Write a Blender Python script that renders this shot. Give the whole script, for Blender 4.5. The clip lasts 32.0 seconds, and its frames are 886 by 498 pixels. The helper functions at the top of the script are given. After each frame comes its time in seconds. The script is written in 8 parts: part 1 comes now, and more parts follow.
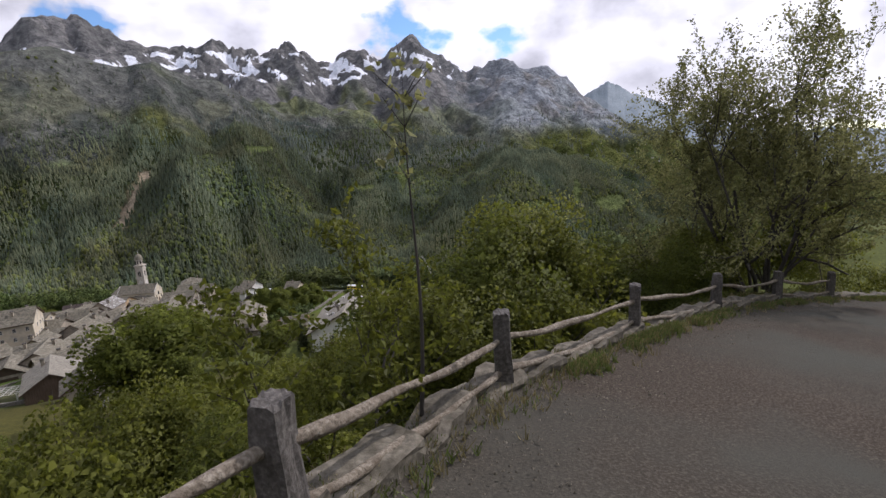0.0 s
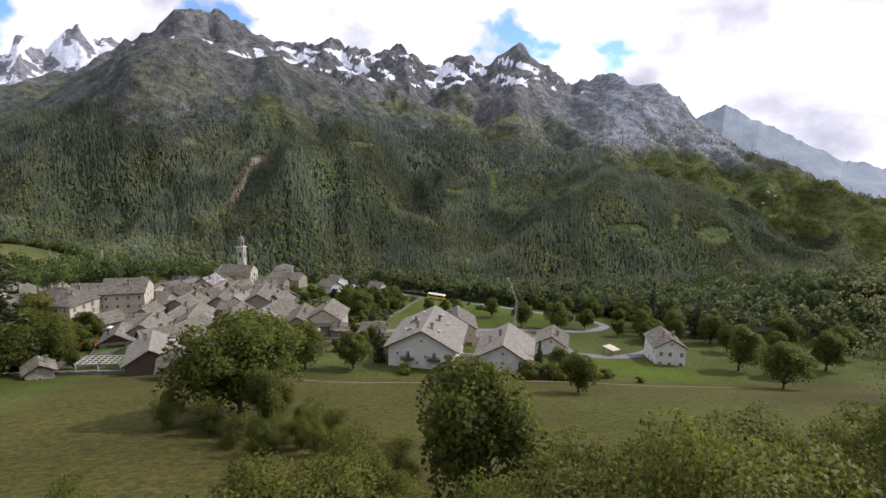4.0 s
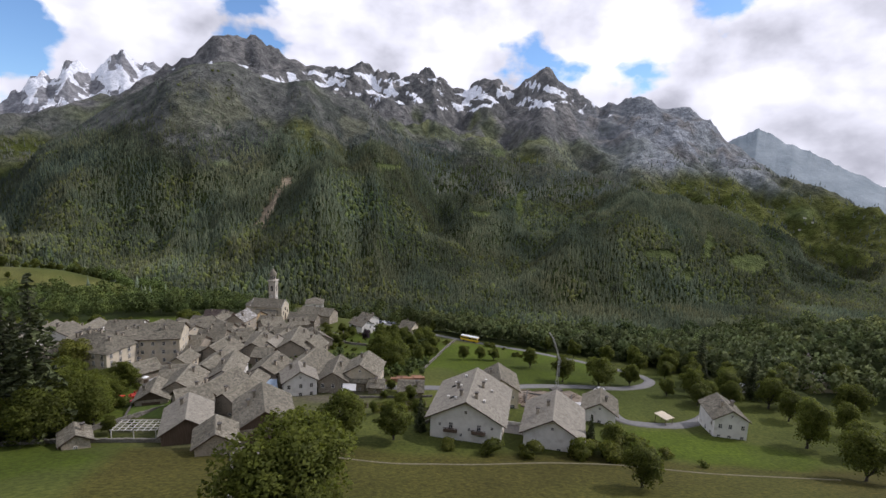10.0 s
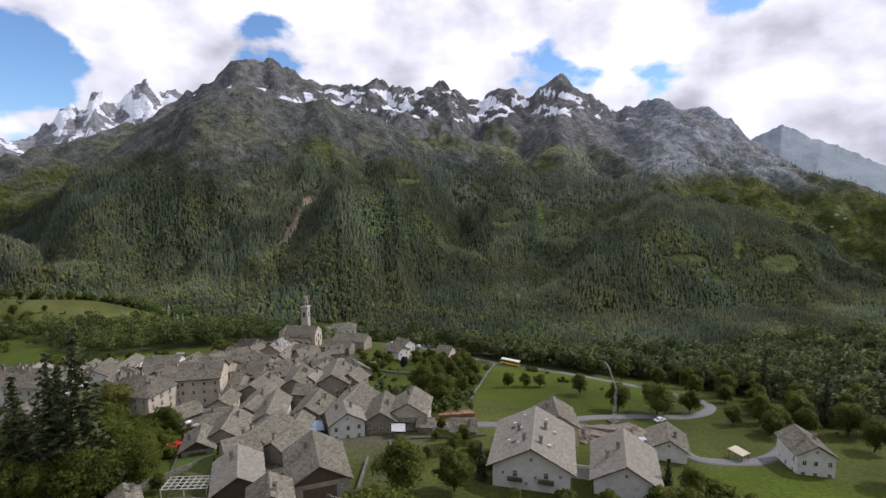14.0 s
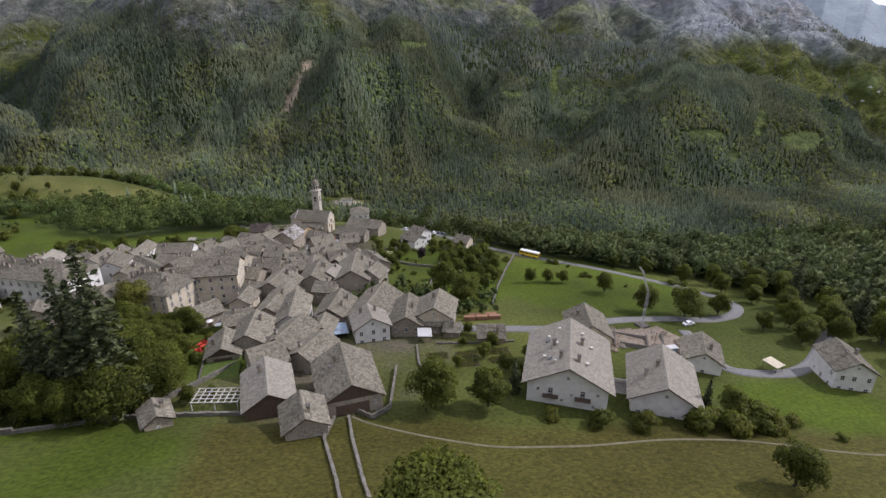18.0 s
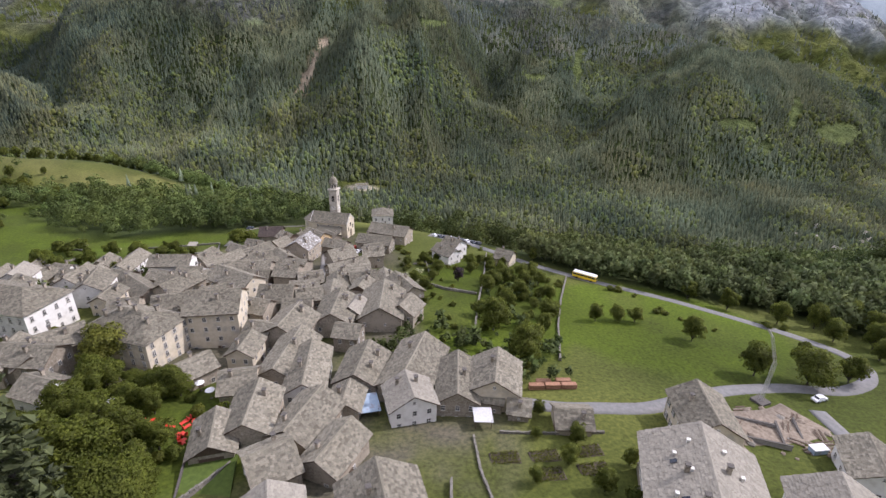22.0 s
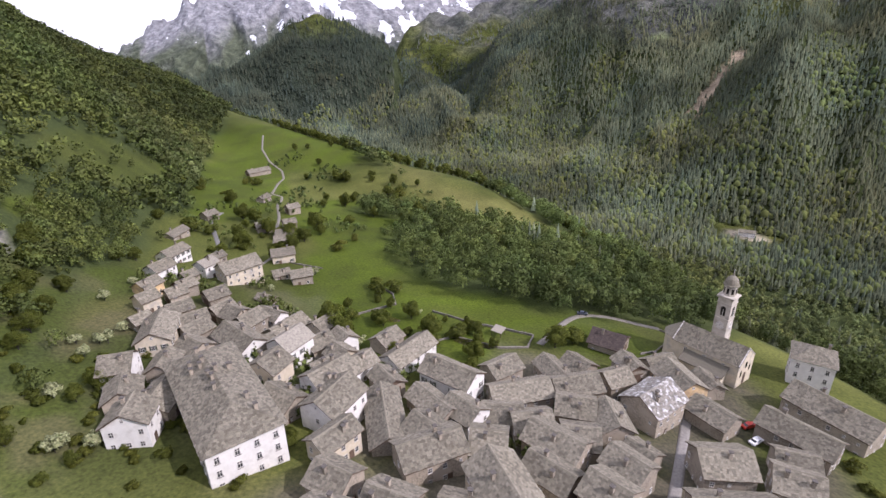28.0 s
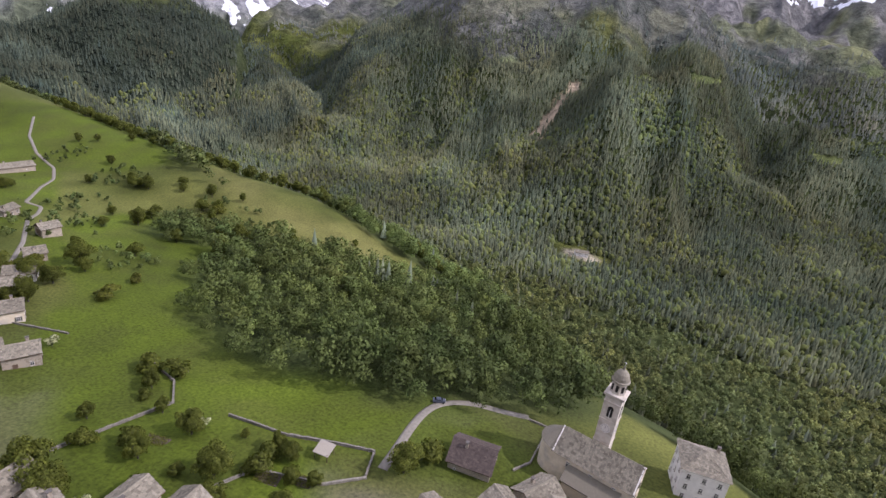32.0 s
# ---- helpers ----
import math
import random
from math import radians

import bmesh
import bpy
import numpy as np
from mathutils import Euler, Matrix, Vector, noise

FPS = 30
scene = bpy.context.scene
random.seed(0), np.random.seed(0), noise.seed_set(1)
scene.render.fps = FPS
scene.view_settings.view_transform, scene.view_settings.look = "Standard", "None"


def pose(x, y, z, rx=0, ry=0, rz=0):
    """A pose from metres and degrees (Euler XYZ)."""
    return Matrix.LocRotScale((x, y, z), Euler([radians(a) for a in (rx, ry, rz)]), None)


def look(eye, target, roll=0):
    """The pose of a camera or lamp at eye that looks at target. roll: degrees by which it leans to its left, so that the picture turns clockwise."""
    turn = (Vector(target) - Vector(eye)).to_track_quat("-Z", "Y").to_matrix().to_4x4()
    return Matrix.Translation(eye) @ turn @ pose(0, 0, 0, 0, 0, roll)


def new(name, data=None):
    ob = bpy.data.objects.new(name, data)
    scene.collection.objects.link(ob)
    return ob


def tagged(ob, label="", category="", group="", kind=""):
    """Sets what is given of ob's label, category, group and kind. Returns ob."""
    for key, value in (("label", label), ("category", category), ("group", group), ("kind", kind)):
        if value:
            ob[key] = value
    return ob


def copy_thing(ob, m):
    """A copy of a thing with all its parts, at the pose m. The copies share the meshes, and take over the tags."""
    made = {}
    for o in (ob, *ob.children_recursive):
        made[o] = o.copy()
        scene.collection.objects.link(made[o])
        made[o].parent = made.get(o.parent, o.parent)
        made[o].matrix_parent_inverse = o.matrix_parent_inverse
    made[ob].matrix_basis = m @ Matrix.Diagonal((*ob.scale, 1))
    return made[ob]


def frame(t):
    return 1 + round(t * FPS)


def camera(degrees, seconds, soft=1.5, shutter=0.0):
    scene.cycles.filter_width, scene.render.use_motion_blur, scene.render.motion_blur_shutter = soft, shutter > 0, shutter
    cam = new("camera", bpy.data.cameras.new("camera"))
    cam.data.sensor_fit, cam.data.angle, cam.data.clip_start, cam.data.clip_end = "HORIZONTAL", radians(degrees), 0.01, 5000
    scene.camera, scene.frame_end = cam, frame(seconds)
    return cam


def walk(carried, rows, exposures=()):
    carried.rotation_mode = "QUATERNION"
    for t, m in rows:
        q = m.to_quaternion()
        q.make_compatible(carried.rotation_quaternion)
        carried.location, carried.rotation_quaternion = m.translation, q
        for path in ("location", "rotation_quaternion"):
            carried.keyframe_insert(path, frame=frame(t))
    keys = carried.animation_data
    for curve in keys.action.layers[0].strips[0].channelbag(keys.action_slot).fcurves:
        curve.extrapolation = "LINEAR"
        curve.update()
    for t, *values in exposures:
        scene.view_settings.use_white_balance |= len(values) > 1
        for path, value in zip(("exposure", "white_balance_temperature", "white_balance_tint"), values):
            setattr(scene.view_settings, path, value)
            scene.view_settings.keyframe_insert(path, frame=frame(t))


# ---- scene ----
cam = camera(83.4, 32.0)
PATH = [
    (0.0, -0.01, 0.12, 3.22, 78.71, 3.60, -16.20),
    (0.5, 0.19, 0.85, 3.72, 80.33, 3.41, -15.87),
    (1.0, 0.03, 1.36, 4.23, 82.23, 0.97, -15.25),
    (1.5, 0.75, 2.61, 4.71, 81.71, -0.58, -14.15),
    (2.0, 0.70, 3.70, 5.12, 80.19, -1.19, -13.11),
    (2.5, 0.62, 4.30, 5.38, 78.44, -1.03, -11.39),
    (3.0, 0.38, 4.60, 5.80, 76.54, -0.47, -9.00),
    (3.5, -0.10, 5.00, 6.30, 76.28, -0.81, -7.21),
    (4.0, -0.70, 5.90, 6.90, 79.60, -1.66, -5.58),
    (4.5, -1.40, 7.10, 7.70, 82.30, -3.25, -4.85),
    (6.5, -2.75, 11.25, 10.39, 82.20, -2.78, -4.51),
    (7.0, -2.85, 11.23, 10.99, 82.25, -2.57, -4.14),
    (7.5, -3.26, 11.19, 11.44, 82.32, -2.75, -3.75),
    (8.0, -3.54, 11.55, 12.30, 82.42, -2.55, -3.47),
    (8.5, -4.05, 12.05, 13.18, 82.28, -2.52, -3.17),
    (9.0, -5.19, 12.75, 14.74, 81.92, -2.45, -3.21),
    (9.5, -5.59, 13.25, 15.66, 81.87, -2.36, -2.93),
    (10.0, -6.14, 13.84, 16.79, 81.79, -2.19, -2.70),
    (10.5, -6.86, 14.36, 17.62, 81.80, -2.10, -2.51),
    (11.0, -7.44, 14.72, 18.48, 81.87, -2.06, -2.27),
    (11.5, -8.34, 15.10, 19.07, 81.98, -1.99, -2.17),
    (12.0, -9.00, 15.64, 19.62, 82.15, -1.93, -1.92),
    (12.5, -10.10, 17.04, 20.10, 82.29, -1.59, -1.65),
    (13.0, -11.40, 18.88, 20.58, 82.46, -0.85, -1.29),
    (13.5, -12.87, 20.63, 20.93, 82.68, -0.23, -0.96),
    (14.0, -14.11, 21.88, 21.60, 83.00, 0.32, -0.75),
    (14.5, -15.22, 23.40, 22.22, 81.26, 0.06, -0.71),
    (15.0, -16.09, 26.26, 23.43, 75.47, -0.62, -0.81),
    (15.5, -16.87, 27.55, 23.76, 74.29, -1.31, -0.77),
    (17.5, -20.45, 34.66, 26.30, 69.67, -0.60, -0.33),
    (18.0, -21.02, 37.01, 26.92, 68.30, -0.26, -0.03),
    (18.5, -22.34, 40.27, 27.29, 67.08, -0.35, -0.04),
    (19.0, -23.42, 44.67, 27.66, 65.75, -0.41, 0.11),
    (19.5, -25.04, 49.45, 27.68, 64.83, -0.73, 0.17),
    (20.0, -26.78, 54.90, 27.71, 64.23, -0.92, 0.21),
    (20.5, -28.52, 59.96, 27.52, 64.37, -1.22, 0.25),
    (21.0, -30.22, 65.96, 27.24, 64.88, -1.28, 0.66),
    (21.5, -32.31, 72.46, 27.08, 65.31, -1.52, 1.08),
    (22.0, -33.75, 78.21, 27.00, 66.24, -1.29, 1.79),
    (22.5, -34.60, 84.37, 26.46, 66.89, -0.89, 2.69),
    (23.0, -36.30, 91.83, 26.73, 67.26, -0.85, 4.02),
    (23.5, -38.07, 100.08, 26.06, 67.06, -0.59, 5.46),
    (24.0, -41.30, 110.03, 25.04, 67.02, -0.22, 7.50),
    (24.5, -43.28, 118.62, 23.74, 66.73, 0.24, 10.11),
    (25.0, -45.93, 127.32, 23.12, 66.40, 0.25, 14.01),
    (25.5, -48.56, 135.14, 22.27, 66.22, 0.57, 18.64),
    (26.0, -51.04, 143.65, 20.81, 66.55, 0.79, 24.46),
    (26.5, -55.59, 149.67, 18.66, 67.30, 0.62, 29.25),
    (28.5, -74.19, 180.69, 23.08, 67.78, 0.45, 45.31),
    (29.0, -77.29, 186.92, 22.83, 68.14, -0.22, 46.15),
    (29.5, -80.20, 192.51, 22.36, 68.22, -1.00, 45.39),
    (30.0, -82.88, 197.86, 22.71, 68.08, -1.94, 43.15),
    (30.5, -85.66, 203.32, 22.64, 68.37, -2.79, 40.15),
    (31.0, -89.67, 208.98, 22.95, 68.70, -4.61, 36.44),
    (31.5, -94.00, 215.29, 22.79, 68.86, -5.65, 32.53),
    (32.0, -99.95, 220.77, 21.80, 68.75, -6.79, 27.56),
]
walk(cam, [(r[0], pose(*r[1:])) for r in PATH],
     exposures=[(0.0, -0.25, 5900, 22), (4.0, -0.05, 5900, 22), (9.0, -0.39, 5900, 20), (14.5, -0.39, 5900, 20), (17.5, -0.14, 5800, 22), (19.5, -0.04, 5800, 22), (22.0, 0.36, 5800, 25), (25.0, 0.36, 5800, 28), (32.0, 0.32, 5800, 30)])

# ---------------------------------------------------------------- world and sun
SUN_AZ, SUN_EL = radians(72), radians(41)      # azimuth from +y towards +x
sun_dir = Vector((math.sin(SUN_AZ) * math.cos(SUN_EL), math.cos(SUN_AZ) * math.cos(SUN_EL), math.sin(SUN_EL)))
world = bpy.data.worlds.new("sky")
scene.world = world
world.use_nodes = True
wn, wl = world.node_tree.nodes, world.node_tree.links
wn.clear()
w_out = wn.new("ShaderNodeOutputWorld")
w_bg = wn.new("ShaderNodeBackground")
w_bg.inputs["Strength"].default_value = 0.12
w_sky = wn.new("ShaderNodeTexSky")
w_sky.sky_type, w_sky.sun_disc = "NISHITA", False
w_sky.sun_elevation, w_sky.sun_rotation, w_sky.altitude = SUN_EL, SUN_AZ, 1100
w_tc = wn.new("ShaderNodeTexCoord")
w_map = wn.new("ShaderNodeMapping")
w_map.inputs["Scale"].default_value = (2.0, 2.0, 3.0)
w_map.inputs["Location"].default_value = (0.35, 0.1, 0.25)
w_n = wn.new("ShaderNodeTexNoise")
w_n.inputs["Scale"].default_value, w_n.inputs["Detail"].default_value, w_n.inputs["Roughness"].default_value = 2.1, 10.0, 0.5
w_ramp = wn.new("ShaderNodeValToRGB")
w_ramp.color_ramp.elements[0].position, w_ramp.color_ramp.elements[1].position = 0.405, 0.45
w_n2 = wn.new("ShaderNodeTexNoise")
w_n2.inputs["Scale"].default_value, w_n2.inputs["Detail"].default_value = 3.4, 9.0
w_cr = wn.new("ShaderNodeValToRGB")
w_cr.color_ramp.elements[0].position, w_cr.color_ramp.elements[1].position = 0.3, 0.62
w_cr.color_ramp.elements[0].color, w_cr.color_ramp.elements[1].color = (5.6, 5.6, 5.7, 1), (12.5, 12.4, 12.2, 1)
w_mix = wn.new("ShaderNodeMix")
w_mix.data_type = "RGBA"
wl.new(w_tc.outputs["Generated"], w_map.inputs["Vector"])
wl.new(w_map.outputs["Vector"], w_n.inputs["Vector"])
wl.new(w_map.outputs["Vector"], w_n2.inputs["Vector"])
wl.new(w_n.outputs["Fac"], w_ramp.inputs["Fac"])
wl.new(w_n2.outputs["Fac"], w_cr.inputs["Fac"])
wl.new(w_ramp.outputs["Color"], w_mix.inputs["Factor"])
w_gain = wn.new("ShaderNodeMix")
w_gain.data_type, w_gain.blend_type = "RGBA", "MULTIPLY"
w_gain.inputs["Factor"].default_value = 1.0
w_gain.inputs["B"].default_value = (1.25, 1.5, 1.6, 1)
wl.new(w_sky.outputs["Color"], w_gain.inputs["A"])
wl.new(w_gain.outputs["Result"], w_mix.inputs["A"])
wl.new(w_cr.outputs["Color"], w_mix.inputs["B"])
wl.new(w_mix.outputs["Result"], w_bg.inputs["Color"])
wl.new(w_bg.outputs["Background"], w_out.inputs["Surface"])

sun_data = bpy.data.lights.new("sun", "SUN")
sun_data.energy, sun_data.angle, sun_data.color = 3.7, radians(1.2), (1.0, 0.94, 0.83)
sun_ob = new("sun", sun_data)
sun_ob.matrix_world = look(sun_dir * 1000, (0, 0, 0))

# ---------------------------------------------------------------- the lie of the land
def sstep(a, b, v):
    t = np.clip((np.asarray(v, float) - a) / (b - a), 0, 1)
    return t * t * (3 - 2 * t)


def softplus(v, k):
    v = np.asarray(v, float)
    return np.where(v / k > 30, v, k * np.log1p(np.exp(np.clip(v / k, -60, 30))))


def vnoise(x, y, size, seed=0):
    """Smooth value noise on a grid of that size, -1 to 1."""
    x, y = np.asarray(x, float) / size + 71.3 * seed, np.asarray(y, float) / size + 37.7 * seed
    xi, yi = np.floor(x), np.floor(y)
    fx, fy = x - xi, y - yi
    fx, fy = fx * fx * (3 - 2 * fx), fy * fy * (3 - 2 * fy)

    def h(a, b):
        v = np.sin(a * 127.1 + b * 311.7 + seed * 13.13) * 43758.5453
        return (v - np.floor(v)) * 2 - 1
    return (h(xi, yi) * (1 - fx) + h(xi + 1, yi) * fx) * (1 - fy) + (h(xi, yi + 1) * (1 - fx) + h(xi + 1, yi + 1) * fx) * fy


def fbm(x, y, size, octaves=4, seed=0):
    return sum(vnoise(x, y, size / 2 ** i, seed + i) / 1.9 ** i for i in range(octaves))


FENCE_P, FENCE_N = (2.1, 5.4), (-0.57, 0.82)    # a point of the fence line, and the way downhill from it


def road_z(x, y):
    return 0.75 - 0.18 * x - 0.05 * y


def edge_y(x):
    """Where the terrace of the village breaks off towards the valley."""
    return np.interp(x, (-900, -644, -425, -270, -176, -110, -75, 0, 60, 160, 400, 900), (545, 530, 530, 522, 462, 395, 378, 322, 305, 315, 380, 520))


def near_z(x, y):
    x, y = np.asarray(x, float), np.asarray(y, float)
    z = np.interp(y, (-400, 0, 15, 40, 80, 120, 200, 270, 335, 460, 900), (190, 0, -9, -20, -33, -45, -58, -70, -79.5, -104, -180))
    z = z - 0.06 * np.clip(x, 0, 160) * sstep(20, 160, y) * sstep(420, 250, y)
    z = z - 7 * np.exp(-(((x + 285) / 85) ** 2 + ((y - 275) / 55) ** 2))
    z = z + 0.075 * np.clip(-400 - x, 0, 500) * sstep(300, 450, y)
    z = z + 27 * sstep(-225, -345, x) * np.exp(-((y - 478) / 52) ** 2)
    # wooded hillside above the village
    yb = 50 - 0.57 * (-810 + softplus(x + 810, 60))
    z = z + 0.67 * softplus(yb - y, 7) * sstep(-95, -210, x) * sstep(-60, 90, y + 0 * x)
    z = z + 22 * np.exp(-(((x - 255) / 80) ** 2 + ((y - 215) / 70) ** 2))
    # brow and fall to the valley
    e = edge_y(x)
    z = z - 0.5 * softplus(y - e, 9)
    # bumps
    z = z + 1.3 * vnoise(x, y, 46, 3) * sstep(20, 80, y) + 5 * vnoise(x, y, 130, 5) * sstep(0, 70, y - e)
    # road bench at the start
    d = (x - FENCE_P[0]) * FENCE_N[0] + (y - FENCE_P[1]) * FENCE_N[1]
    bench = np.where(d > 0.3, road_z(x, y) - 0.85 * (d - 0.3) - 0.3, road_z(x, y) - 0.05 + 0.55 * softplus(-d - 11.0, 0.8))
    k = sstep(22, 10, np.hypot(x - 6, y - 4) * 0.55)
    return z * (1 - k) + bench * k


MAIN_AZ = (-90, -60, -52, -49, -45.5, -41, -37.8, -35.6, -32.8, -29.7, -27.9, -25.5, -23.5, -22, -19.4, -17.2, -14.5, -12.8, -8.6, -5, -1.3, 2.5, 5, 6.9, 10.1, 11.8, 13.5, 15.2, 17.4, 19.8, 22.1, 24.3, 27.6, 30.3, 32.9, 37.2, 41.5, 46, 55, 90)
MAIN_EL = (-12, -11, -8, -4.5, 1.6, 3.2, 3.7, 4.2, 5.0, 6.1, 7.5, 9.1, 10.4, 11.6, 12.6, 12.7, 11.2, 10.6, 10.7, 11.0, 10.8, 10.8, 10.2, 10.7, 9.3, 10.6, 11.5, 10.2, 8.8, 8.0, 8.4, 8.6, 7.6, 6.0, 4.6, 1.6, -0.3, -2.0, -4.3, -7)
# the wooded massif in front of the rock wall
FRONT_AZ = (-60, -45, -38.3, -37, -35.8, -34.1, -32.9, -29.8, -28, -24.1, -20, -17.3, -14.5, -8.6, -2.4, 4.1, 10.5, 16.8, 22.8, 28.6, 34, 38.9, 43.3, 50)
FRONT_EL = (-12, -8, -3.0, -0.8, 1.1, 2.6, 3.5, 5.0, 5.8, 7.8, 9.2, 8.8, 8.0, 7.0, 5.4, 3.9, 2.7, 1.5, -0.6, -3.3, -6.2, -8.5, -10.3, -12)
FRONT_R = 2750.0
CREST_R, EYE0 = 4150.0, (-5.0, 10.0, 15.0)


def far_z(x, y):
    """The valley floor and the great mountain beyond it."""
    dx, dy = x - EYE0[0], y - EYE0[1]
    r, a = np.hypot(dx, dy), np.degrees(np.arctan2(dx, dy))
    floor = -298 - 0.055 * np.clip(x, -300, 2500) + 4 * vnoise(x, y, 90, 8)
    el = np.interp(a, MAIN_AZ, MAIN_EL)
    crest_r = CREST_R - 500 * sstep(25, 45, a) - 500 * sstep(-35, -50, a)
    top = EYE0[2] + np.tan(np.radians(el)) * crest_r
    r0 = np.interp(a, (-90, -60, -40, -20, 0, 20, 35, 46, 60, 90), (1500, 1400, 1230, 1150, 1180, 1380, 1800, 2300, 2900, 3300))
    u = np.clip((r - r0) / (crest_r - r0), 0, 1.25)
    g = np.where(u < 1, np.clip(u, 0, 1) ** 1.65, 1 - 0.9 * (u - 1))
    rough = u * np.clip(1.15 - u, 0, 1)
    ribs = 170 * (0.45 - np.abs(fbm(a * 26 + 40 * np.sin(r / 520), r * 0.30, 190, 4, 11))) * np.clip(rough * 2.6, 0, 0.9)
    crags = 85 * (0.4 - np.abs(fbm(x + 0.4 * y, y * 0.7, 260, 5, 21))) * sstep(0.5, 0.85, u) * sstep(1.12, 0.96, u)
    top_jag = 46 * np.abs(fbm(a * 40, r * 0.2, 60, 3, 31)) * sstep(0.86, 1.0, u) * sstep(30, 15, a) * sstep(-40, -25, a)
    z = floor + (top - floor) * g + ribs + crags + top_jag
    fr = FRONT_R + 120 * vnoise(a * 20, a, 90, 15)
    top_f = EYE0[2] + np.tan(np.radians(np.interp(a, FRONT_AZ, FRONT_EL))) * fr
    uf = np.clip((r - r0) / (fr - r0), 0, 1.5)
    gf = np.where(uf < 1, 0.8 * uf + 0.2 * uf ** 2, 1 - 1.1 * (uf - 1))
    ribs_f = (120 * (0.4 - np.abs(fbm(a * 30 + r * 0.05, r * 0.16, 210, 4, 16))) + 330 * fbm(a * 15 - r * 0.14, r * 0.12, 270, 2, 18)) * np.clip(uf * (1.12 - uf) * 3, 0, 0.8)
    z = np.maximum(z, np.where(uf > 0, floor + np.maximum(top_f - floor, 0) * gf + ribs_f, floor))
    # the wooded dome beside the side valley
    dr = np.hypot(x + 1960, (y - 1480) * 1.0)
    dome = 268 - 0.75 * np.sqrt(dr ** 2 + 210 ** 2) + 34 * fbm(x, y, 170, 4, 41)
    z = np.where(a < -46, np.maximum(z, dome), z)
    dome2 = -330 + 130 * np.exp(-(np.hypot(x + 1430, y - 1500) / 430) ** 2)
    z = np.where(a < -40, np.maximum(z, dome2), z)
    return np.maximum(z, floor)


def land_z(x, y):
    x, y = np.asarray(x, float), np.asarray(y, float)
    n = near_z(x, y)
    fz = far_z(x, y)
    return np.where(y > 330, np.maximum(n, fz), n)


def gz(x, y):
    return float(land_z(x, y))

# ---------------------------------------------------------------- materials
def material(name, colours, scale=3.0, rough=0.85, bump=0.3, detail=6.0, spots=None, metal=0.0, spot_scale=0.25, rnd=0.0, island=0.0,
             vscale=(1, 1, 1), bump_dist=0.05, spot_range=(0.48, 0.62), cover=False, spec=0.25, translucent=0.0, local=False):
    """Noise between colours (dark to light), larger blotches of the colour spots, relief; rnd and island vary the value by object and by piece."""
    m = bpy.data.materials.new(name)
    m.use_nodes = True
    nt = m.node_tree
    n, l = nt.nodes, nt.links
    b = n["Principled BSDF"]
    b.inputs["Roughness"].default_value, b.inputs["Metallic"].default_value = rough, metal
    b.inputs["Specular IOR Level"].default_value = spec
    geo = n.new("ShaderNodeNewGeometry")
    mp = n.new("ShaderNodeMapping")
    mp.inputs["Scale"].default_value = vscale
    if local:
        tc = n.new("ShaderNodeTexCoord")
        l.new(tc.outputs["Object"], mp.inputs["Vector"])
    else:
        l.new(geo.outputs["Position"], mp.inputs["Vector"])
    no = n.new("ShaderNodeTexNoise")
    no.inputs["Scale"].default_value, no.inputs["Detail"].default_value, no.inputs["Roughness"].default_value = scale, detail, 0.62
    l.new(mp.outputs["Vector"], no.inputs["Vector"])
    ra = n.new("ShaderNodeValToRGB")
    el = ra.color_ramp.elements
    el[0].position, el[1].position = 0.3, 0.7
    el[0].color, el[1].color = (*colours[0], 1), (*colours[-1], 1)
    for i, c in enumerate(colours[1:-1]):
        el.new(0.3 + 0.4 * (i + 1) / (len(colours) - 1)).color = (*c, 1)
    l.new(no.outputs["Fac"], ra.inputs["Fac"])
    col = ra.outputs["Color"]
    if cover:
        at = n.new("ShaderNodeAttribute")
        at.attribute_name = "cover"
        mx = n.new("ShaderNodeMix")
        mx.data_type, mx.blend_type = "RGBA", "MULTIPLY"
        mx.inputs["Factor"].default_value = 1.0
        l.new(at.outputs["Color"], mx.inputs["A"])
        l.new(col, mx.inputs["B"])
        col = mx.outputs["Result"]
    if spots:
        n2 = n.new("ShaderNodeTexNoise")
        n2.inputs["Scale"].default_value, n2.inputs["Detail"].default_value = spot_scale, 4.0
        l.new(mp.outputs["Vector"], n2.inputs["Vector"])
        r2 = n.new("ShaderNodeValToRGB")
        r2.color_ramp.elements[0].position, r2.color_ramp.elements[1].position = spot_range
        l.new(n2.outputs["Fac"], r2.inputs["Fac"])
        mx = n.new("ShaderNodeMix")
        mx.data_type = "RGBA"
        l.new(r2.outputs["Color"], mx.inputs["Factor"])
        l.new(col, mx.inputs["A"])
        mx.inputs["B"].default_value = (*spots, 1)
        col = mx.outputs["Result"]
    for amount, node, sock in ((rnd, "ShaderNodeObjectInfo", "Random"), (island, "ShaderNodeNewGeometry", "Random Per Island")):
        if amount:
            oi = n.new(node)
            hs = n.new("ShaderNodeHueSaturation")
            mr = n.new("ShaderNodeMapRange")
            mr.inputs["To Min"].default_value, mr.inputs["To Max"].default_value = 1 - amount, 1 + amount
            l.new(oi.outputs[sock], mr.inputs["Value"])
            l.new(mr.outputs["Result"], hs.inputs["Value"])
            l.new(col, hs.inputs["Color"])
            col = hs.outputs["Color"]
    l.new(col, b.inputs["Base Color"])
    if bump:
        bp = n.new("ShaderNodeBump")
        bp.inputs["Strength"].default_value, bp.inputs["Distance"].default_value = bump, bump_dist
        l.new(no.outputs["Fac"], bp.inputs["Height"])
        l.new(bp.outputs["Normal"], b.inputs["Normal"])
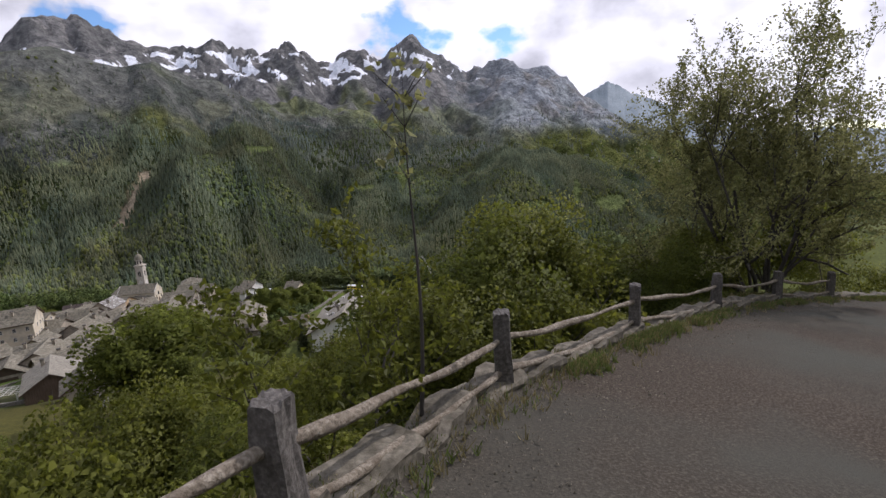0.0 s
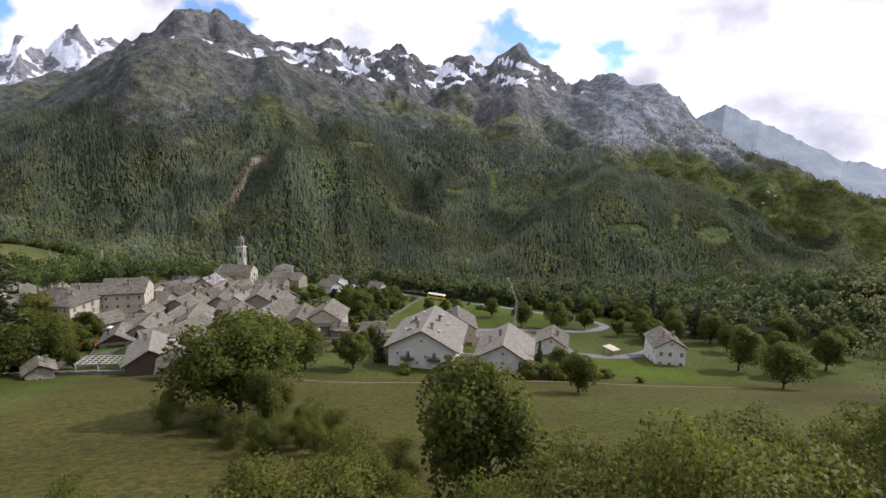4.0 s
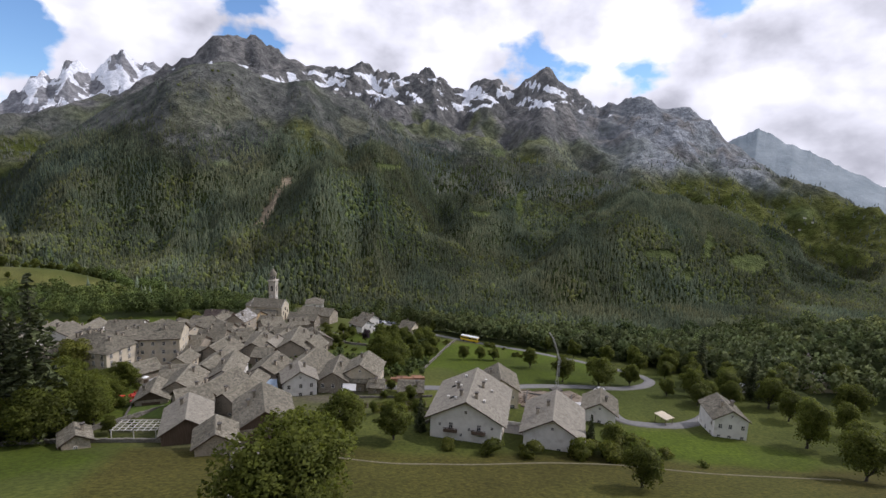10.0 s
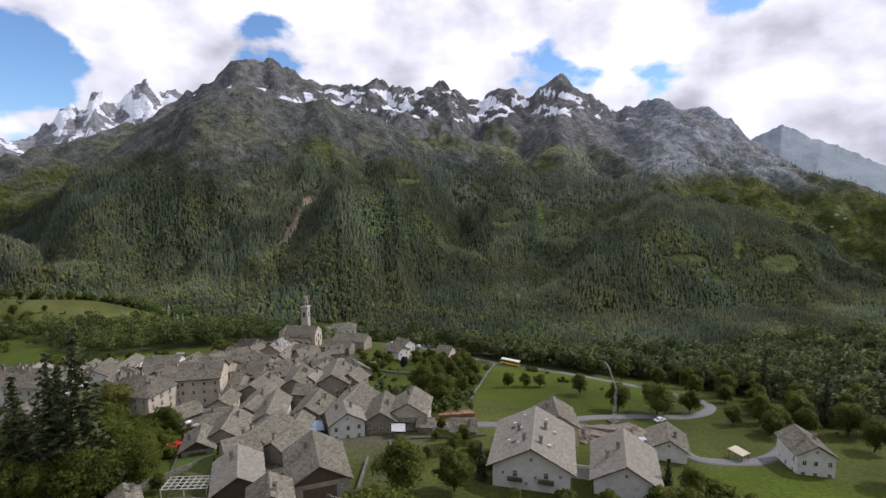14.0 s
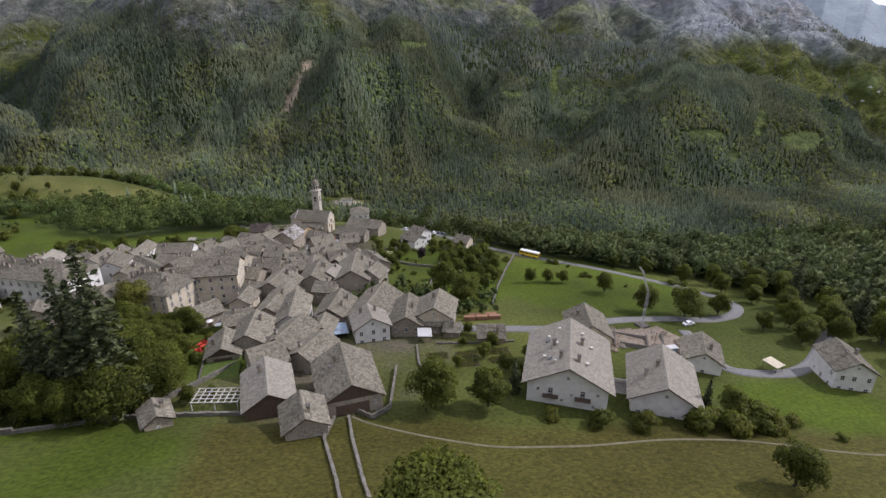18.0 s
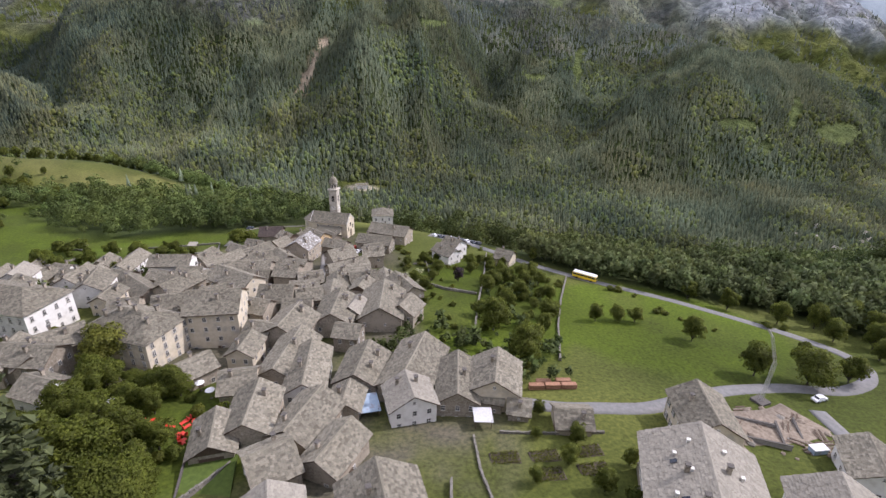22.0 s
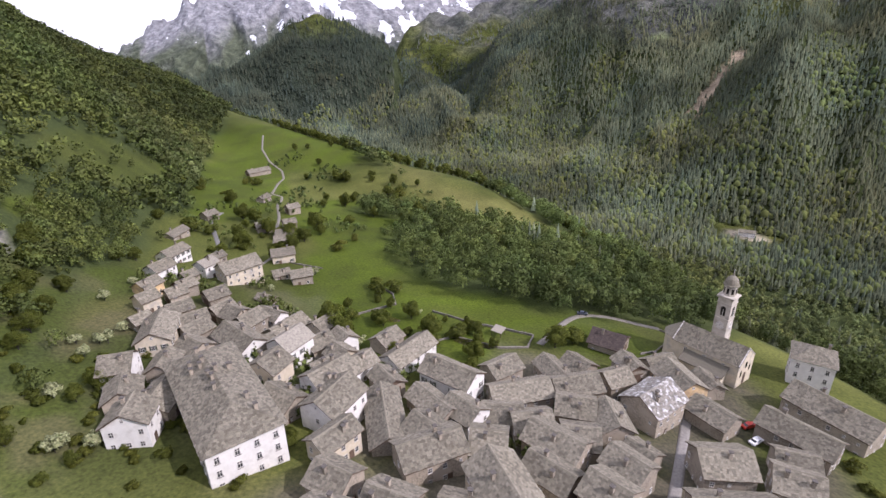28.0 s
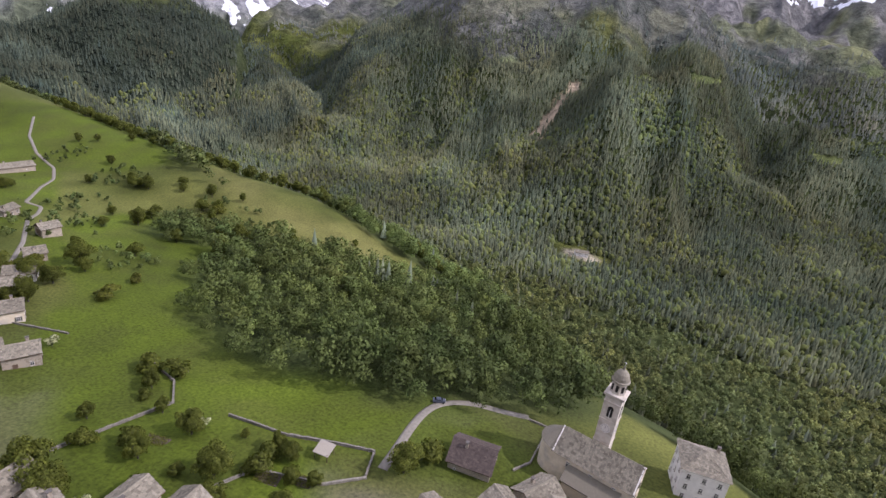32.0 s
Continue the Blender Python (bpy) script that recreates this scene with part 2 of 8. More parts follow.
    if translucent:
        out = n["Material Output"]
        tr = n.new("ShaderNodeBsdfTranslucent")
        ms = n.new("ShaderNodeMixShader")
        ms.inputs["Fac"].default_value = translucent
        l.new(col, tr.inputs["Color"])
        l.new(b.outputs["BSDF"], ms.inputs[1])
        l.new(tr.outputs["BSDF"], ms.inputs[2])
        l.new(ms.outputs["Shader"], out.inputs["Surface"])
    return m


M_land = material("land", [(0.55, 0.56, 0.56), (0.95, 0.97, 0.92), (1.4, 1.35, 1.25)], 1.1, 0.95, 0.35, detail=12, cover=True, bump_dist=0.25, spec=0.1)
M_roof = material("stone_slate", [(0.122, 0.108, 0.078), (0.172, 0.156, 0.118), (0.236, 0.215, 0.167)], 6.5, 0.88, 0.8, detail=10, spots=(0.14, 0.125, 0.09), spot_scale=0.16, spot_range=(0.5, 0.9), rnd=0.18, island=0.34, spec=0.15)
M_roof_pale = material("pale_slate", [(0.2, 0.182, 0.145), (0.29, 0.267, 0.218)], 4.0, 0.9, 0.5, detail=9, rnd=0.1, island=0.16, spec=0.1)
M_roof_mottled = material("mottled_slate", [(0.14, 0.128, 0.105), (0.25, 0.232, 0.2)], 3.0, 0.85, 0.4, spots=(0.42, 0.41, 0.39), spot_scale=0.8, spot_range=(0.52, 0.6), island=0.35)
M_roof_blue = material("blue_sheeting", [(0.22, 0.3, 0.38), (0.32, 0.38, 0.44)], 1.2, 0.6, 0.2, spots=(0.25, 0.25, 0.27), spot_scale=0.8, spot_range=(0.58, 0.66))
M_stone = material("rubble_wall", [(0.15, 0.125, 0.09), (0.26, 0.225, 0.17), (0.4, 0.355, 0.285)], 2.6, 0.92, 0.8, detail=9, spots=(0.32, 0.275, 0.21), spot_scale=0.3, rnd=0.18)
M_white = material("white_plaster", [(0.58, 0.56, 0.51), (0.7, 0.68, 0.63)], 0.6, 0.9, 0.15, spots=(0.5, 0.47, 0.42), spot_scale=0.5, spot_range=(0.56, 0.75))
M_cream = material("cream_plaster", [(0.46, 0.4, 0.29), (0.58, 0.51, 0.38)], 0.7, 0.92, 0.25, spots=(0.36, 0.33, 0.28), spot_scale=0.4, spot_range=(0.5, 0.72))
M_tower = material("tower_render", [(0.4, 0.36, 0.3), (0.52, 0.475, 0.4)], 0.8, 0.92, 0.4, spots=(0.32, 0.29, 0.24), spot_scale=0.5, spot_range=(0.48, 0.7))
M_ochre = material("ochre_plaster", [(0.56, 0.4, 0.2), (0.66, 0.5, 0.28)], 0.7, 0.92, 0.2, spots=(0.45, 0.33, 0.2), spot_scale=0.5)
M_wood = material("weathered_boards", [(0.075, 0.05, 0.034), (0.14, 0.1, 0.07)], 1.6, 0.85, 0.5, vscale=(4, 4, 0.4), rnd=0.2)
M_glass = material("dark_window_glass", [(0.012, 0.014, 0.017), (0.03, 0.034, 0.04)], 2, 0.12, 0.0, spec=0.6)
M_frame = material("window_frame_paint", [(0.5, 0.47, 0.42), (0.62, 0.6, 0.55)], 4, 0.7, 0.1)
M_shutter = material("green_shutter_paint", [(0.045, 0.055, 0.04), (0.075, 0.08, 0.06)], 4, 0.7, 0.1, rnd=0.3)
M_dark = material("dark_opening", [(0.01, 0.009, 0.008), (0.022, 0.02, 0.018)], 3, 0.95, 0.0)
M_granite = material("granite", [(0.045, 0.04, 0.034), (0.09, 0.081, 0.07), (0.17, 0.155, 0.135)], 22, 0.9, 0.7, detail=11, bump_dist=0.02)
M_rail = material("grey_timber", [(0.07, 0.054, 0.038), (0.2, 0.168, 0.125), (0.34, 0.3, 0.235)], 22, 0.9, 1.0, vscale=(1, 1, 1), detail=12, spots=(0.13, 0.105, 0.075), spot_scale=5.0, bump_dist=0.03)
M_asphalt = material("gritty_asphalt", [(0.03, 0.024, 0.017), (0.053, 0.043, 0.032), (0.12, 0.101, 0.078)], 30, 0.97, 0.9, detail=14, spots=(0.062, 0.061, 0.049), spot_scale=0.22, spot_range=(0.45, 0.66), bump_dist=0.02, spec=0.08)
M_road = material("pale_road", [(0.13, 0.128, 0.12), (0.19, 0.185, 0.175)], 0.9, 0.9, 0.2)
M_lane = material("pale_gravel_lane", [(0.14, 0.13, 0.105), (0.21, 0.195, 0.16)], 0.9, 0.95, 0.2)
M_path = material("trodden_path", [(0.11, 0.098, 0.055), (0.18, 0.16, 0.1)], 0.8, 0.95, 0.3)
M_paving = material("village_paving", [(0.16, 0.15, 0.135), (0.26, 0.245, 0.22)], 1.5, 0.92, 0.5)
M_rock = material("field_stone", [(0.085, 0.078, 0.062), (0.16, 0.148, 0.122), (0.27, 0.25, 0.215)], 5, 0.9, 0.6, rnd=0.15, island=0.15)
M_bark = material("bark", [(0.03, 0.026, 0.022), (0.075, 0.066, 0.056)], 7, 0.95, 0.7, vscale=(1, 1, 0.3))
M_leaf = material("broad_leaves", [(0.078, 0.098, 0.013), (0.155, 0.174, 0.025)], 0.5, 0.65, 0.0, island=0.4, rnd=0.15, translucent=0.55)
M_leaf_b = material("bush_leaves", [(0.084, 0.096, 0.011), (0.165, 0.174, 0.024)], 0.5, 0.6, 0.0, island=0.4, rnd=0.15, translucent=0.5)
M_leaf_grey = material("grey_green_leaves", [(0.13, 0.134, 0.048), (0.27, 0.266, 0.1)], 0.5, 0.65, 0.0, island=0.45, translucent=0.5)
M_leaf_yellow = material("yellow_green_leaves", [(0.09, 0.1, 0.012), (0.17, 0.17, 0.022)], 0.5, 0.65, 0.0, island=0.35, translucent=0.3)
M_leaf_red = material("copper_leaves", [(0.022, 0.014, 0.018), (0.05, 0.03, 0.036)], 0.5, 0.6, 0.0, island=0.4, translucent=0.15)
M_leaf_bloom = material("elder_blossom", [(0.13, 0.17, 0.05), (0.5, 0.5, 0.28)], 1.6, 0.7, 0.0, island=0.4, translucent=0.2)
M_needle = material("conifer_needles", [(0.036, 0.045, 0.018), (0.085, 0.098, 0.036)], 0.5, 0.7, 0.0, island=0.4, rnd=0.1, translucent=0.15)
# paler and bluer than the lower spruces: haze put into the colour
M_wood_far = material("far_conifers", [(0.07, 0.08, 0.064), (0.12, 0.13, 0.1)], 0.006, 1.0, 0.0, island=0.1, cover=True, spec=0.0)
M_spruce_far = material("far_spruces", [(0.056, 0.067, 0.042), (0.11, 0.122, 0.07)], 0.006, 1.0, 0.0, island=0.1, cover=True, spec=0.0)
# darker than the other conifers: cloud shadow put into the dome's colour
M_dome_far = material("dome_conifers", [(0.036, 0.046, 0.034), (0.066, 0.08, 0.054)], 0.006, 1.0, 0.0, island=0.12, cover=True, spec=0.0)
M_beech_far = material("far_beeches", [(0.07, 0.086, 0.029), (0.122, 0.137, 0.047)], 0.006, 1.0, 0.0, island=0.08, cover=True, spec=0.0)
# same foliage as M_leaf_far, lightened: sunlight put into the slope woods' colour
M_leaf_slope = material("slope_broadleaf", [(0.085, 0.108, 0.034), (0.165, 0.188, 0.06)], 0.02, 0.8, 0.0, island=0.22, translucent=0.35, cover=True)
M_leaf_far = material("far_broadleaf", [(0.056, 0.078, 0.019), (0.108, 0.132, 0.032)], 0.02, 0.8, 0.0, island=0.26, translucent=0.3, cover=True)
M_red = material("red_paint", [(0.45, 0.03, 0.02), (0.6, 0.06, 0.03)], 2, 0.4, 0.0)
M_yellow = material("yellow_paint", [(0.8, 0.55, 0.03), (0.85, 0.6, 0.05)], 2, 0.4, 0.0)
M_carwhite = material("white_car_paint", [(0.72, 0.72, 0.72), (0.8, 0.8, 0.8)], 2, 0.35, 0.0, spec=0.5)
M_cardark = material("dark_car_paint", [(0.03, 0.035, 0.05), (0.06, 0.07, 0.09)], 2, 0.3, 0.0, spec=0.5, rnd=0.5)
M_rubber = material("tyre_rubber", [(0.015, 0.015, 0.015), (0.03, 0.03, 0.03)], 8, 0.9, 0.2)
M_steel = material("galvanised_steel", [(0.42, 0.42, 0.41), (0.58, 0.57, 0.55)], 3, 0.55, 0.1, metal=0.25)
M_board = material("sawn_boards", [(0.2, 0.1, 0.06), (0.32, 0.18, 0.11)], 2.0, 0.8, 0.4, rnd=0.25)
M_cloth = material("white_canvas", [(0.74, 0.73, 0.7), (0.82, 0.81, 0.79)], 2, 0.9, 0.1)
M_clay = material("bare_building_ground", [(0.12, 0.092, 0.066), (0.27, 0.225, 0.17)], 1.2, 0.95, 0.5, detail=10)
M_mountain = material("mountainside", [(0.5, 0.5, 0.51), (0.95, 0.95, 0.95), (1.6, 1.57, 1.52)], 0.022, 0.95, 1.0, detail=14, cover=True, bump_dist=40, spec=0.05)


def snow_on(m):
    """Snow lying where the alpha of cover is high, its rim broken up by noise."""
    n, l = m.node_tree.nodes, m.node_tree.links
    b = n["Principled BSDF"]
    at = n.new("ShaderNodeAttribute")
    at.attribute_name = "cover"
    geo = n.new("ShaderNodeNewGeometry")
    no = n.new("ShaderNodeTexNoise")
    no.inputs["Scale"].default_value, no.inputs["Detail"].default_value = 0.02, 8.0
    l.new(geo.outputs["Position"], no.inputs["Vector"])
    ma = n.new("ShaderNodeMath")
    ma.operation = "MULTIPLY_ADD"
    ma.inputs[1].default_value = 0.9
    l.new(no.outputs["Fac"], ma.inputs[0])
    l.new(at.outputs["Alpha"], ma.inputs[2])
    mr = n.new("ShaderNodeMapRange")
    mr.inputs["From Min"].default_value, mr.inputs["From Max"].default_value = 0.91, 0.97
    l.new(ma.outputs[0], mr.inputs["Value"])
    mx = n.new("ShaderNodeMix")
    mx.data_type = "RGBA"
    l.new(mr.outputs["Result"], mx.inputs["Factor"])
    l.new(b.inputs["Base Color"].links[0].from_socket, mx.inputs["A"])
    mx.inputs["B"].default_value = (0.8, 0.82, 0.86, 1)
    l.new(mx.outputs["Result"], b.inputs["Base Color"])


snow_on(M_mountain)


def mown(m):
    """Rows of cut hay, where the alpha of cover is high."""
    n, l = m.node_tree.nodes, m.node_tree.links
    b = n["Principled BSDF"]
    at = n.new("ShaderNodeAttribute")
    at.attribute_name = "cover"
    geo = n.new("ShaderNodeNewGeometry")
    wa = n.new("ShaderNodeTexWave")
    wa.bands_direction = "Y"
    for k, v in (("Scale", 0.24), ("Distortion", 34.0), ("Detail", 9.0), ("Detail Scale", 0.6), ("Detail Roughness", 0.7)):
        wa.inputs[k].default_value = v
    l.new(geo.outputs["Position"], wa.inputs["Vector"])
    ra = n.new("ShaderNodeValToRGB")
    ra.color_ramp.elements[0].position, ra.color_ramp.elements[1].position = 0.12, 0.62
    ra.color_ramp.elements[0].color, ra.color_ramp.elements[1].color = (0.74, 0.78, 0.72, 1), (1.1, 1.06, 0.96, 1)
    l.new(wa.outputs["Fac"], ra.inputs["Fac"])
    mx = n.new("ShaderNodeMix")
    mx.data_type, mx.blend_type = "RGBA", "MULTIPLY"
    l.new(at.outputs["Alpha"], mx.inputs["Factor"])
    l.new(b.inputs["Base Color"].links[0].from_socket, mx.inputs["A"])
    l.new(ra.outputs["Color"], mx.inputs["B"])
    l.new(mx.outputs["Result"], b.inputs["Base Color"])


mown(M_land)

M_soil = material("garden_soil", [(0.05, 0.04, 0.03), (0.1, 0.08, 0.06)], 3, 0.95, 0.6)
M_lawn = material("clipped_lawn", [(0.05, 0.075, 0.014), (0.085, 0.12, 0.022)], 1.2, 0.95, 0.3)
M_roof_brown = material("brown_roof", [(0.045, 0.034, 0.029), (0.08, 0.062, 0.052)], 1.5, 0.8, 0.4, island=0.25)
M_kerb = material("mossy_kerb_stone", [(0.045, 0.04, 0.027), (0.105, 0.092, 0.068), (0.2, 0.178, 0.138)], 7, 0.95, 0.8, detail=11, rnd=0.2, bump_dist=0.03)

# ---------------------------------------------------------------- mesh helpers
rng = np.random.default_rng(7)


def mesh_np(name, co, faces, mats, smooth=False):
    """A mesh from an array of corners and an array of faces with a fixed number of corners."""
    co, faces = np.asarray(co, float), np.asarray(faces, np.int32)
    k = faces.shape[1]
    me = bpy.data.meshes.new(name)
    me.vertices.add(len(co))
    me.vertices.foreach_set("co", co.ravel())
    me.loops.add(faces.size)
    me.loops.foreach_set("vertex_index", faces.ravel())
    me.polygons.add(len(faces))
    me.polygons.foreach_set("loop_start", np.arange(0, faces.size, k, dtype=np.int32))
    me.polygons.foreach_set("loop_total", np.full(len(faces), k, dtype=np.int32))
    me.polygons.foreach_set("use_smooth", np.full(len(faces), smooth, dtype=bool))
    for m in mats if isinstance(mats, (list, tuple)) else [mats]:
        me.materials.append(m)
    me.update()
    return me


def thing(name, m, label, category, group=""):
    ob = new(name)
    ob.empty_display_size = 0.3
    ob.matrix_basis = m
    return tagged(ob, label, category, group)


def put(name, me, parent, m=None, label=""):
    ob = new(name, me)
    ob.parent = parent
    if m is not None:
        ob.matrix_basis = m
    return tagged(ob, label)


def part(name, bm, mat, parent, label="", m=None):
    me = bpy.data.meshes.new(name)
    bm.to_mesh(me)
    bm.free()
    for q in mat if isinstance(mat, (list, tuple)) else [mat]:
        me.materials.append(q)
    return put(name, me, parent, m, label)


def boxes(list_of, bm=None, bevel=0.0):
    """Boxes (cx, cy, cz, sx, sy, sz) in one bmesh."""
    bm = bm or bmesh.new()
    for cx, cy, cz, sx, sy, sz in list_of:
        bmesh.ops.create_cube(bm, size=1, matrix=Matrix.Translation((cx, cy, cz)) @ Matrix.Diagonal((sx, sy, sz, 1)))
    if bevel:
        bmesh.ops.bevel(bm, geom=bm.edges[:], offset=bevel, segments=1, affect="EDGES")
    return bm


def tube_np(path, radii, sides=6):
    """Corners and quads of a tube along a path."""
    path, radii = np.asarray(path, float), np.asarray(radii, float)
    d = np.gradient(path, axis=0)
    d /= np.linalg.norm(d, axis=1)[:, None] + 1e-9
    ref = np.where(np.abs(d[:, 2:3]) > 0.9, np.array([[1.0, 0, 0]]), np.array([[0, 0, 1.0]]))
    u = np.cross(d, ref)
    u /= np.linalg.norm(u, axis=1)[:, None] + 1e-9
    v = np.cross(d, u)
    a = np.linspace(0, 2 * np.pi, sides, endpoint=False)
    co = path[:, None] + radii[:, None, None] * (np.cos(a)[None, :, None] * u[:, None] + np.sin(a)[None, :, None] * v[:, None])
    n = len(path)
    i = np.arange(n - 1)[:, None] * sides
    j = np.arange(sides)[None]
    f = np.stack([i + j, i + (j + 1) % sides, i + sides + (j + 1) % sides, i + sides + j], -1).reshape(-1, 4)
    return co.reshape(-1, 3), f


def join_np(parts):
    cos, fs, o = [], [], 0
    for c, f in parts:
        cos.append(c)
        fs.append(np.asarray(f) + o)
        o += len(c)
    return np.concatenate(cos), np.concatenate(fs)


def ribbon(name, pts, width, lift, mat, label, category, kind="structure", step=2.0, thick=0.25):
    """A road or path laid over the land along a few points."""
    pts = np.asarray(pts, float)
    s = np.concatenate([[0], np.cumsum(np.hypot(*np.diff(pts, axis=0).T))])
    k = np.arange(0, s[-1] + step, step).clip(0, s[-1])
    fine = np.stack([np.interp(k, s, pts[:, 0]), np.interp(k, s, pts[:, 1])], 1)
    for _ in range(6):
        fine[1:-1] = 0.25 * fine[:-2] + 0.5 * fine[1:-1] + 0.25 * fine[2:]
    d = np.gradient(fine, axis=0)
    d /= np.hypot(d[:, 0], d[:, 1])[:, None] + 1e-9
    nrm = np.stack([-d[:, 1], d[:, 0]], 1)
    rows = []
    for o, dz in ((-0.5, -thick), (-0.5, 0), (-0.2, 0.04), (0.2, 0.04), (0.5, 0), (0.5, -thick)):
        p = fine + nrm * width * o
        c = land_z(fine[:, 0], fine[:, 1])
        z = np.maximum(land_z(p[:, 0], p[:, 1]), c - 0.3) * 0.5 + c * 0.5
        rows.append(np.stack([p[:, 0], p[:, 1], z + lift + dz], 1))
    co = np.stack(rows, 1)
    n, m = co.shape[:2]
    i = np.arange(n * m).reshape(n, m)
    f = np.stack([i[:-1, :-1], i[:-1, 1:], i[1:, 1:], i[1:, :-1]], -1).reshape(-1, 4)
    return tagged(new(name, mesh_np(name, co.reshape(-1, 3), f, mat, True)), label, category, kind=kind)


def dry_wall(name, pts, width, height, label, mat=None, step=0.9):
    """A rough stone wall along a few points: uneven blocks in two courses."""
    pts = np.asarray(pts, float)
    s = np.concatenate([[0], np.cumsum(np.hypot(*np.diff(pts, axis=0).T))])
    k = np.arange(0, s[-1], step)
    x, y = np.interp(k, s, pts[:, 0]), np.interp(k, s, pts[:, 1])
    ang = np.arctan2(np.gradient(y), np.gradient(x))
    z = land_z(x, y)
    cube = np.array([(a, b, c) for a in (-0.5, 0.5) for b in (-0.5, 0.5) for c in (-0.5, 0.5)])
    cf = np.array([(0, 1, 3, 2), (4, 6, 7, 5), (0, 4, 5, 1), (2, 3, 7, 6), (1, 5, 7, 3), (0, 2, 6, 4)])
    parts_ = []
    for c in range(2):
        for i in range(len(k)):
            l = step * rng.uniform(0.92, 1.08)
            h = height * (0.62 if c == 0 else 0.5) * rng.uniform(0.85, 1.15)
            w = width * rng.uniform(0.85, 1.1) * (1 if c == 0 else 0.85)
            q = (cube * (l, w, h) + rng.normal(0, 0.035, (8, 3)))
            a = ang[i] + rng.normal(0, 0.06)
            q = q @ np.array([[math.cos(a), math.sin(a), 0], [-math.sin(a), math.cos(a), 0], [0, 0, 1]])
            parts_.append((q + (x[i], y[i], z[i] + (h / 2 - 0.25 if c == 0 else height * 0.62 + h / 2 - 0.3)), cf))
    co, f = join_np(parts_)
    return tagged(new(name, mesh_np(name, co, f, mat or M_rock)), label, "wall")

# ---------------------------------------------------------------- ground sheet
def grid_arrays(xs, ys, fn):
    X, Y = np.meshgrid(xs, ys)
    nx, ny = len(xs), len(ys)
    i = np.arange(nx * ny).reshape(ny, nx)
    q = np.stack([i[:-1, :-1], i[:-1, 1:], i[1:, 1:], i[1:, :-1]], -1).reshape(-1, 4)
    return np.stack([X, Y, fn(X, Y)], -1).reshape(-1, 3), q


def spread(a, b, fine, far_lo, far_hi, n_lo, n_hi):
    mid = np.arange(a, b + fine, fine)
    lo = a - (a - far_lo) * np.linspace(1, 0, n_lo, endpoint=False) ** 1.35
    hi = b + fine + (far_hi - b) * np.linspace(0, 1, n_hi + 1)[1:] ** 1.35
    return np.concatenate([lo, mid, hi])


def blob(x, y, cx, cy, rx, ry, rot=0.0, soft=0.25, wob=0.12):
    """A soft oval patch with a wavering rim."""
    c, s = math.cos(radians(rot)), math.sin(radians(rot))
    u, v = ((x - cx) * c + (y - cy) * s) / rx, (-(x - cx) * s + (y - cy) * c) / ry
    return sstep(1 + soft, 1 - soft, np.hypot(u, v) + wob * fbm(x, y, 0.7 * min(rx, ry), 3, 51))


def village_mask(x, y):
    m = blob(x, y, -101, 240, 54, 100, 10, 0.12)
    m = np.maximum(m, blob(x, y, -52, 160, 34, 38, 0, 0.15))
    m = np.maximum(m, 0.4 * blob(x, y, -215, 225, 70, 34, -38, 0.15))
    m = m * (1 - 0.85 * blob(x, y, -128, 318, 30, 22, 0, 0.3))
    return m * (1 - blob(x, y, -100, 152, 34, 24, 10, 0.2))


def far_az(x, y):
    return np.hypot(x - EYE0[0], y - EYE0[1]), np.degrees(np.arctan2(x - EYE0[0], y - EYE0[1]))


def el_of(x, y, z):
    return np.degrees(np.arctan2(z - EYE0[2], np.hypot(x - EYE0[0], y - EYE0[1])))


def scar_mask(x, y, z):
    r, a = far_az(x, y)
    e = el_of(x, y, z)
    mid = -14.4 + (e + 0.6) * 0.56 + 0.25 * vnoise(e * 60, e, 60, 61)
    return 0.95 * sstep(0.8, 0.3, np.abs(a - mid) + 0.4 * fbm(x, y, 50, 3, 62)) * sstep(-6.4, -5.6, e) * sstep(-0.2, -0.9, e) * (r > 1200)


def glade_mask(x, y, z):
    """Pale green clearings on the far slope."""
    r, a = far_az(x, y)
    e = el_of(x, y, z)
    m = np.zeros_like(r)
    for ca, ce, wa, we in ((34.8, -7.2, 1.5, 0.8), (26.6, -7.2, 1.6, 0.45), (31.2, -6.0, 0.35, 1.4), (29.5, -9.0, 0.5, 0.5), (-21.0, 0.6, 1.3, 0.5), (-3.5, 0.9, 1.5, 0.3), (9.0, 3.0, 0.8, 0.4), (11.5, -3.0, 0.5, 2.2), (7.0, -4.0, 1.4, 0.35), (-8.5, 0.4, 0.7, 0.25), (38.5, -2.0, 1.2, 0.5)):
        m = np.maximum(m, sstep(1.25, 0.75, np.hypot((a - ca) / wa, (e - ce) / we) + 0.35 * vnoise(x, y, 70, 63)))
    return m * (r > 1100)


# grassy terraces on the slope beside the upper houses
TERRACES = ((-282, 214, 17, 9, 145), (-240, 179, 34, 8, 150), (-326, 202, 16, 6, 145), (-200, 178, 30, 10, 155), (-270, 184, 16, 6, 145))


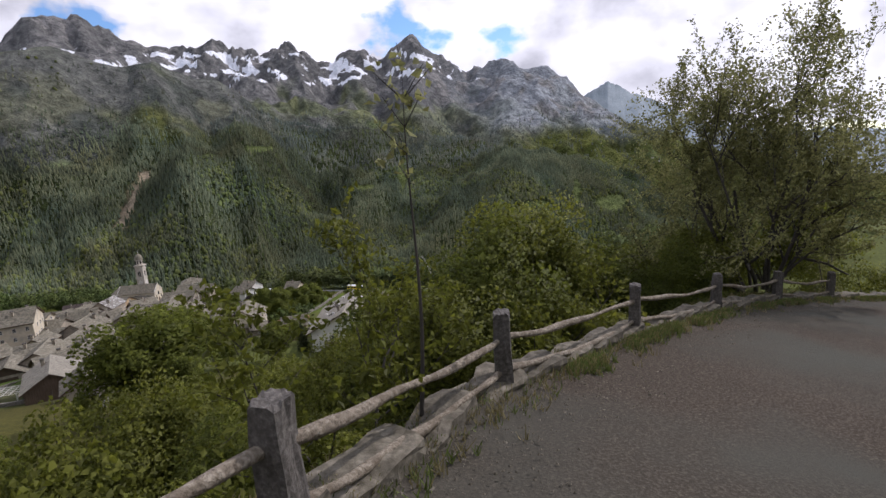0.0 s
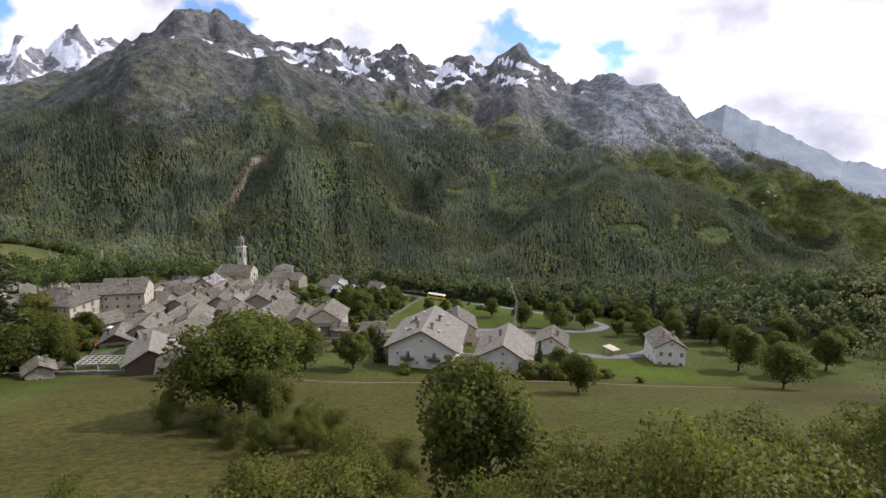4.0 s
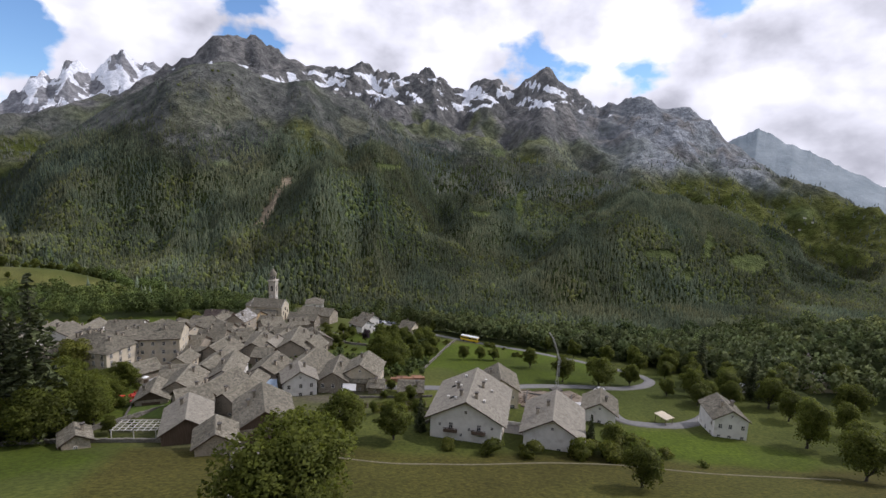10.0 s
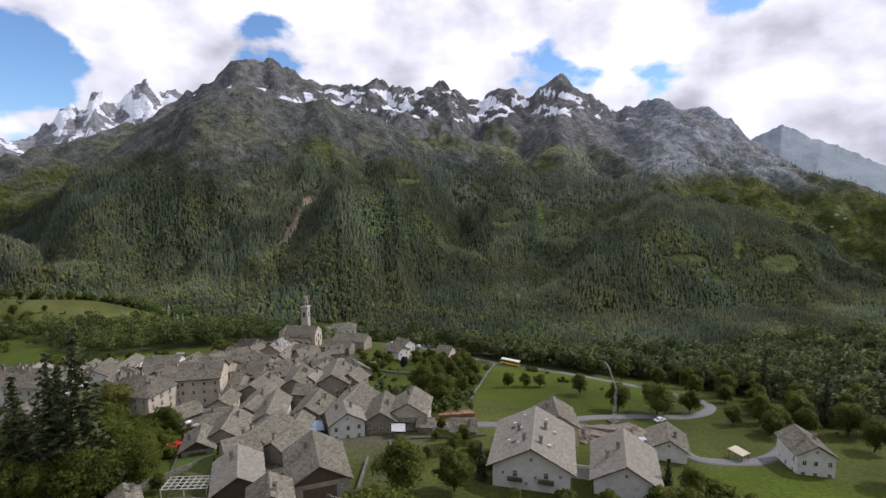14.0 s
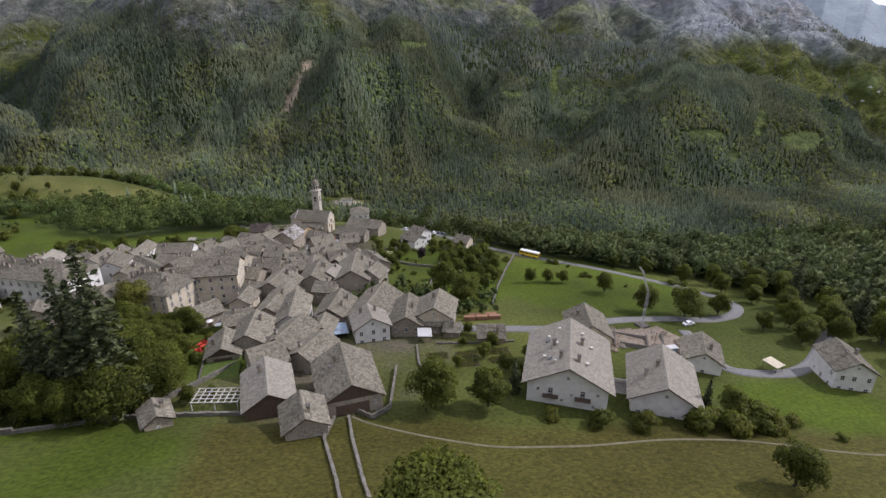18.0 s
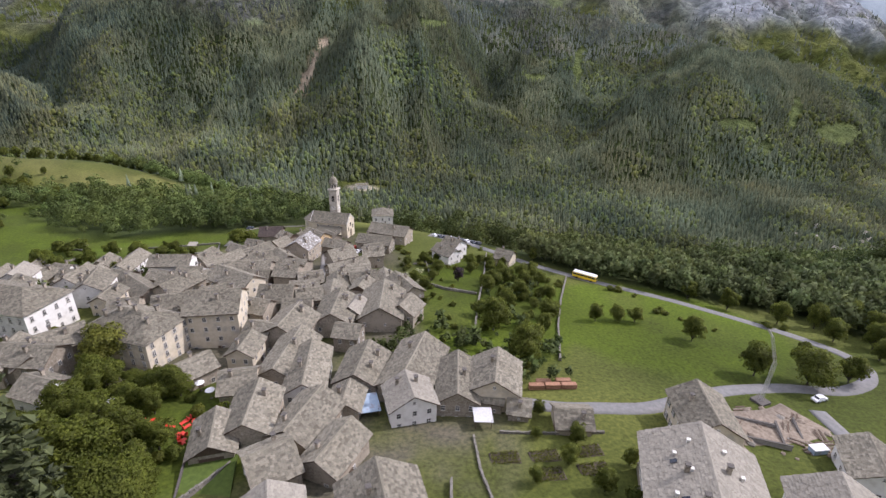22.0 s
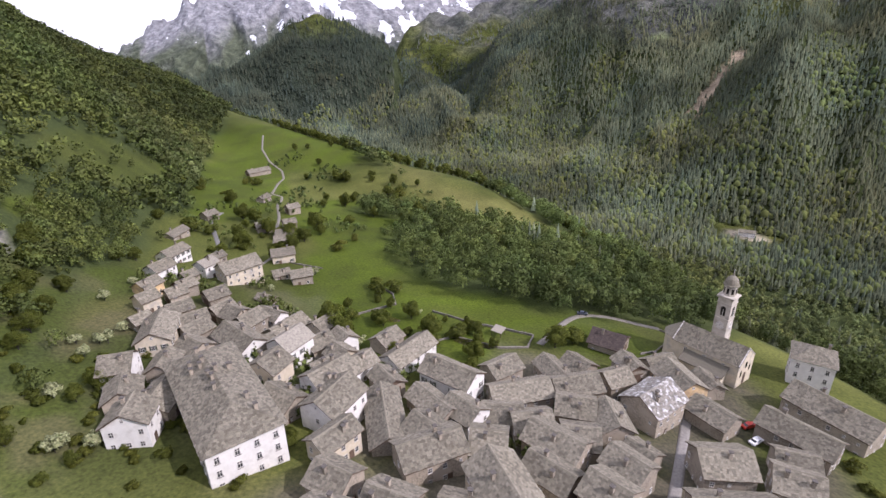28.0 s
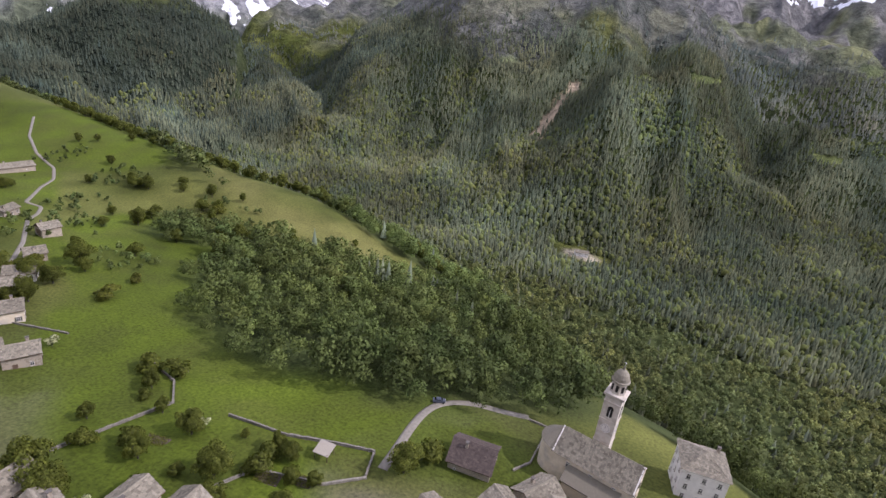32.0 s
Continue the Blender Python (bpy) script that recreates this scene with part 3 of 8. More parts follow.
def forest_density(x, y, z):
    """0 to 1: how closely trees stand."""
    e = edge_y(x)
    start = np.interp(x, (-620, -430, -400, -230, -60, -30, 0, 20, 60, 120, 260), (-18, -18, -6, -4, -4, -8, -26, -40, -52, -66, -70))
    near = sstep(0, 14, y - e - start) * (y < 1250)
    # thicket between the lower meadow and the brow
    near = np.maximum(near, blob(x, y, -207, 386, 94, 68, -6, 0.14))
    near = np.maximum(near, blob(x, y, -290, 500, 60, 16, 0, 0.3) * 0.8)
    near = np.maximum(near, blob(x, y, -330, 400, 42, 15, 25, 0.3) * 0.55)
    near = near * (1 - blob(x, y, -330, 468, 88, 28, -6, 0.25))
    # trees beyond the bend of the lane and along the far rim of the meadow
    near = np.maximum(near, blob(x, y, 132, 262, 36, 34, 0, 0.2))
    near = np.maximum(near, blob(x, y, -470, 484, 80, 11, -22, 0.4) * 0.35)
    near = near * (1 - blob(x, y, 60, 420, 26, 14, 0, 0.3))
    hill = sstep(2, 16, 60 - 0.57 * x - y + 10 * vnoise(x, y, 40, 77)) * sstep(-125, -165, x) * (y > -250)
    hill = hill * (1 - 0.95 * blob(x, y, -440, 262, 60, 22, 140, 0.3))
    for t in TERRACES:
        hill = hill * (1 - 0.9 * blob(x, y, *t, 0.3))
    east = np.maximum(blob(x, y, 190, 300, 95, 60, 0, 0.25), blob(x, y, 215, 225, 80, 60, 20, 0.3))
    far = (y > 1000) * np.where(far_az(x, y)[0] < 2830, 0.93 * sstep(240, 40, z + 130 * vnoise(x, y, 260, 71)) + 0.07 * sstep(520, 330, z), 0.3 * sstep(230, 90, z + 90 * vnoise(x, y, 260, 71)) * (1 - 0.7 * sstep(16, 30, far_az(x, y)[1])))
    d = np.maximum.reduce([near, hill, east, far])
    d = d * (1 - blob(x, y, -233, 1100, 62, 50, 0, 0.3))
    return d * (1 - scar_mask(x, y, z)) * (1 - glade_mask(x, y, z))


def cover_rgb(co):
    x, y, z = co[:, 0], co[:, 1], co[:, 2]
    r, a = far_az(x, y)
    n1, n2 = fbm(x, y, 60, 4, 81), fbm(x, y, 14, 3, 85)

    def lay(c, rgb, m):
        m = np.clip(m, 0, 1)[:, None]
        return c * (1 - m) + np.array(rgb) * m
    c = np.tile(np.array([0.06, 0.074, 0.015]), (len(co), 1))
    c = lay(c, (0.088, 0.094, 0.024), 0.5 + 0.6 * n1)
    # hay meadow below the road, mown in rows
    hay = sstep(30, 45, y) * sstep(124, 117, y + 2 * n2 - 0.02 * x) * sstep(-71, -66, x - 0.28 * (118 - y)) * sstep(135, 110, x)
    c = lay(c, (0.068, 0.062, 0.016), hay)
    c = lay(c, (0.056, 0.062, 0.014), hay * np.clip(0.25 + 0.6 * n1, 0, 0.8))
    # fresh green fields
    for cx, cy, rx, ry, rot in ((-95, 105, 26, 14, 0), (-100, 152, 32, 22, 10), (-20, 240, 32, 52, 0), (72, 132, 26, 13, -5), (35, 228, 42, 40, 20), (-225, 305, 85, 42, -28), (-165, 325, 55, 22, 0), (-470, 350, 110, 45, 150), (-330, 360, 70, 40, -20), (-560, 440, 120, 60, 20)) + TERRACES:
        c = lay(c, (0.059, 0.082, 0.008), blob(x, y, cx, cy, rx, ry, rot, 0.12) * (0.85 + 0.3 * n2))
    # dry knoll
    c = lay(c, (0.11, 0.108, 0.034), blob(x, y, -325, 470, 92, 32, -6, 0.3) * (0.45 + 0.7 * n1))
    c = lay(c, (0.14, 0.12, 0.045), blob(x, y, -252, 203, 15, 8, 140, 0.3) * 0.7)
    # village ground
    c = lay(c, (0.09, 0.08, 0.06), village_mask(x, y) * np.clip(0.6 + 0.9 * n2, 0.1, 0.95))
    # rough ground of the hillside
    c = lay(c, (0.05, 0.062, 0.018), blob(x, y, -215, 178, 90, 40, -25, 0.4) * 0.6)
    c = lay(c, (0.085, 0.075, 0.04), blob(x, y, -200, 165, 110, 55, -25, 0.4) * np.clip(0.05 + 1.1 * n2, 0, 0.6))
    c = c * (1 + 0.2 * n1 + 0.16 * n2)[:, None]
    # woods
    dens = forest_density(x, y, z)
    c = lay(c, (0.042, 0.056, 0.02), dens * 0.9)
    # the dome's ground darkened too, cloud shadow painted in
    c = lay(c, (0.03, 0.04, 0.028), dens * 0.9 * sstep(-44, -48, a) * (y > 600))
    # the great mountain
    far = (y > 1000).astype(float)
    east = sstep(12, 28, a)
    zb = z - 270 * sstep(2900, 2780, r)
    # grey-green heath over the upper woods, lightened: haze put into its colour
    haze_heath = far * sstep(10, 190, z + 110 * fbm(x, y, 260, 3, 93)) * sstep(-46, -42, a)
    c = lay(c, (0.115, 0.118, 0.106), haze_heath)
    c = lay(c, (0.07, 0.077, 0.066), haze_heath * sstep(0.05, 0.5, fbm(x, y, 120, 4, 91)))
    c = lay(c, (0.145, 0.148, 0.1), 0.8 * haze_heath * sstep(0.25, 0.7, fbm(x, y, 210, 4, 92)))
    alp = far * sstep(130, 300, zb + 110 * fbm(x, y, 300, 3, 95) + 90 * east) * (1 - 0.8 * sstep(-30, -38, a))
    c = lay(c, (0.1, 0.112, 0.068), alp)
    c = lay(c, (0.14, 0.15, 0.075), alp * sstep(0.1, 0.6, fbm(x, y, 160, 3, 96)))
    rock = far * sstep(300, 430, zb + 170 * fbm(x, y, 240, 4, 97) + 120 * east)
    c = lay(c, (0.115, 0.115, 0.112), rock)
    # eastern rock and alp washed pale blue-grey: haze put into the colour
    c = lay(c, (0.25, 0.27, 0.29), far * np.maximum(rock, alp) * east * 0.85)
    c = lay(c, (0.185, 0.18, 0.172), rock * sstep(0.0, 0.6, fbm(x, y, 90, 4, 99)))
    field = fbm(a * 66 + 0.55 * z, z * 1.7, 74, 4, 101)
    snow = far * np.clip(0.29 + 0.62 * field, 0, 1) * sstep(440, 540, z) * sstep(-30, -22, a) * sstep(25, 19, a) * sstep(0.95, 0.6, np.abs(z - 590) / 260)
    c = lay(c, (0.36, 0.29, 0.2), scar_mask(x, y, z))
    c = lay(c, (0.1, 0.13, 0.048), 0.6 * glade_mask(x, y, z))
    c = lay(c, (0.3, 0.27, 0.2), blob(x, y, -233, 1104, 34, 24, 0, 0.3))
    # crags on the hillside over the village
    for cx, cy in ((-292, 178), (-330, 120), (-262, 150), (-240, 128)):
        c = lay(c, (0.28, 0.26, 0.24), blob(x, y, cx, cy, 11, 9, 0, 0.3, 0.3))
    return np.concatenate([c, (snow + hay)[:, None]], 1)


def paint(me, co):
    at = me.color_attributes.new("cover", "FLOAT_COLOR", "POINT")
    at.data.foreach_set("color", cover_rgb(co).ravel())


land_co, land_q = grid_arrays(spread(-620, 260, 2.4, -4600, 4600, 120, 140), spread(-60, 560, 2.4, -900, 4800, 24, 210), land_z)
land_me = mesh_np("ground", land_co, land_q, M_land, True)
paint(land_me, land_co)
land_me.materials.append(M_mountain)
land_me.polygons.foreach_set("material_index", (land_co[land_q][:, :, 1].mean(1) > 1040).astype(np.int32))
ground = tagged(new("ground", land_me), "grassy terrace falling to a wooded valley and high mountains", "ground", kind="structure")


# far ranges, beyond the great mountain
def rib_field(a, k, seed):
    """Slanting buttresses and gullies of a far range."""
    k = k + 0 * a
    slant = a * 42 + 150 * k * np.sign(np.sin(a * 0.55 + seed)) + 46 * fbm(a * 30, k * 300, 110, 3, seed + 5)
    return fbm(slant, k * 260, 120, 5, seed + 3)


def range_strip(name, az, el, r, depth, mat, label, seed, jag=18.0, snow=None, rib_h=170):
    a = np.linspace(az[0], az[-1], 520)
    e = np.interp(a, az, el)
    top = EYE0[2] + np.tan(np.radians(e)) * r
    teeth = jag * fbm(a * 60, a, 60, 4, seed)
    rows_ = []
    ks_ = np.linspace(0, 1, 56)
    for k in ks_:
        rib = 0.5 - np.abs(rib_field(a, k, seed))
        rr = r - depth * (1 - k) - rib_h * rib * (1 - k) ** 0.6 * min(1, k * 4 + 0.2)
        z = -350 + (top + 350) * (k ** 0.8) + teeth * k ** 12
        rows_.append(np.stack([EYE0[0] + rr * np.sin(np.radians(a)), EYE0[1] + rr * np.cos(np.radians(a)), z], 1))
    co = np.stack(rows_, 0)
    i = np.arange(co.shape[0] * co.shape[1]).reshape(co.shape[:2])
    f = np.stack([i[:-1, :-1], i[:-1, 1:], i[1:, 1:], i[1:, :-1]], -1).reshape(-1, 4)
    me = mesh_np(name, co.reshape(-1, 3), f, mat, True)
    if snow:
        A, K = np.meshgrid(a, ks_)
        h = co[..., 2]
        rib = rib_field(A, K, seed)
        s = 0.36 - 0.55 * np.abs(rib) + 0.55 * fbm(A * 70 + 0.3 * h, h * 0.9, 70, 5, seed + 9) + np.interp(A, *snow) - 0.22 + 0.5 * sstep(250, 520, h)
        green = sstep(200, -50, h + 120 * rib)[..., None]
        rgb = np.array([0.25, 0.252, 0.262]) * (1 - green) + np.array([0.085, 0.1, 0.066]) * green
        at = me.color_attributes.new("cover", "FLOAT_COLOR", "POINT")
        at.data.foreach_set("color", np.concatenate([rgb, np.clip(s, 0, 1)[..., None]], -1).ravel())
    return tagged(new(name, me), label, "mountain", kind="structure")


# its pale blue is distant haze put into the base colour
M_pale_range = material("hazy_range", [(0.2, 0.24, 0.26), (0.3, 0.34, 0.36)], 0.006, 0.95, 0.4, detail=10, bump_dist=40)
range_strip("backdrop_snow_range", (-100, -85, -78, -74, -70, -65, -57, -53, -49, -45, -41, -37.8, -37, -35.8, -34.9, -33.6, -32.6, -31.4, -30.5, -29.3, -28.1, -26.9, -25.5, -24, -22),
            (-2, -1.5, -1, -0.5, 1.5, 4.5, 7, 7, 6.5, 5.8, 5.2, 4.9, 5.6, 7.4, 7.2, 9.0, 8.4, 8.0, 9.4, 10.4, 9.5, 9.9, 9.5, 9.6, 8), 4480, 1100, M_mountain, "jagged granite peaks under snow in the distance", 111, 52, snow=((-90, -66, -60, -55, -47, -44, -38, -22), (-0.4, -0.1, 0.12, 0.32, 0.34, 0.24, 0.18, 0.1)))
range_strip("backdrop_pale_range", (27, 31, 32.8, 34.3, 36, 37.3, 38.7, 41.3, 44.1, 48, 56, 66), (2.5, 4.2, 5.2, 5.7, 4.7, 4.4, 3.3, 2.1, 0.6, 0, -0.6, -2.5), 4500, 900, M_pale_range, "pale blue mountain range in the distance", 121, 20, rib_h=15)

# ---------------------------------------------------------------- trees and shrubs
def soften(me, co, normal):
    """Leaves shaded as the rounded mass that they make up: each quad faces outward and takes the normal of its place in the crown."""
    nq = len(co) // 4
    q = np.asarray(co).reshape(nq, 4, 3)
    face = np.cross(q[:, 2] - q[:, 0], q[:, 3] - q[:, 1])
    nv = np.repeat(normal, 4, 0)
    turn = (face * normal).sum(1) < 0
    idx = np.arange(nq * 4, dtype=np.int32).reshape(nq, 4)
    idx[turn] = idx[turn][:, ::-1]
    me.loops.foreach_set("vertex_index", idx.ravel())
    me.polygons.foreach_set("use_smooth", np.ones(nq, dtype=bool))
    me.update()
    me.normals_split_custom_set_from_vertices(nv.astype(np.float32))
    return me


def unit(v):
    return v / (np.linalg.norm(v, axis=1)[:, None] + 1e-9)


def leaf_quads(centres, size, g, flat=0.0, curl=0.25):
    """One leaf or spray at each centre: a folded quad, turned at random."""
    n = len(centres)
    d = g.normal(size=(n, 3))
    d[:, 2] *= 1 - flat
    d /= np.linalg.norm(d, axis=1)[:, None]
    e = np.cross(d, g.normal(size=(n, 3)))
    e /= np.linalg.norm(e, axis=1)[:, None] + 1e-9
    s = size * g.uniform(0.6, 1.35, (n, 1))
    up = np.cross(d, e) * s * curl
    a = centres - d * s * 0.6
    b = centres + e * s * 0.42 + up
    c = centres + d * s * 0.75
    f = centres - e * s * 0.42 + up
    co = np.stack([a, b, c, f], 1).reshape(-1, 3)
    return co, np.arange(n * 4).reshape(n, 4)


def crown_points(g, n, rx, ry, rz, lumps, shell=0.75, lump_r=0.42):
    """Points on the skins of lumps that fill an oval, so that the outline is uneven and has gaps."""
    c = g.normal(size=(lumps, 3))
    c /= np.linalg.norm(c, axis=1)[:, None]
    c *= g.uniform(0.35, 0.86, (lumps, 1))
    c[:, 2] = np.abs(c[:, 2]) * np.where(g.random(lumps) < 0.56, 1, -0.9)
    r = lump_r * g.uniform(0.6, 1.25, lumps)
    w = r ** 2 / (r ** 2).sum()
    k = g.choice(lumps, n, p=w)
    d = g.normal(size=(n, 3))
    d /= np.linalg.norm(d, axis=1)[:, None]
    d[:, 2] = np.where(d[:, 2] < -0.3, -d[:, 2], d[:, 2])
    p = c[k] + d * (r[k] * np.where(g.random(n) < shell, g.uniform(0.8, 1.1, n), g.uniform(0.2, 0.8, n)))[:, None]
    out = unit(unit(d * (1, 1, 1)) + 0.7 * unit(p) + np.array([0, 0, 0.25]) + g.normal(0, 0.3, p.shape))
    return p * (rx, ry, rz), c * (rx, ry, rz), out


def limb_set(g, height, base_r, heads, trunk_frac=0.35, lean=0.0):
    """A tapered trunk and limbs that bend out to the heads."""
    fork = np.array([lean * height * 0.2, 0, height * trunk_frac])
    k = np.linspace(0, 1, 7)[:, None]
    out = [tube_np(k * fork + g.normal(0, base_r * 0.18, (7, 3)) * (k * (1 - k)) * 4, base_r * (1.25 - 0.55 * k[:, 0] + 0.5 * np.exp(-k[:, 0] * 9)), 8)]
    for h in heads:
        s = np.linspace(0, 1, 7)[:, None]
        start = fork * g.uniform(0.72, 1.0)
        mid = start + (h - start) * 0.5 + np.array([0, 0, 0.16 * np.linalg.norm(h - start)]) + g.normal(0, 0.05 * height, 3)
        p = (1 - s) ** 2 * start + 2 * s * (1 - s) * mid + s ** 2 * h
        out.append(tube_np(p, base_r * 0.5 * (1.02 - 0.9 * s[:, 0]), 5))
        for _ in range(2):
            t = g.uniform(0.45, 0.9)
            q = (1 - t) ** 2 * start + 2 * t * (1 - t) * mid + t ** 2 * h
            e = q + g.normal(0, 0.13 * height, 3) + np.array([0, 0, 0.05 * height])
            out.append(tube_np(q + np.linspace(0, 1, 4)[:, None] * (e - q), base_r * 0.2 * np.array([1, 0.75, 0.5, 0.2]), 4))
    return join_np(out)


def broadleaf(seed, height, rx, rz, leaves, size, lumps=24, trunk=0.3, base_r=None, mat=None, shell=0.75, lump_r=0.42):
    """The two meshes of a broad-leaved tree: trunk with limbs, and crown."""
    g = np.random.default_rng(seed)
    p, c, out = crown_points(g, leaves, rx, rx * g.uniform(0.85, 1.1), rz, lumps, shell, lump_r)
    lift = np.array([0, 0, height - rz * 1.12])
    co, f = leaf_quads(p + lift, size, g, 0.2)
    crown = soften(mesh_np("crown", co, f, mat or M_leaf), co, out)
    heads = (c + lift)[: min(lumps, 13)]
    limbs = mesh_np("trunk", *limb_set(g, height, base_r or height * 0.022, heads, trunk), M_bark, True)
    return limbs, crown


def plant(name, meshes, x, y, scale, label, category="tree", group="", rot=None, sink=0.15, z=None, uneven=True):
    g = rng
    ob = thing(name, pose(x, y, (gz(x, y) if z is None else z) - sink, 0, 0, g.uniform(0, 360) if rot is None else rot) @ Matrix.Scale(scale, 4), label, category, group)
    ob.scale = (scale * g.uniform(0.84, 1.2), scale * g.uniform(0.84, 1.2), scale * g.uniform(0.86, 1.14)) if uneven else (scale,) * 3
    for nm, me in zip(("trunk", "crown"), meshes):
        put(nm, me, ob)
    return ob


def conifer(seed, height, base, whorls=26, per=9):
    g = np.random.default_rng(seed)
    cos = []
    for i in range(whorls):
        t = i / (whorls - 1)
        z = height * (0.1 + 0.9 * t ** 0.92)
        r = base * (1 - t) ** 0.85 * g.uniform(0.75, 1.15) + 0.12
        n = max(4, int(per * (1 - 0.6 * t)))
        for a in np.linspace(0, 2 * np.pi, n, endpoint=False) + g.uniform(0, 6):
            rr = r * g.uniform(0.7, 1.2)
            m = max(3, int(rr * 4.5))
            s = np.linspace(0.12, 1, m)
            pts = np.stack([np.cos(a) * rr * s, np.sin(a) * rr * s, z - rr * 0.42 * s ** 1.4], 1)
            cos.append(pts + g.normal(0, 0.12, pts.shape))
    pts = np.concatenate(cos)
    crown = mesh_np("crown", *leaf_quads(pts, 0.72, g, 0.55), M_needle)
    k = np.linspace(0, 1, 6)[:, None]
    trunk = mesh_np("trunk", *tube_np(k * np.array([0, 0, height * 0.98]), height * 0.016 * (1.05 - k[:, 0]) + 0.02, 7), M_bark, True)
    return trunk, crown


TREE_BIG = [broadleaf(11, 18, 7.6, 8.0, 17000, 0.42, 44, 0.16), broadleaf(12, 14, 5.2, 6.4, 11000, 0.36, 34, 0.16)]
TREE_MID = [broadleaf(20 + i, 10, 4.2 + 0.3 * (i % 2), 4.5, 6500, 0.34, 34, 0.14, lump_r=0.36) for i in range(4)]
TREE_YELLOW = broadleaf(31, 15, 5.6, 6.2, 6000, 0.5, 30, 0.2, mat=M_leaf_yellow)
TREE_COPPER = broadleaf(32, 8, 3.3, 3.4, 2200, 0.4, 20, 0.2, mat=M_leaf_red)
TREE_BLOOM = [broadleaf(33 + i, 6, 2.8, 2.6, 1100, 0.4, 14, 0.2, mat=M_leaf_bloom) for i in range(2)]
BUSH = [broadleaf(40 + i, 3.2, 2.2, 1.55, 1500, 0.3, 13, 0.12, base_r=0.06, mat=M_leaf_b if i % 2 else M_leaf) for i in range(4)]
CONIFER = [conifer(50 + i, 26 - 5 * i, 4.4 - 0.7 * i) for i in range(3)]

# the trees of the hay meadow and round the chalets
plant("maple_tree", TREE_BIG[0], -23, 77, 1.0, "large dark green broadleaf tree standing in the hay meadow")
plant("maple_tree", TREE_BIG[1], -17.5, 69, 0.62, "smaller green tree beside the large meadow tree")
plant("ash_tree", TREE_BIG[1], 6, 42, 1.0, "tall bushy green tree on the slope under the road")
plant("walnut_tree", TREE_MID[0], 38.5, 100, 0.95, "round green walnut tree at the meadow's lower edge")
plant("walnut_tree", TREE_MID[1], -22.3, 126.5, 1.12, "wide walnut tree at the foot of the mown meadow", group="walnut pair")
plant("walnut_tree", TREE_MID[2], -10.5, 127.5, 1.15, "wide walnut tree at the foot of the mown meadow", group="walnut pair")
plant("oak_tree", TREE_BIG[1], 104, 138, 1.0, "tall spreading tree beside the white house")
plant("oak_tree", TREE_MID[3], 96, 112, 1.25, "bushy green tree on the border of the hay meadow")
plant("garden_tree", TREE_MID[1], 44, 127, 0.8, "round green garden tree beside the chalet")
for i, (bx, by, bs) in enumerate(((12.2, 120.6, 1.5), (21.8, 120.5, 1.2), (34.1, 121, 1.5), (40.5, 119.6, 1.4), (47, 122, 1.1), (56, 124, 0.8), (62, 118, 0.6), (2.5, 123, 1.0))):
    plant("garden_shrub", BUSH[i % 4], bx, by, bs, "round green shrub along the chalet's lower wall", "shrub", "chalet shrubs")
plant("garden_spruce", CONIFER[2], -3.9, 134, 0.62, "small dark conifer beside the chalet", "conifer")
plant("garden_spruce", CONIFER[2], 38.5, 128, 0.5, "small dark conifer between two chalets", "conifer")
for cx, cy, cm, cs in ((-91.5, 125, 0, 1.62), (-98.5, 126, 0, 1.38), (-107, 127, 1, 1.35), (-101, 132, 2, 1.6)):
    plant("spruce_tree", CONIFER[cm], cx, cy, cs, "tall dark spruce at the edge of the village gardens", "conifer", "garden spruces")
for i, (bx, by, bs) in enumerate(((-92, 131, 0.75), (-86, 136, 0.7), (-89, 141, 0.7), (-98, 142, 0.9), (-104, 136, 0.85), (-110, 145, 0.85), (-117, 132, 0.9), (-116, 122, 0.75), (-84, 127, 0.45), (-96, 150, 0.75), (-105, 155, 0.8), (-114, 158, 0.7), (-124, 140, 0.9), (-128, 152, 0.8), (-90, 150, 0.6), (-77, 127, 0.4), (-73, 130, 0.4))):
    plant("garden_tree", TREE_MID[i % 4], bx, by, bs * (1.35 if bx < -84 else 1.0), "leafy green tree in the walled village garden", group="village garden trees")
for cx, cy, cm, cs in ((-89, 121, 1, 1.15), (-86, 128, 0, 0.8), (-84, 132, 0, 0.7), (-112, 122, 1, 1.1), (-104, 120, 1, 0.9), (-96, 119, 1, 0.8)):
    plant("lime_tree", TREE_BIG[cm], cx, cy, cs, "large olive green broadleaf tree at the garden edge", group="garden edge trees")
plant("maple_tree", TREE_YELLOW, -121, 180, 1.05, "golden green maple between the old palaces")
plant("copper_beech", TREE_COPPER, -31, 262, 0.85, "dark purple copper beech on a lawn")
# orchard trees of the sunny meadow
for i, (ox, oy, s) in enumerate(((16.5, 228, 0.55), (24, 229, 0.5), (30, 228, 0.55), (43.3, 214, 0.62), (51.5, 194, 0.95), (64.4, 191, 1.0), (77.9, 194, 0.7), (-12.4, 192, 0.95), (-4, 214, 0.6), (-20, 213, 0.9), (-24, 224, 0.6), (-14, 232, 0.6), (-8, 245, 0.65), (-20, 250, 0.6), (-12, 262, 0.6), (-26, 283, 0.55), (-44, 250, 0.5), (-40, 275, 0.55), (-47, 288, 0.5), (-4, 270, 0.6), (2, 262, 0.5))):
    plant("orchard_tree", TREE_MID[i % 4], ox, oy, s * 1.25, "low round fruit tree on the green meadow", group="orchard trees")
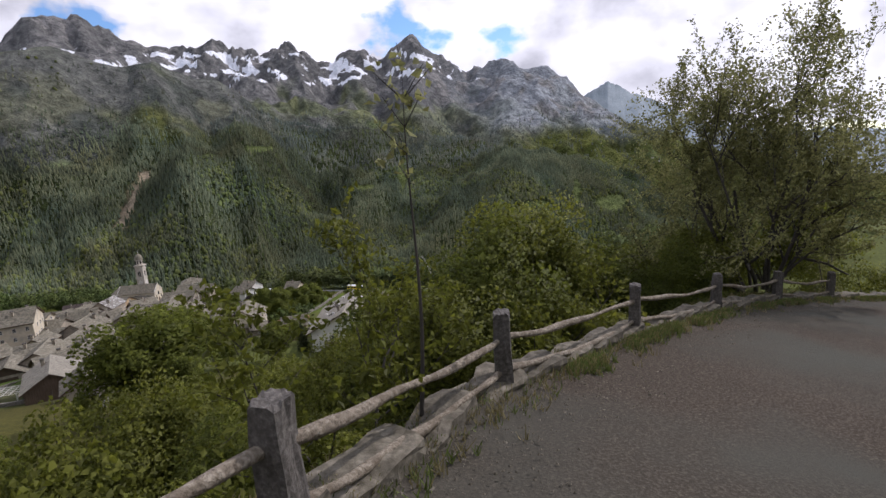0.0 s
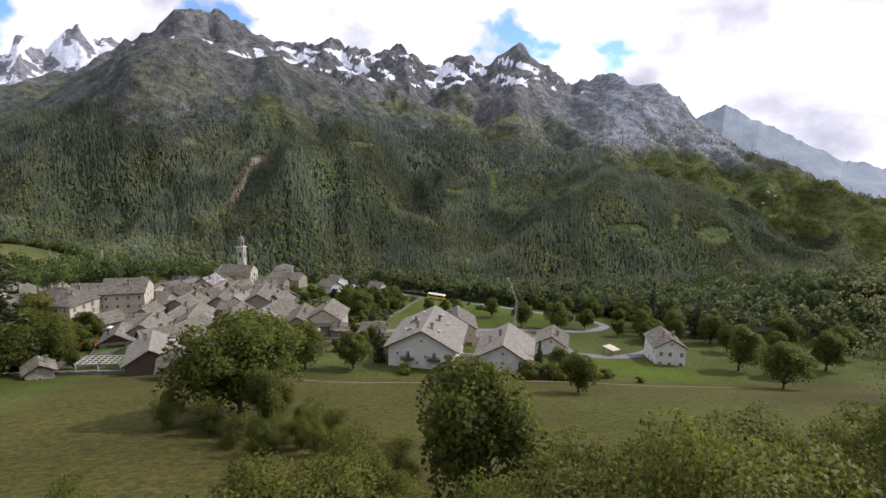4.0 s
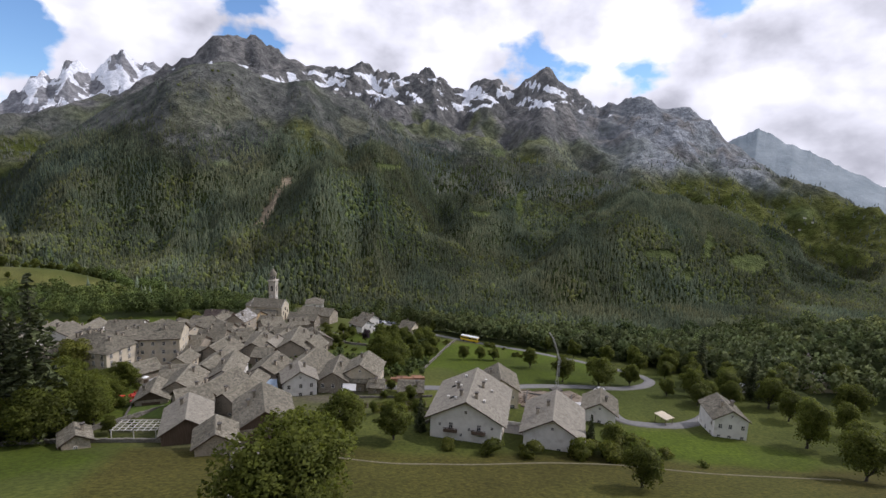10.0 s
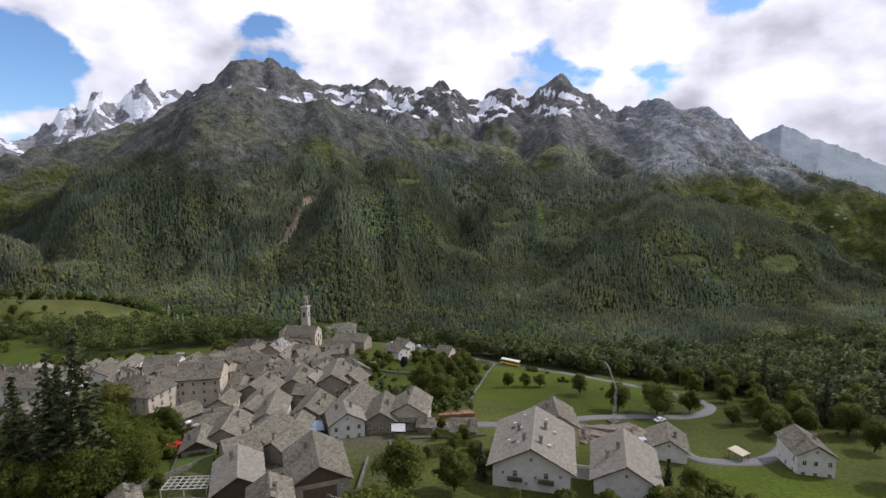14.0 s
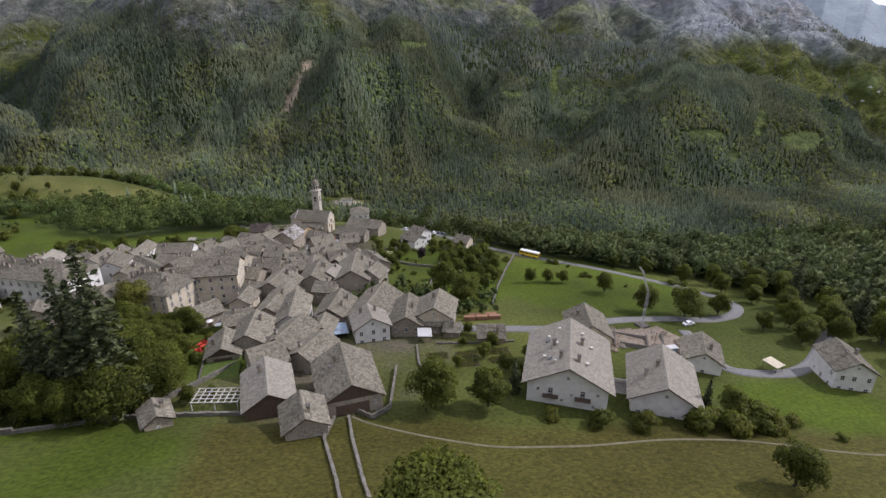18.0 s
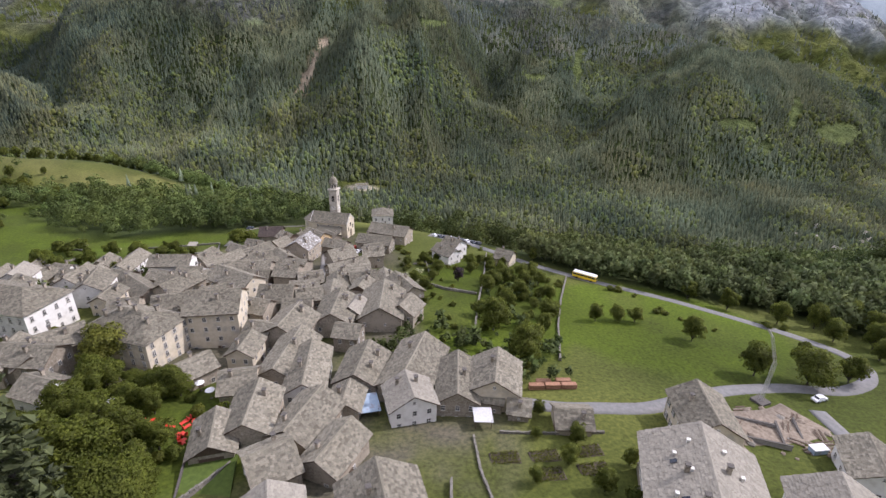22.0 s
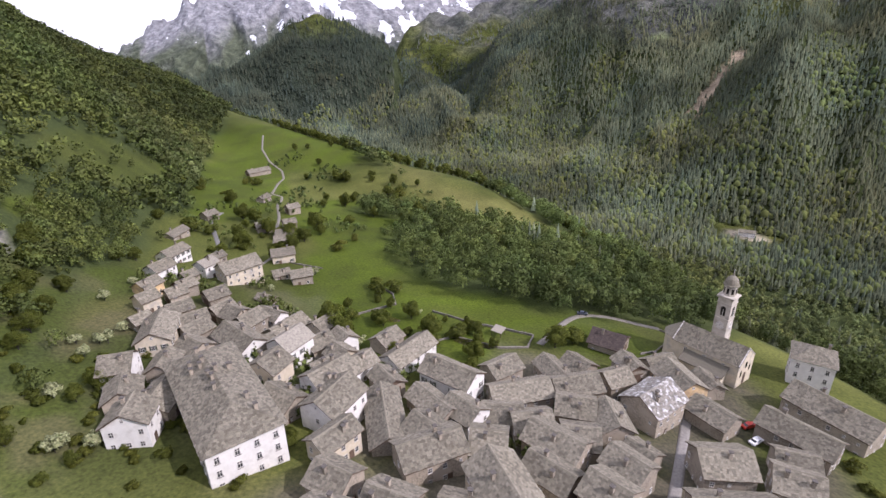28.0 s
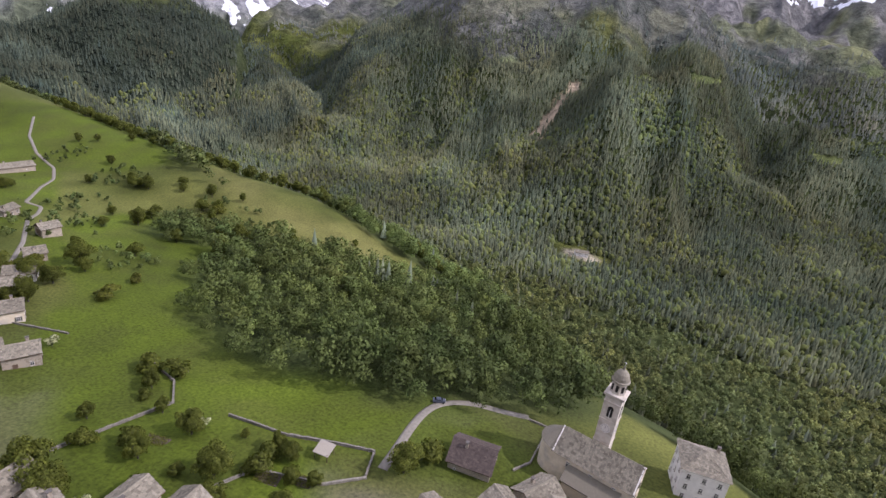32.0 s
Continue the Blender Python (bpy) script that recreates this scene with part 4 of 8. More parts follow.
for i, (ox, oy, s) in enumerate(((-48, 268, 0.7), (-52, 261, 0.7), (-26, 190, 0.5), (-160, 262, 0.7), (-148, 215, 0.6), (-255, 262, 0.6), (-262, 205, 0.8), (-222, 190, 0.7), (-205, 180, 0.8), (-47, 252, 0.6), (-118, 312, 0.6), (-193, 243, 0.6), (-228, 197, 0.8), (-201, 201, 0.8), (-186, 177, 0.8), (-183, 184, 0.7), (-186, 256, 0.75), (-172, 260, 0.7), (-192, 288, 0.7), (-219, 302, 0.7), (-263, 289, 0.75), (-277, 218, 0.7), (-169, 250, 0.6))):
    plant("elder_shrub", TREE_BLOOM[i % 2], ox, oy, s, "elder in cream blossom beside a garden wall", "shrub", "elders")
clumps = [(-500 + 300 * rng.random(), 300 + 130 * rng.random()) if i % 2 else (-380 + 240 * rng.random(), 250 + 60 * rng.random()) for i in range(26)]
for i in range(125):
    # trees and bushes in clumps on the western meadows and gardens
    ox, oy = clumps[i % 26][0] + rng.normal(0, 9), clumps[i % 26][1] + rng.normal(0, 6)
    if village_mask(ox, oy) > 0.3 or blob(ox, oy, -200, 335, 60, 30, -35) > 0.4 or blob(ox, oy, -330, 470, 90, 30) > 0.6:
        continue
    plant("meadow_tree", (TREE_MID + BUSH)[i % 8], ox, oy, rng.uniform(0.5, 1.15) * (1 if i % 8 < 4 else 1.8), "rounded green tree scattered on the western meadow", group="meadow trees")
for i, (ox, oy, s) in enumerate(((-404, 441, 0.8), (-398, 436, 0.6), (-365, 425, 0.9), (-358, 430, 0.7), (-370, 367, 0.7), (-321, 353, 0.8), (-338, 337, 0.7), (-352, 445, 0.6), (-381, 404, 0.8), (-376, 398, 0.65), (-473, 434, 0.8), (-488, 477, 0.7), (-452, 406, 0.7), (-375, 440, 0.9), (-332, 382, 0.9), (-340, 388, 0.7), (-299, 434, 0.55), (-271, 459, 0.5), (-526, 442, 0.8), (-515, 450, 0.6), (-500, 468, 0.7), (-470, 484, 0.65), (-453, 490, 0.7), (-440, 480, 0.5))):
    plant("meadow_tree", TREE_MID[i % 4], ox, oy, s, "round green tree on the meadow below the knoll", group="knoll trees")
for i in range(84):
    # the hedge of trees along the brow of the terrace
    ox = -640 + 430 * (i + rng.uniform(0, 1)) / 84
    oy = float(np.interp(ox, (-708, -556, -396, -332, -272, -210), (486, 486, 487, 503, 514, 492))) + rng.uniform(-5, 7)
    plant("brow_tree", TREE_MID[i % 4], ox, oy, rng.uniform(0.55, 1.15), "dark leafy tree in the hedge along the brow", group="brow trees")
for i in range(16):
    plant("garden_tree", TREE_MID[i % 4], rng.uniform(-122, -96), rng.uniform(160, 176), rng.uniform(0.5, 0.95), "leafy tree in the hotel garden", group="hotel garden trees")
for i in range(40):
    plant("garden_shrub", BUSH[i % 4], rng.uniform(-124, -76), rng.uniform(132, 172), rng.uniform(0.5, 1.2), "green shrub in the hotel garden", "shrub", "hotel shrubs")
for i in range(120):
    ox, oy = rng.uniform(-225, -150), rng.uniform(165, 215)
    if rng.random() < 0.4:
        ox, oy = rng.uniform(-60, -8), rng.uniform(185, 290)
    plant("garden_shrub", BUSH[i % 4], ox, oy, rng.uniform(0.4, 0.9), "small green shrub in a village garden", "shrub", "village shrubs")


# woods, too many to count
def scatter(n, x0, x1, y0, y1, seed):
    g = np.random.default_rng(seed)
    x, y = g.uniform(x0, x1, n), g.uniform(y0, y1, n)
    z = land_z(x, y)
    keep = g.random(n) < forest_density(x, y, z)
    return np.stack([x, y, z], 1)[keep], g


def stamp(name, templates, pos, g, smin, smax, mat, label, vary=0.2, patch=180):
    """Many copies of a few templates joined into one mesh, each tree in a tone of its own."""
    cos, fs, tones, outs, o = [], [], [], [], 0
    which = g.integers(0, len(templates), len(pos))
    for k, (c, f, *out) in enumerate(templates):
        p = pos[which == k]
        a, s = g.uniform(0, 2 * np.pi, len(p)), g.uniform(smin, smax, len(p))
        ca, sa = np.cos(a) * s, np.sin(a) * s
        x = c[None, :, 0] * ca[:, None] - c[None, :, 1] * sa[:, None]
        y = c[None, :, 0] * sa[:, None] + c[None, :, 1] * ca[:, None]
        z = c[None, :, 2] * s[:, None] * g.uniform(0.85, 1.2, len(p))[:, None]
        co = np.stack([x, y, z], -1) + p[:, None]
        cos.append(co.reshape(-1, 3))
        v = np.exp(g.normal(0, vary, len(p)) + 0.35 * fbm(p[:, 0], p[:, 1], patch, 3, 161))
        warm = g.normal(0, 0.03, len(p)) + 0.09 * vnoise(p[:, 0], p[:, 1], patch * 0.7, 163)
        tones.append(np.repeat(np.stack([v * (1 + warm), v, v * (1 - warm), np.zeros(len(p))], 1), len(c), 0))
        if out:
            n_ = out[0]
            outs.append(np.stack([n_[None, :, 0] * np.cos(a)[:, None] - n_[None, :, 1] * np.sin(a)[:, None], n_[None, :, 0] * np.sin(a)[:, None] + n_[None, :, 1] * np.cos(a)[:, None], np.tile(n_[:, 2], (len(p), 1))], -1).reshape(-1, 3))
        fs.append((f[None] + (np.arange(len(p)) * len(c))[:, None, None]).reshape(-1, f.shape[1]) + o)
        o += co.shape[0] * co.shape[1]
    me = mesh_np(name, np.concatenate(cos), np.concatenate(fs), mat, fs[0].shape[1] == 3)
    if outs:
        soften(me, np.concatenate(cos), np.concatenate(outs))
    at = me.color_attributes.new("cover", "FLOAT_COLOR", "POINT")
    at.data.foreach_set("color", np.concatenate(tones).ravel())
    return tagged(new(name, me), label, "woodland", kind="stuff")


def cone_tree(seed, h, r):
    """A ragged two-tiered cone of triangles."""
    g = np.random.default_rng(seed)
    co, f = [], []
    for z0, z1, rr in ((0.12, 0.75, 1.0), (0.45, 1.0, 0.62)):
        o = len(co)
        for a in np.linspace(0, 2 * np.pi, 5, endpoint=False):
            q = rr * r * g.uniform(0.7, 1.2)
            co.append((q * math.cos(a), q * math.sin(a), h * (z0 + g.uniform(-0.05, 0.05))))
        co.append((0, 0, h * z1))
        f += [(o + i, o + (i + 1) % 5, o + 5) for i in range(5)]
    return np.array(co), np.array(f)


def tuft_tree(seed, h, r, n, leaf=0.5):
    g = np.random.default_rng(seed)
    p, _, out = crown_points(g, n, r, r, h * 0.42, 9, 0.85, 0.5)
    return (*leaf_quads(p + (0, 0, h * 0.58), r * leaf, g, 0.1), out)


CONES = [cone_tree(60 + i, 15 + 2.2 * i, 3.0 + 0.25 * i) for i in range(4)]
def round_tree(seed, h, r):
    """A lumpy low crown of triangles."""
    g = np.random.default_rng(seed)
    co, f = [], []
    for zz, rr in ((0.15, 0.75), (0.55, 1.0), (0.85, 0.6)):
        for a in np.linspace(0, 2 * np.pi, 6, endpoint=False) + zz:
            q = rr * r * g.uniform(0.55, 1.3)
            co.append((q * math.cos(a), q * math.sin(a), h * (zz + g.uniform(-0.12, 0.12))))
    co.append((0, 0, h))
    for k in (0, 6):
        for i in range(6):
            j = (i + 1) % 6
            f += [(k + i, k + j, k + 6 + i), (k + j, k + 6 + j, k + 6 + i)]
    f += [(12 + i, 12 + (i + 1) % 6, 18) for i in range(6)]
    return np.array(co), np.array(f)


ROUNDS = [round_tree(80 + i, 10 + i, 5 + 0.4 * i) for i in range(3)]
p1, g1 = scatter(105000, -1500, 2200, 900, 2300, 201)
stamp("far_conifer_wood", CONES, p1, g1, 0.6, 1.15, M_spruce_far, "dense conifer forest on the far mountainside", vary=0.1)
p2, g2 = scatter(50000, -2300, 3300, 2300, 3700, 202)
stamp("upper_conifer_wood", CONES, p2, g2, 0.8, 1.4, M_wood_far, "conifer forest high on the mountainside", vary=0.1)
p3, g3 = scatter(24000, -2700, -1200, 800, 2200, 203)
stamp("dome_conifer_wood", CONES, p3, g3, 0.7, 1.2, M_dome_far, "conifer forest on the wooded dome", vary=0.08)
FINE = [tuft_tree(110 + i, 11, 4.6, 300, 0.155) for i in range(4)]
COARSE = [tuft_tree(130 + i, 11, 4.6, 60, 0.34) for i in range(3)]
p4, g4 = scatter(14500, -620, 620, 300, 950, 204)
brow = (p4[:, 1] < 540) & (p4[:, 0] > -420) & (p4[:, 0] < 300)
stamp("brow_broadleaf_wood", FINE, p4[brow][::2], g4, 0.7, 1.55, M_leaf_far, "broadleaf wood on the brow beside the village")
stamp("slope_broadleaf_wood", COARSE, p4[~brow], g4, 0.7, 1.35, M_leaf_slope, "broadleaf forest on the slope under the village")
p5, g5 = scatter(19000, -1150, -115, -150, 560, 205)
close = p5[:, 0] > -360
stamp("hillside_broadleaf_wood", FINE, p5[close], g5, 0.55, 1.15, M_leaf_far, "broadleaf wood on the hillside over the village")
stamp("far_hillside_wood", [tuft_tree(120 + i, 11, 4.8, 52, 0.34) for i in range(3)], p5[~close], g5, 0.6, 1.2, M_leaf_far, "broadleaf wood farther along the hillside")
p6, g6 = scatter(1700, -520, 520, 420, 1100, 206)
stamp("slope_conifer_wood", CONES, p6, g6, 0.55, 0.95, M_spruce_far, "spruces among the broadleaf wood of the valley side")
p10, g10 = scatter(2300, 0, 185, 225, 310, 210)
stamp("lane_broadleaf_wood", COARSE, p10, g10, 0.5, 1.05, M_leaf_slope, "broadleaf wood below the curving lane")
p7, g7 = scatter(2600, 105, 430, 140, 300, 207)
stamp("eastern_broadleaf_wood", COARSE, p7, g7, 0.65, 1.15, M_leaf_slope, "broadleaf wood beside the terrace lane")
for ex_, ey_, es in ((112, 130, 0.8), (124, 148, 0.75), (131, 136, 0.9), (116, 160, 0.7), (138, 162, 0.9), (150, 150, 0.9), (118, 172, 0.85), (128, 184, 0.8), (142, 196, 0.9), (160, 190, 0.95), (122, 226, 0.9), (112, 238, 0.8), (136, 240, 0.9)):
    plant("lane_tree", TREE_BIG[1], ex_, ey_, es, "tall bushy tree beside the terrace lane", group="lane trees")
for ex_, ey_, es in ((92, 171, 0.62), (98, 176, 0.7), (104, 172, 0.66), (108, 181, 0.78), (97, 184, 0.6), (114, 190, 0.8), (86, 181, 0.45), (102, 194, 0.62), (108, 202, 0.7), (101, 211, 0.68), (106, 220, 0.72), (96, 224, 0.6), (112, 228, 0.8), (98, 236, 0.7), (86, 238, 0.6), (118, 216, 0.75), (122, 200, 0.8), (74, 250, 0.6), (62, 258, 0.55)):
    plant("lane_tree", TREE_BIG[1] if es > 0.64 else TREE_MID[int(ex_) % 4], ex_, ey_, es * (1 if es > 0.64 else 1.6), "bushy green tree massed beyond the bend of the lane", group="lane bend trees")
plant("lane_spruce", CONIFER[1], 119, 183, 0.95, "dark spruce beside the white house", "conifer")
for i, (ex_, ey_, es) in enumerate(((40.5, 121.5, 1.5), (43, 123, 1.7), (46.5, 122, 1.6), (49.5, 121.5, 1.3), (52, 123, 1.0), (36, 124, 1.4), (38.5, 131, 1.3), (33, 121, 1.2))):
    plant("garden_shrub", BUSH[i % 4], ex_, ey_, es, "dense green shrub beside the lower chalet", "shrub", "chalet shrubs")
plant("lane_spruce", CONIFER[1], 114, 208, 1.0, "dark spruce beside the terrace lane", "conifer")


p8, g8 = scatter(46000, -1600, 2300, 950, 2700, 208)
# fewer pale beeches at centre-right: the shade there put into the planting
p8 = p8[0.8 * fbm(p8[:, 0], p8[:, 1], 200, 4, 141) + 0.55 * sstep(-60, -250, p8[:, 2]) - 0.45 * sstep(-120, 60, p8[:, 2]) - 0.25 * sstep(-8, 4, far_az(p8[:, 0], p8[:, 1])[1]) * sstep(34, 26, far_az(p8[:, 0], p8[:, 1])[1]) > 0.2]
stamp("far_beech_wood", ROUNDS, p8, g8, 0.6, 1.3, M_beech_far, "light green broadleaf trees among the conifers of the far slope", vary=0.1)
SPRIGS = [tuft_tree(90 + i, 11, 4.6, 60) for i in range(3)]
g9 = np.random.default_rng(209)
p9 = np.concatenate([np.stack([g9.uniform(-340, -110, 4200), g9.uniform(115, 265, 4200)], 1), np.stack([g9.uniform(-520, -240, 1500), g9.uniform(270, 440, 1500)], 1), np.stack([g9.uniform(-70, 0, 700), g9.uniform(180, 300, 700)], 1)])
keep9 = (fbm(p9[:, 0], p9[:, 1], 34, 3, 151) > 0.15) & (blob(p9[:, 0], p9[:, 1], -225, 305, 80, 40, -28) < 0.3)
p9 = p9[keep9]
stamp("hillside_scrub", SPRIGS, np.concatenate([p9, land_z(p9[:, 0], p9[:, 1])[:, None]], 1), g9, 0.12, 0.42, M_leaf_far, "low scrub and brambles on rough ground by the village")

# ---------------------------------------------------------------- houses
def window_mesh(w, h, shutters):
    """A window in one piece: panes set back in a frame with a cross bar, a sill, and shutters folded open."""
    fr = 0.08
    cols = [(fr, 1), (w / 2 - 0.03, 0), (0.06, 1), (w / 2 - 0.03, 0), (fr, 1)]
    if shutters:
        cols = [(w * 0.5, 2)] + cols + [(w * 0.5, 2)]
    rows_ = [(0.1, 3), (h * 0.55, 0), (0.06, 1), (h * 0.45, 0), (fr, 1)]
    x0, z0 = -sum(c[0] for c in cols) / 2, -sum(r[0] for r in rows_) / 2
    depth = {0: 0.02, 1: 0.08, 2: 0.07, 3: 0.16}
    bm = bmesh.new()
    cells = {}
    z = z0
    for j, (rh, rk) in enumerate(rows_):
        x = x0
        for i, (cw, ck) in enumerate(cols):
            k = 2 if ck == 2 else rk if rk in (1, 3) else ck
            cells[i, j] = (x, x + cw, z, z + rh, depth[k], k)
            x += cw
        z += rh

    def quad(pts, k):
        f = bm.faces.new([bm.verts.new(p) for p in pts])
        f.material_index = min(k, 2) if k != 3 else 1
    for (i, j), (xa, xb, za, zb, d, k) in cells.items():
        quad(((xa, d, za), (xa, d, zb), (xb, d, zb), (xb, d, za)), k)
        for di, dj, e in ((1, 0, ((xb, za), (xb, zb))), (-1, 0, ((xa, zb), (xa, za))), (0, 1, ((xb, zb), (xa, zb))), (0, -1, ((xa, za), (xb, za)))):
            q = cells.get((i + di, j + dj))
            d2 = q[4] if q else -0.04
            if d2 < d:
                (ax, az), (bx, bz) = e
                quad(((ax, d, az), (bx, d, bz), (bx, d2, bz), (ax, d2, az)), k)
    bmesh.ops.remove_doubles(bm, verts=bm.verts[:], dist=0.0005)
    bmesh.ops.recalc_face_normals(bm, faces=bm.faces[:])
    me = bpy.data.meshes.new("window")
    bm.to_mesh(me)
    bm.free()
    for q in (M_glass, M_frame, M_shutter):
        me.materials.append(q)
    return me


WIN = {False: window_mesh(0.85, 1.15, False), True: window_mesh(0.9, 1.3, True), "small": window_mesh(0.55, 0.6, False), "tall": window_mesh(1.0, 1.6, False)}


def door_mesh():
    bm = boxes([(0, 0.03, 1.0, 1.0, 0.08, 2.0)])
    boxes([(-0.56, 0.06, 1.03, 0.12, 0.14, 2.1), (0.56, 0.06, 1.03, 0.12, 0.14, 2.1), (0, 0.06, 2.08, 1.24, 0.14, 0.14)], bm)
    me = bpy.data.meshes.new("door")
    bm.to_mesh(me)
    bm.free()
    me.materials.append(M_wood)
    return me


DOOR = door_mesh()


def plain_mesh(name, bm, mat):
    me = bpy.data.meshes.new(name)
    bm.to_mesh(me)
    bm.free()
    me.materials.append(mat)
    return me


CHIMNEY = plain_mesh("chimney", boxes([(0, 0, 0.1, 0.7, 0.7, 1.6), (0, 0, 0.96, 0.86, 0.86, 0.12)]), M_stone)
CHIMNEY_CAP = plain_mesh("chimney_cap", boxes([(sx * 0.28, sy * 0.28, 1.16, 0.12, 0.12, 0.28) for sx in (-1, 1) for sy in (-1, 1)] + [(0, 0, 1.35, 0.98, 0.98, 0.1)]), M_granite)
SASH_W, SASH_H = 0.95, 1.5
SASH = plain_mesh("window_frame", boxes([(sx * SASH_W / 2, 0.05, 0, 0.09, 0.12, SASH_H + 0.09) for sx in (-1, 0, 1)] + [(0, 0.045, zz * SASH_H / 2, SASH_W, 0.11, 0.09) for zz in (-1, 0.3, 1)]), M_frame)
PANE = plain_mesh("pane", boxes([(0, 0.01, 0, SASH_W - 0.02, 0.03, SASH_H - 0.02)]), M_glass)
SILL = plain_mesh("window_sill", boxes([(0, 0.1, -SASH_H / 2 - 0.1, SASH_W + 0.3, 0.24, 0.1)]), M_granite)


def sash(ob, m):
    """A framed window with its pane and stone sill."""
    fr = put("window_frame", SASH, ob, m)
    put("pane", PANE, fr, label="dark window glass")
    put("window_sill", SILL, fr)


def stack(ob, m):
    put("chimney_cap", CHIMNEY_CAP, put("chimney", CHIMNEY, ob, m), label="stone slab on four short feet")


SLATE_C = np.array([(0, 0, 0), (1, 0, 0), (1, 1, 0), (0, 1, 0), (0, 1, -1), (1, 1, -1)], float)
SLATE_F = np.array([(0, 1, 2, 3), (3, 2, 5, 4)])


def slates(u0, u1, n_len, course=0.48, g=None, trim=None):
    """Courses of uneven stone slates on a flat strip: u along the ridge, v down the slope from 0 to n_len. Corners (u, v, lift) and quads."""
    g = g or rng
    n = max(3, int(n_len / course))
    dv = n_len / n
    cos = []
    for i in range(n):
        a, b = (u0, u1) if trim is None else trim((i + 0.5) * dv)
        if b - a < 0.3:
            continue
        k = max(1, int((b - a) / 0.62))
        cuts = np.linspace(a, b, k + 1)
        cuts[1:-1] += g.uniform(-0.28, 0.28, k - 1) * (b - a) / k
        cuts[0] -= g.uniform(0, 0.1)
        cuts[-1] += g.uniform(0, 0.1)
        w = np.diff(cuts)
        c = np.repeat(SLATE_C[None], k, 0)
        out = np.empty_like(c)
        out[..., 0] = cuts[:-1, None] + c[..., 0] * (w - 0.015)[:, None]
        j = g.uniform(-0.05, 0.09, k)
        out[..., 1] = i * dv - 0.1 + c[..., 1] * (dv + 0.14 + j)[:, None]
        tilt = g.uniform(0.03, 0.1, k)
        out[..., 2] = 0.03 + c[..., 1] * tilt[:, None] + g.normal(0, 0.016, k)[:, None] + (c[..., 2] * 0.06)
        cos.append(out.reshape(-1, 3))
    co = np.concatenate(cos)
    f = (SLATE_F[None] + np.arange(len(co) // 6)[:, None, None] * 6).reshape(-1, 4)
    return co, f


WALLS = {"stone": M_stone, "white": M_white, "cream": M_cream, "ochre": M_ochre, "wood": M_stone, "darkwood": M_wood, "barn": M_stone, "tower": M_cream, "chalet": M_white}
LOOKS = {"stone": "grey rubble-stone house under a stone-slate roof", "white": "white plastered house under a grey stone-slate roof", "cream": "cream plastered house under a grey stone-slate roof",
         "ochre": "ochre plastered house under a grey stone-slate roof", "wood": "stone barn with dark timber gable and slate roof", "darkwood": "dark boarded barn under a pale slate roof",
         "barn": "large stone barn with boarded gable and slate roof", "tower": "tall cream plastered palace house under slate roof", "chalet": "large white chalet with balconies and slate roof"}


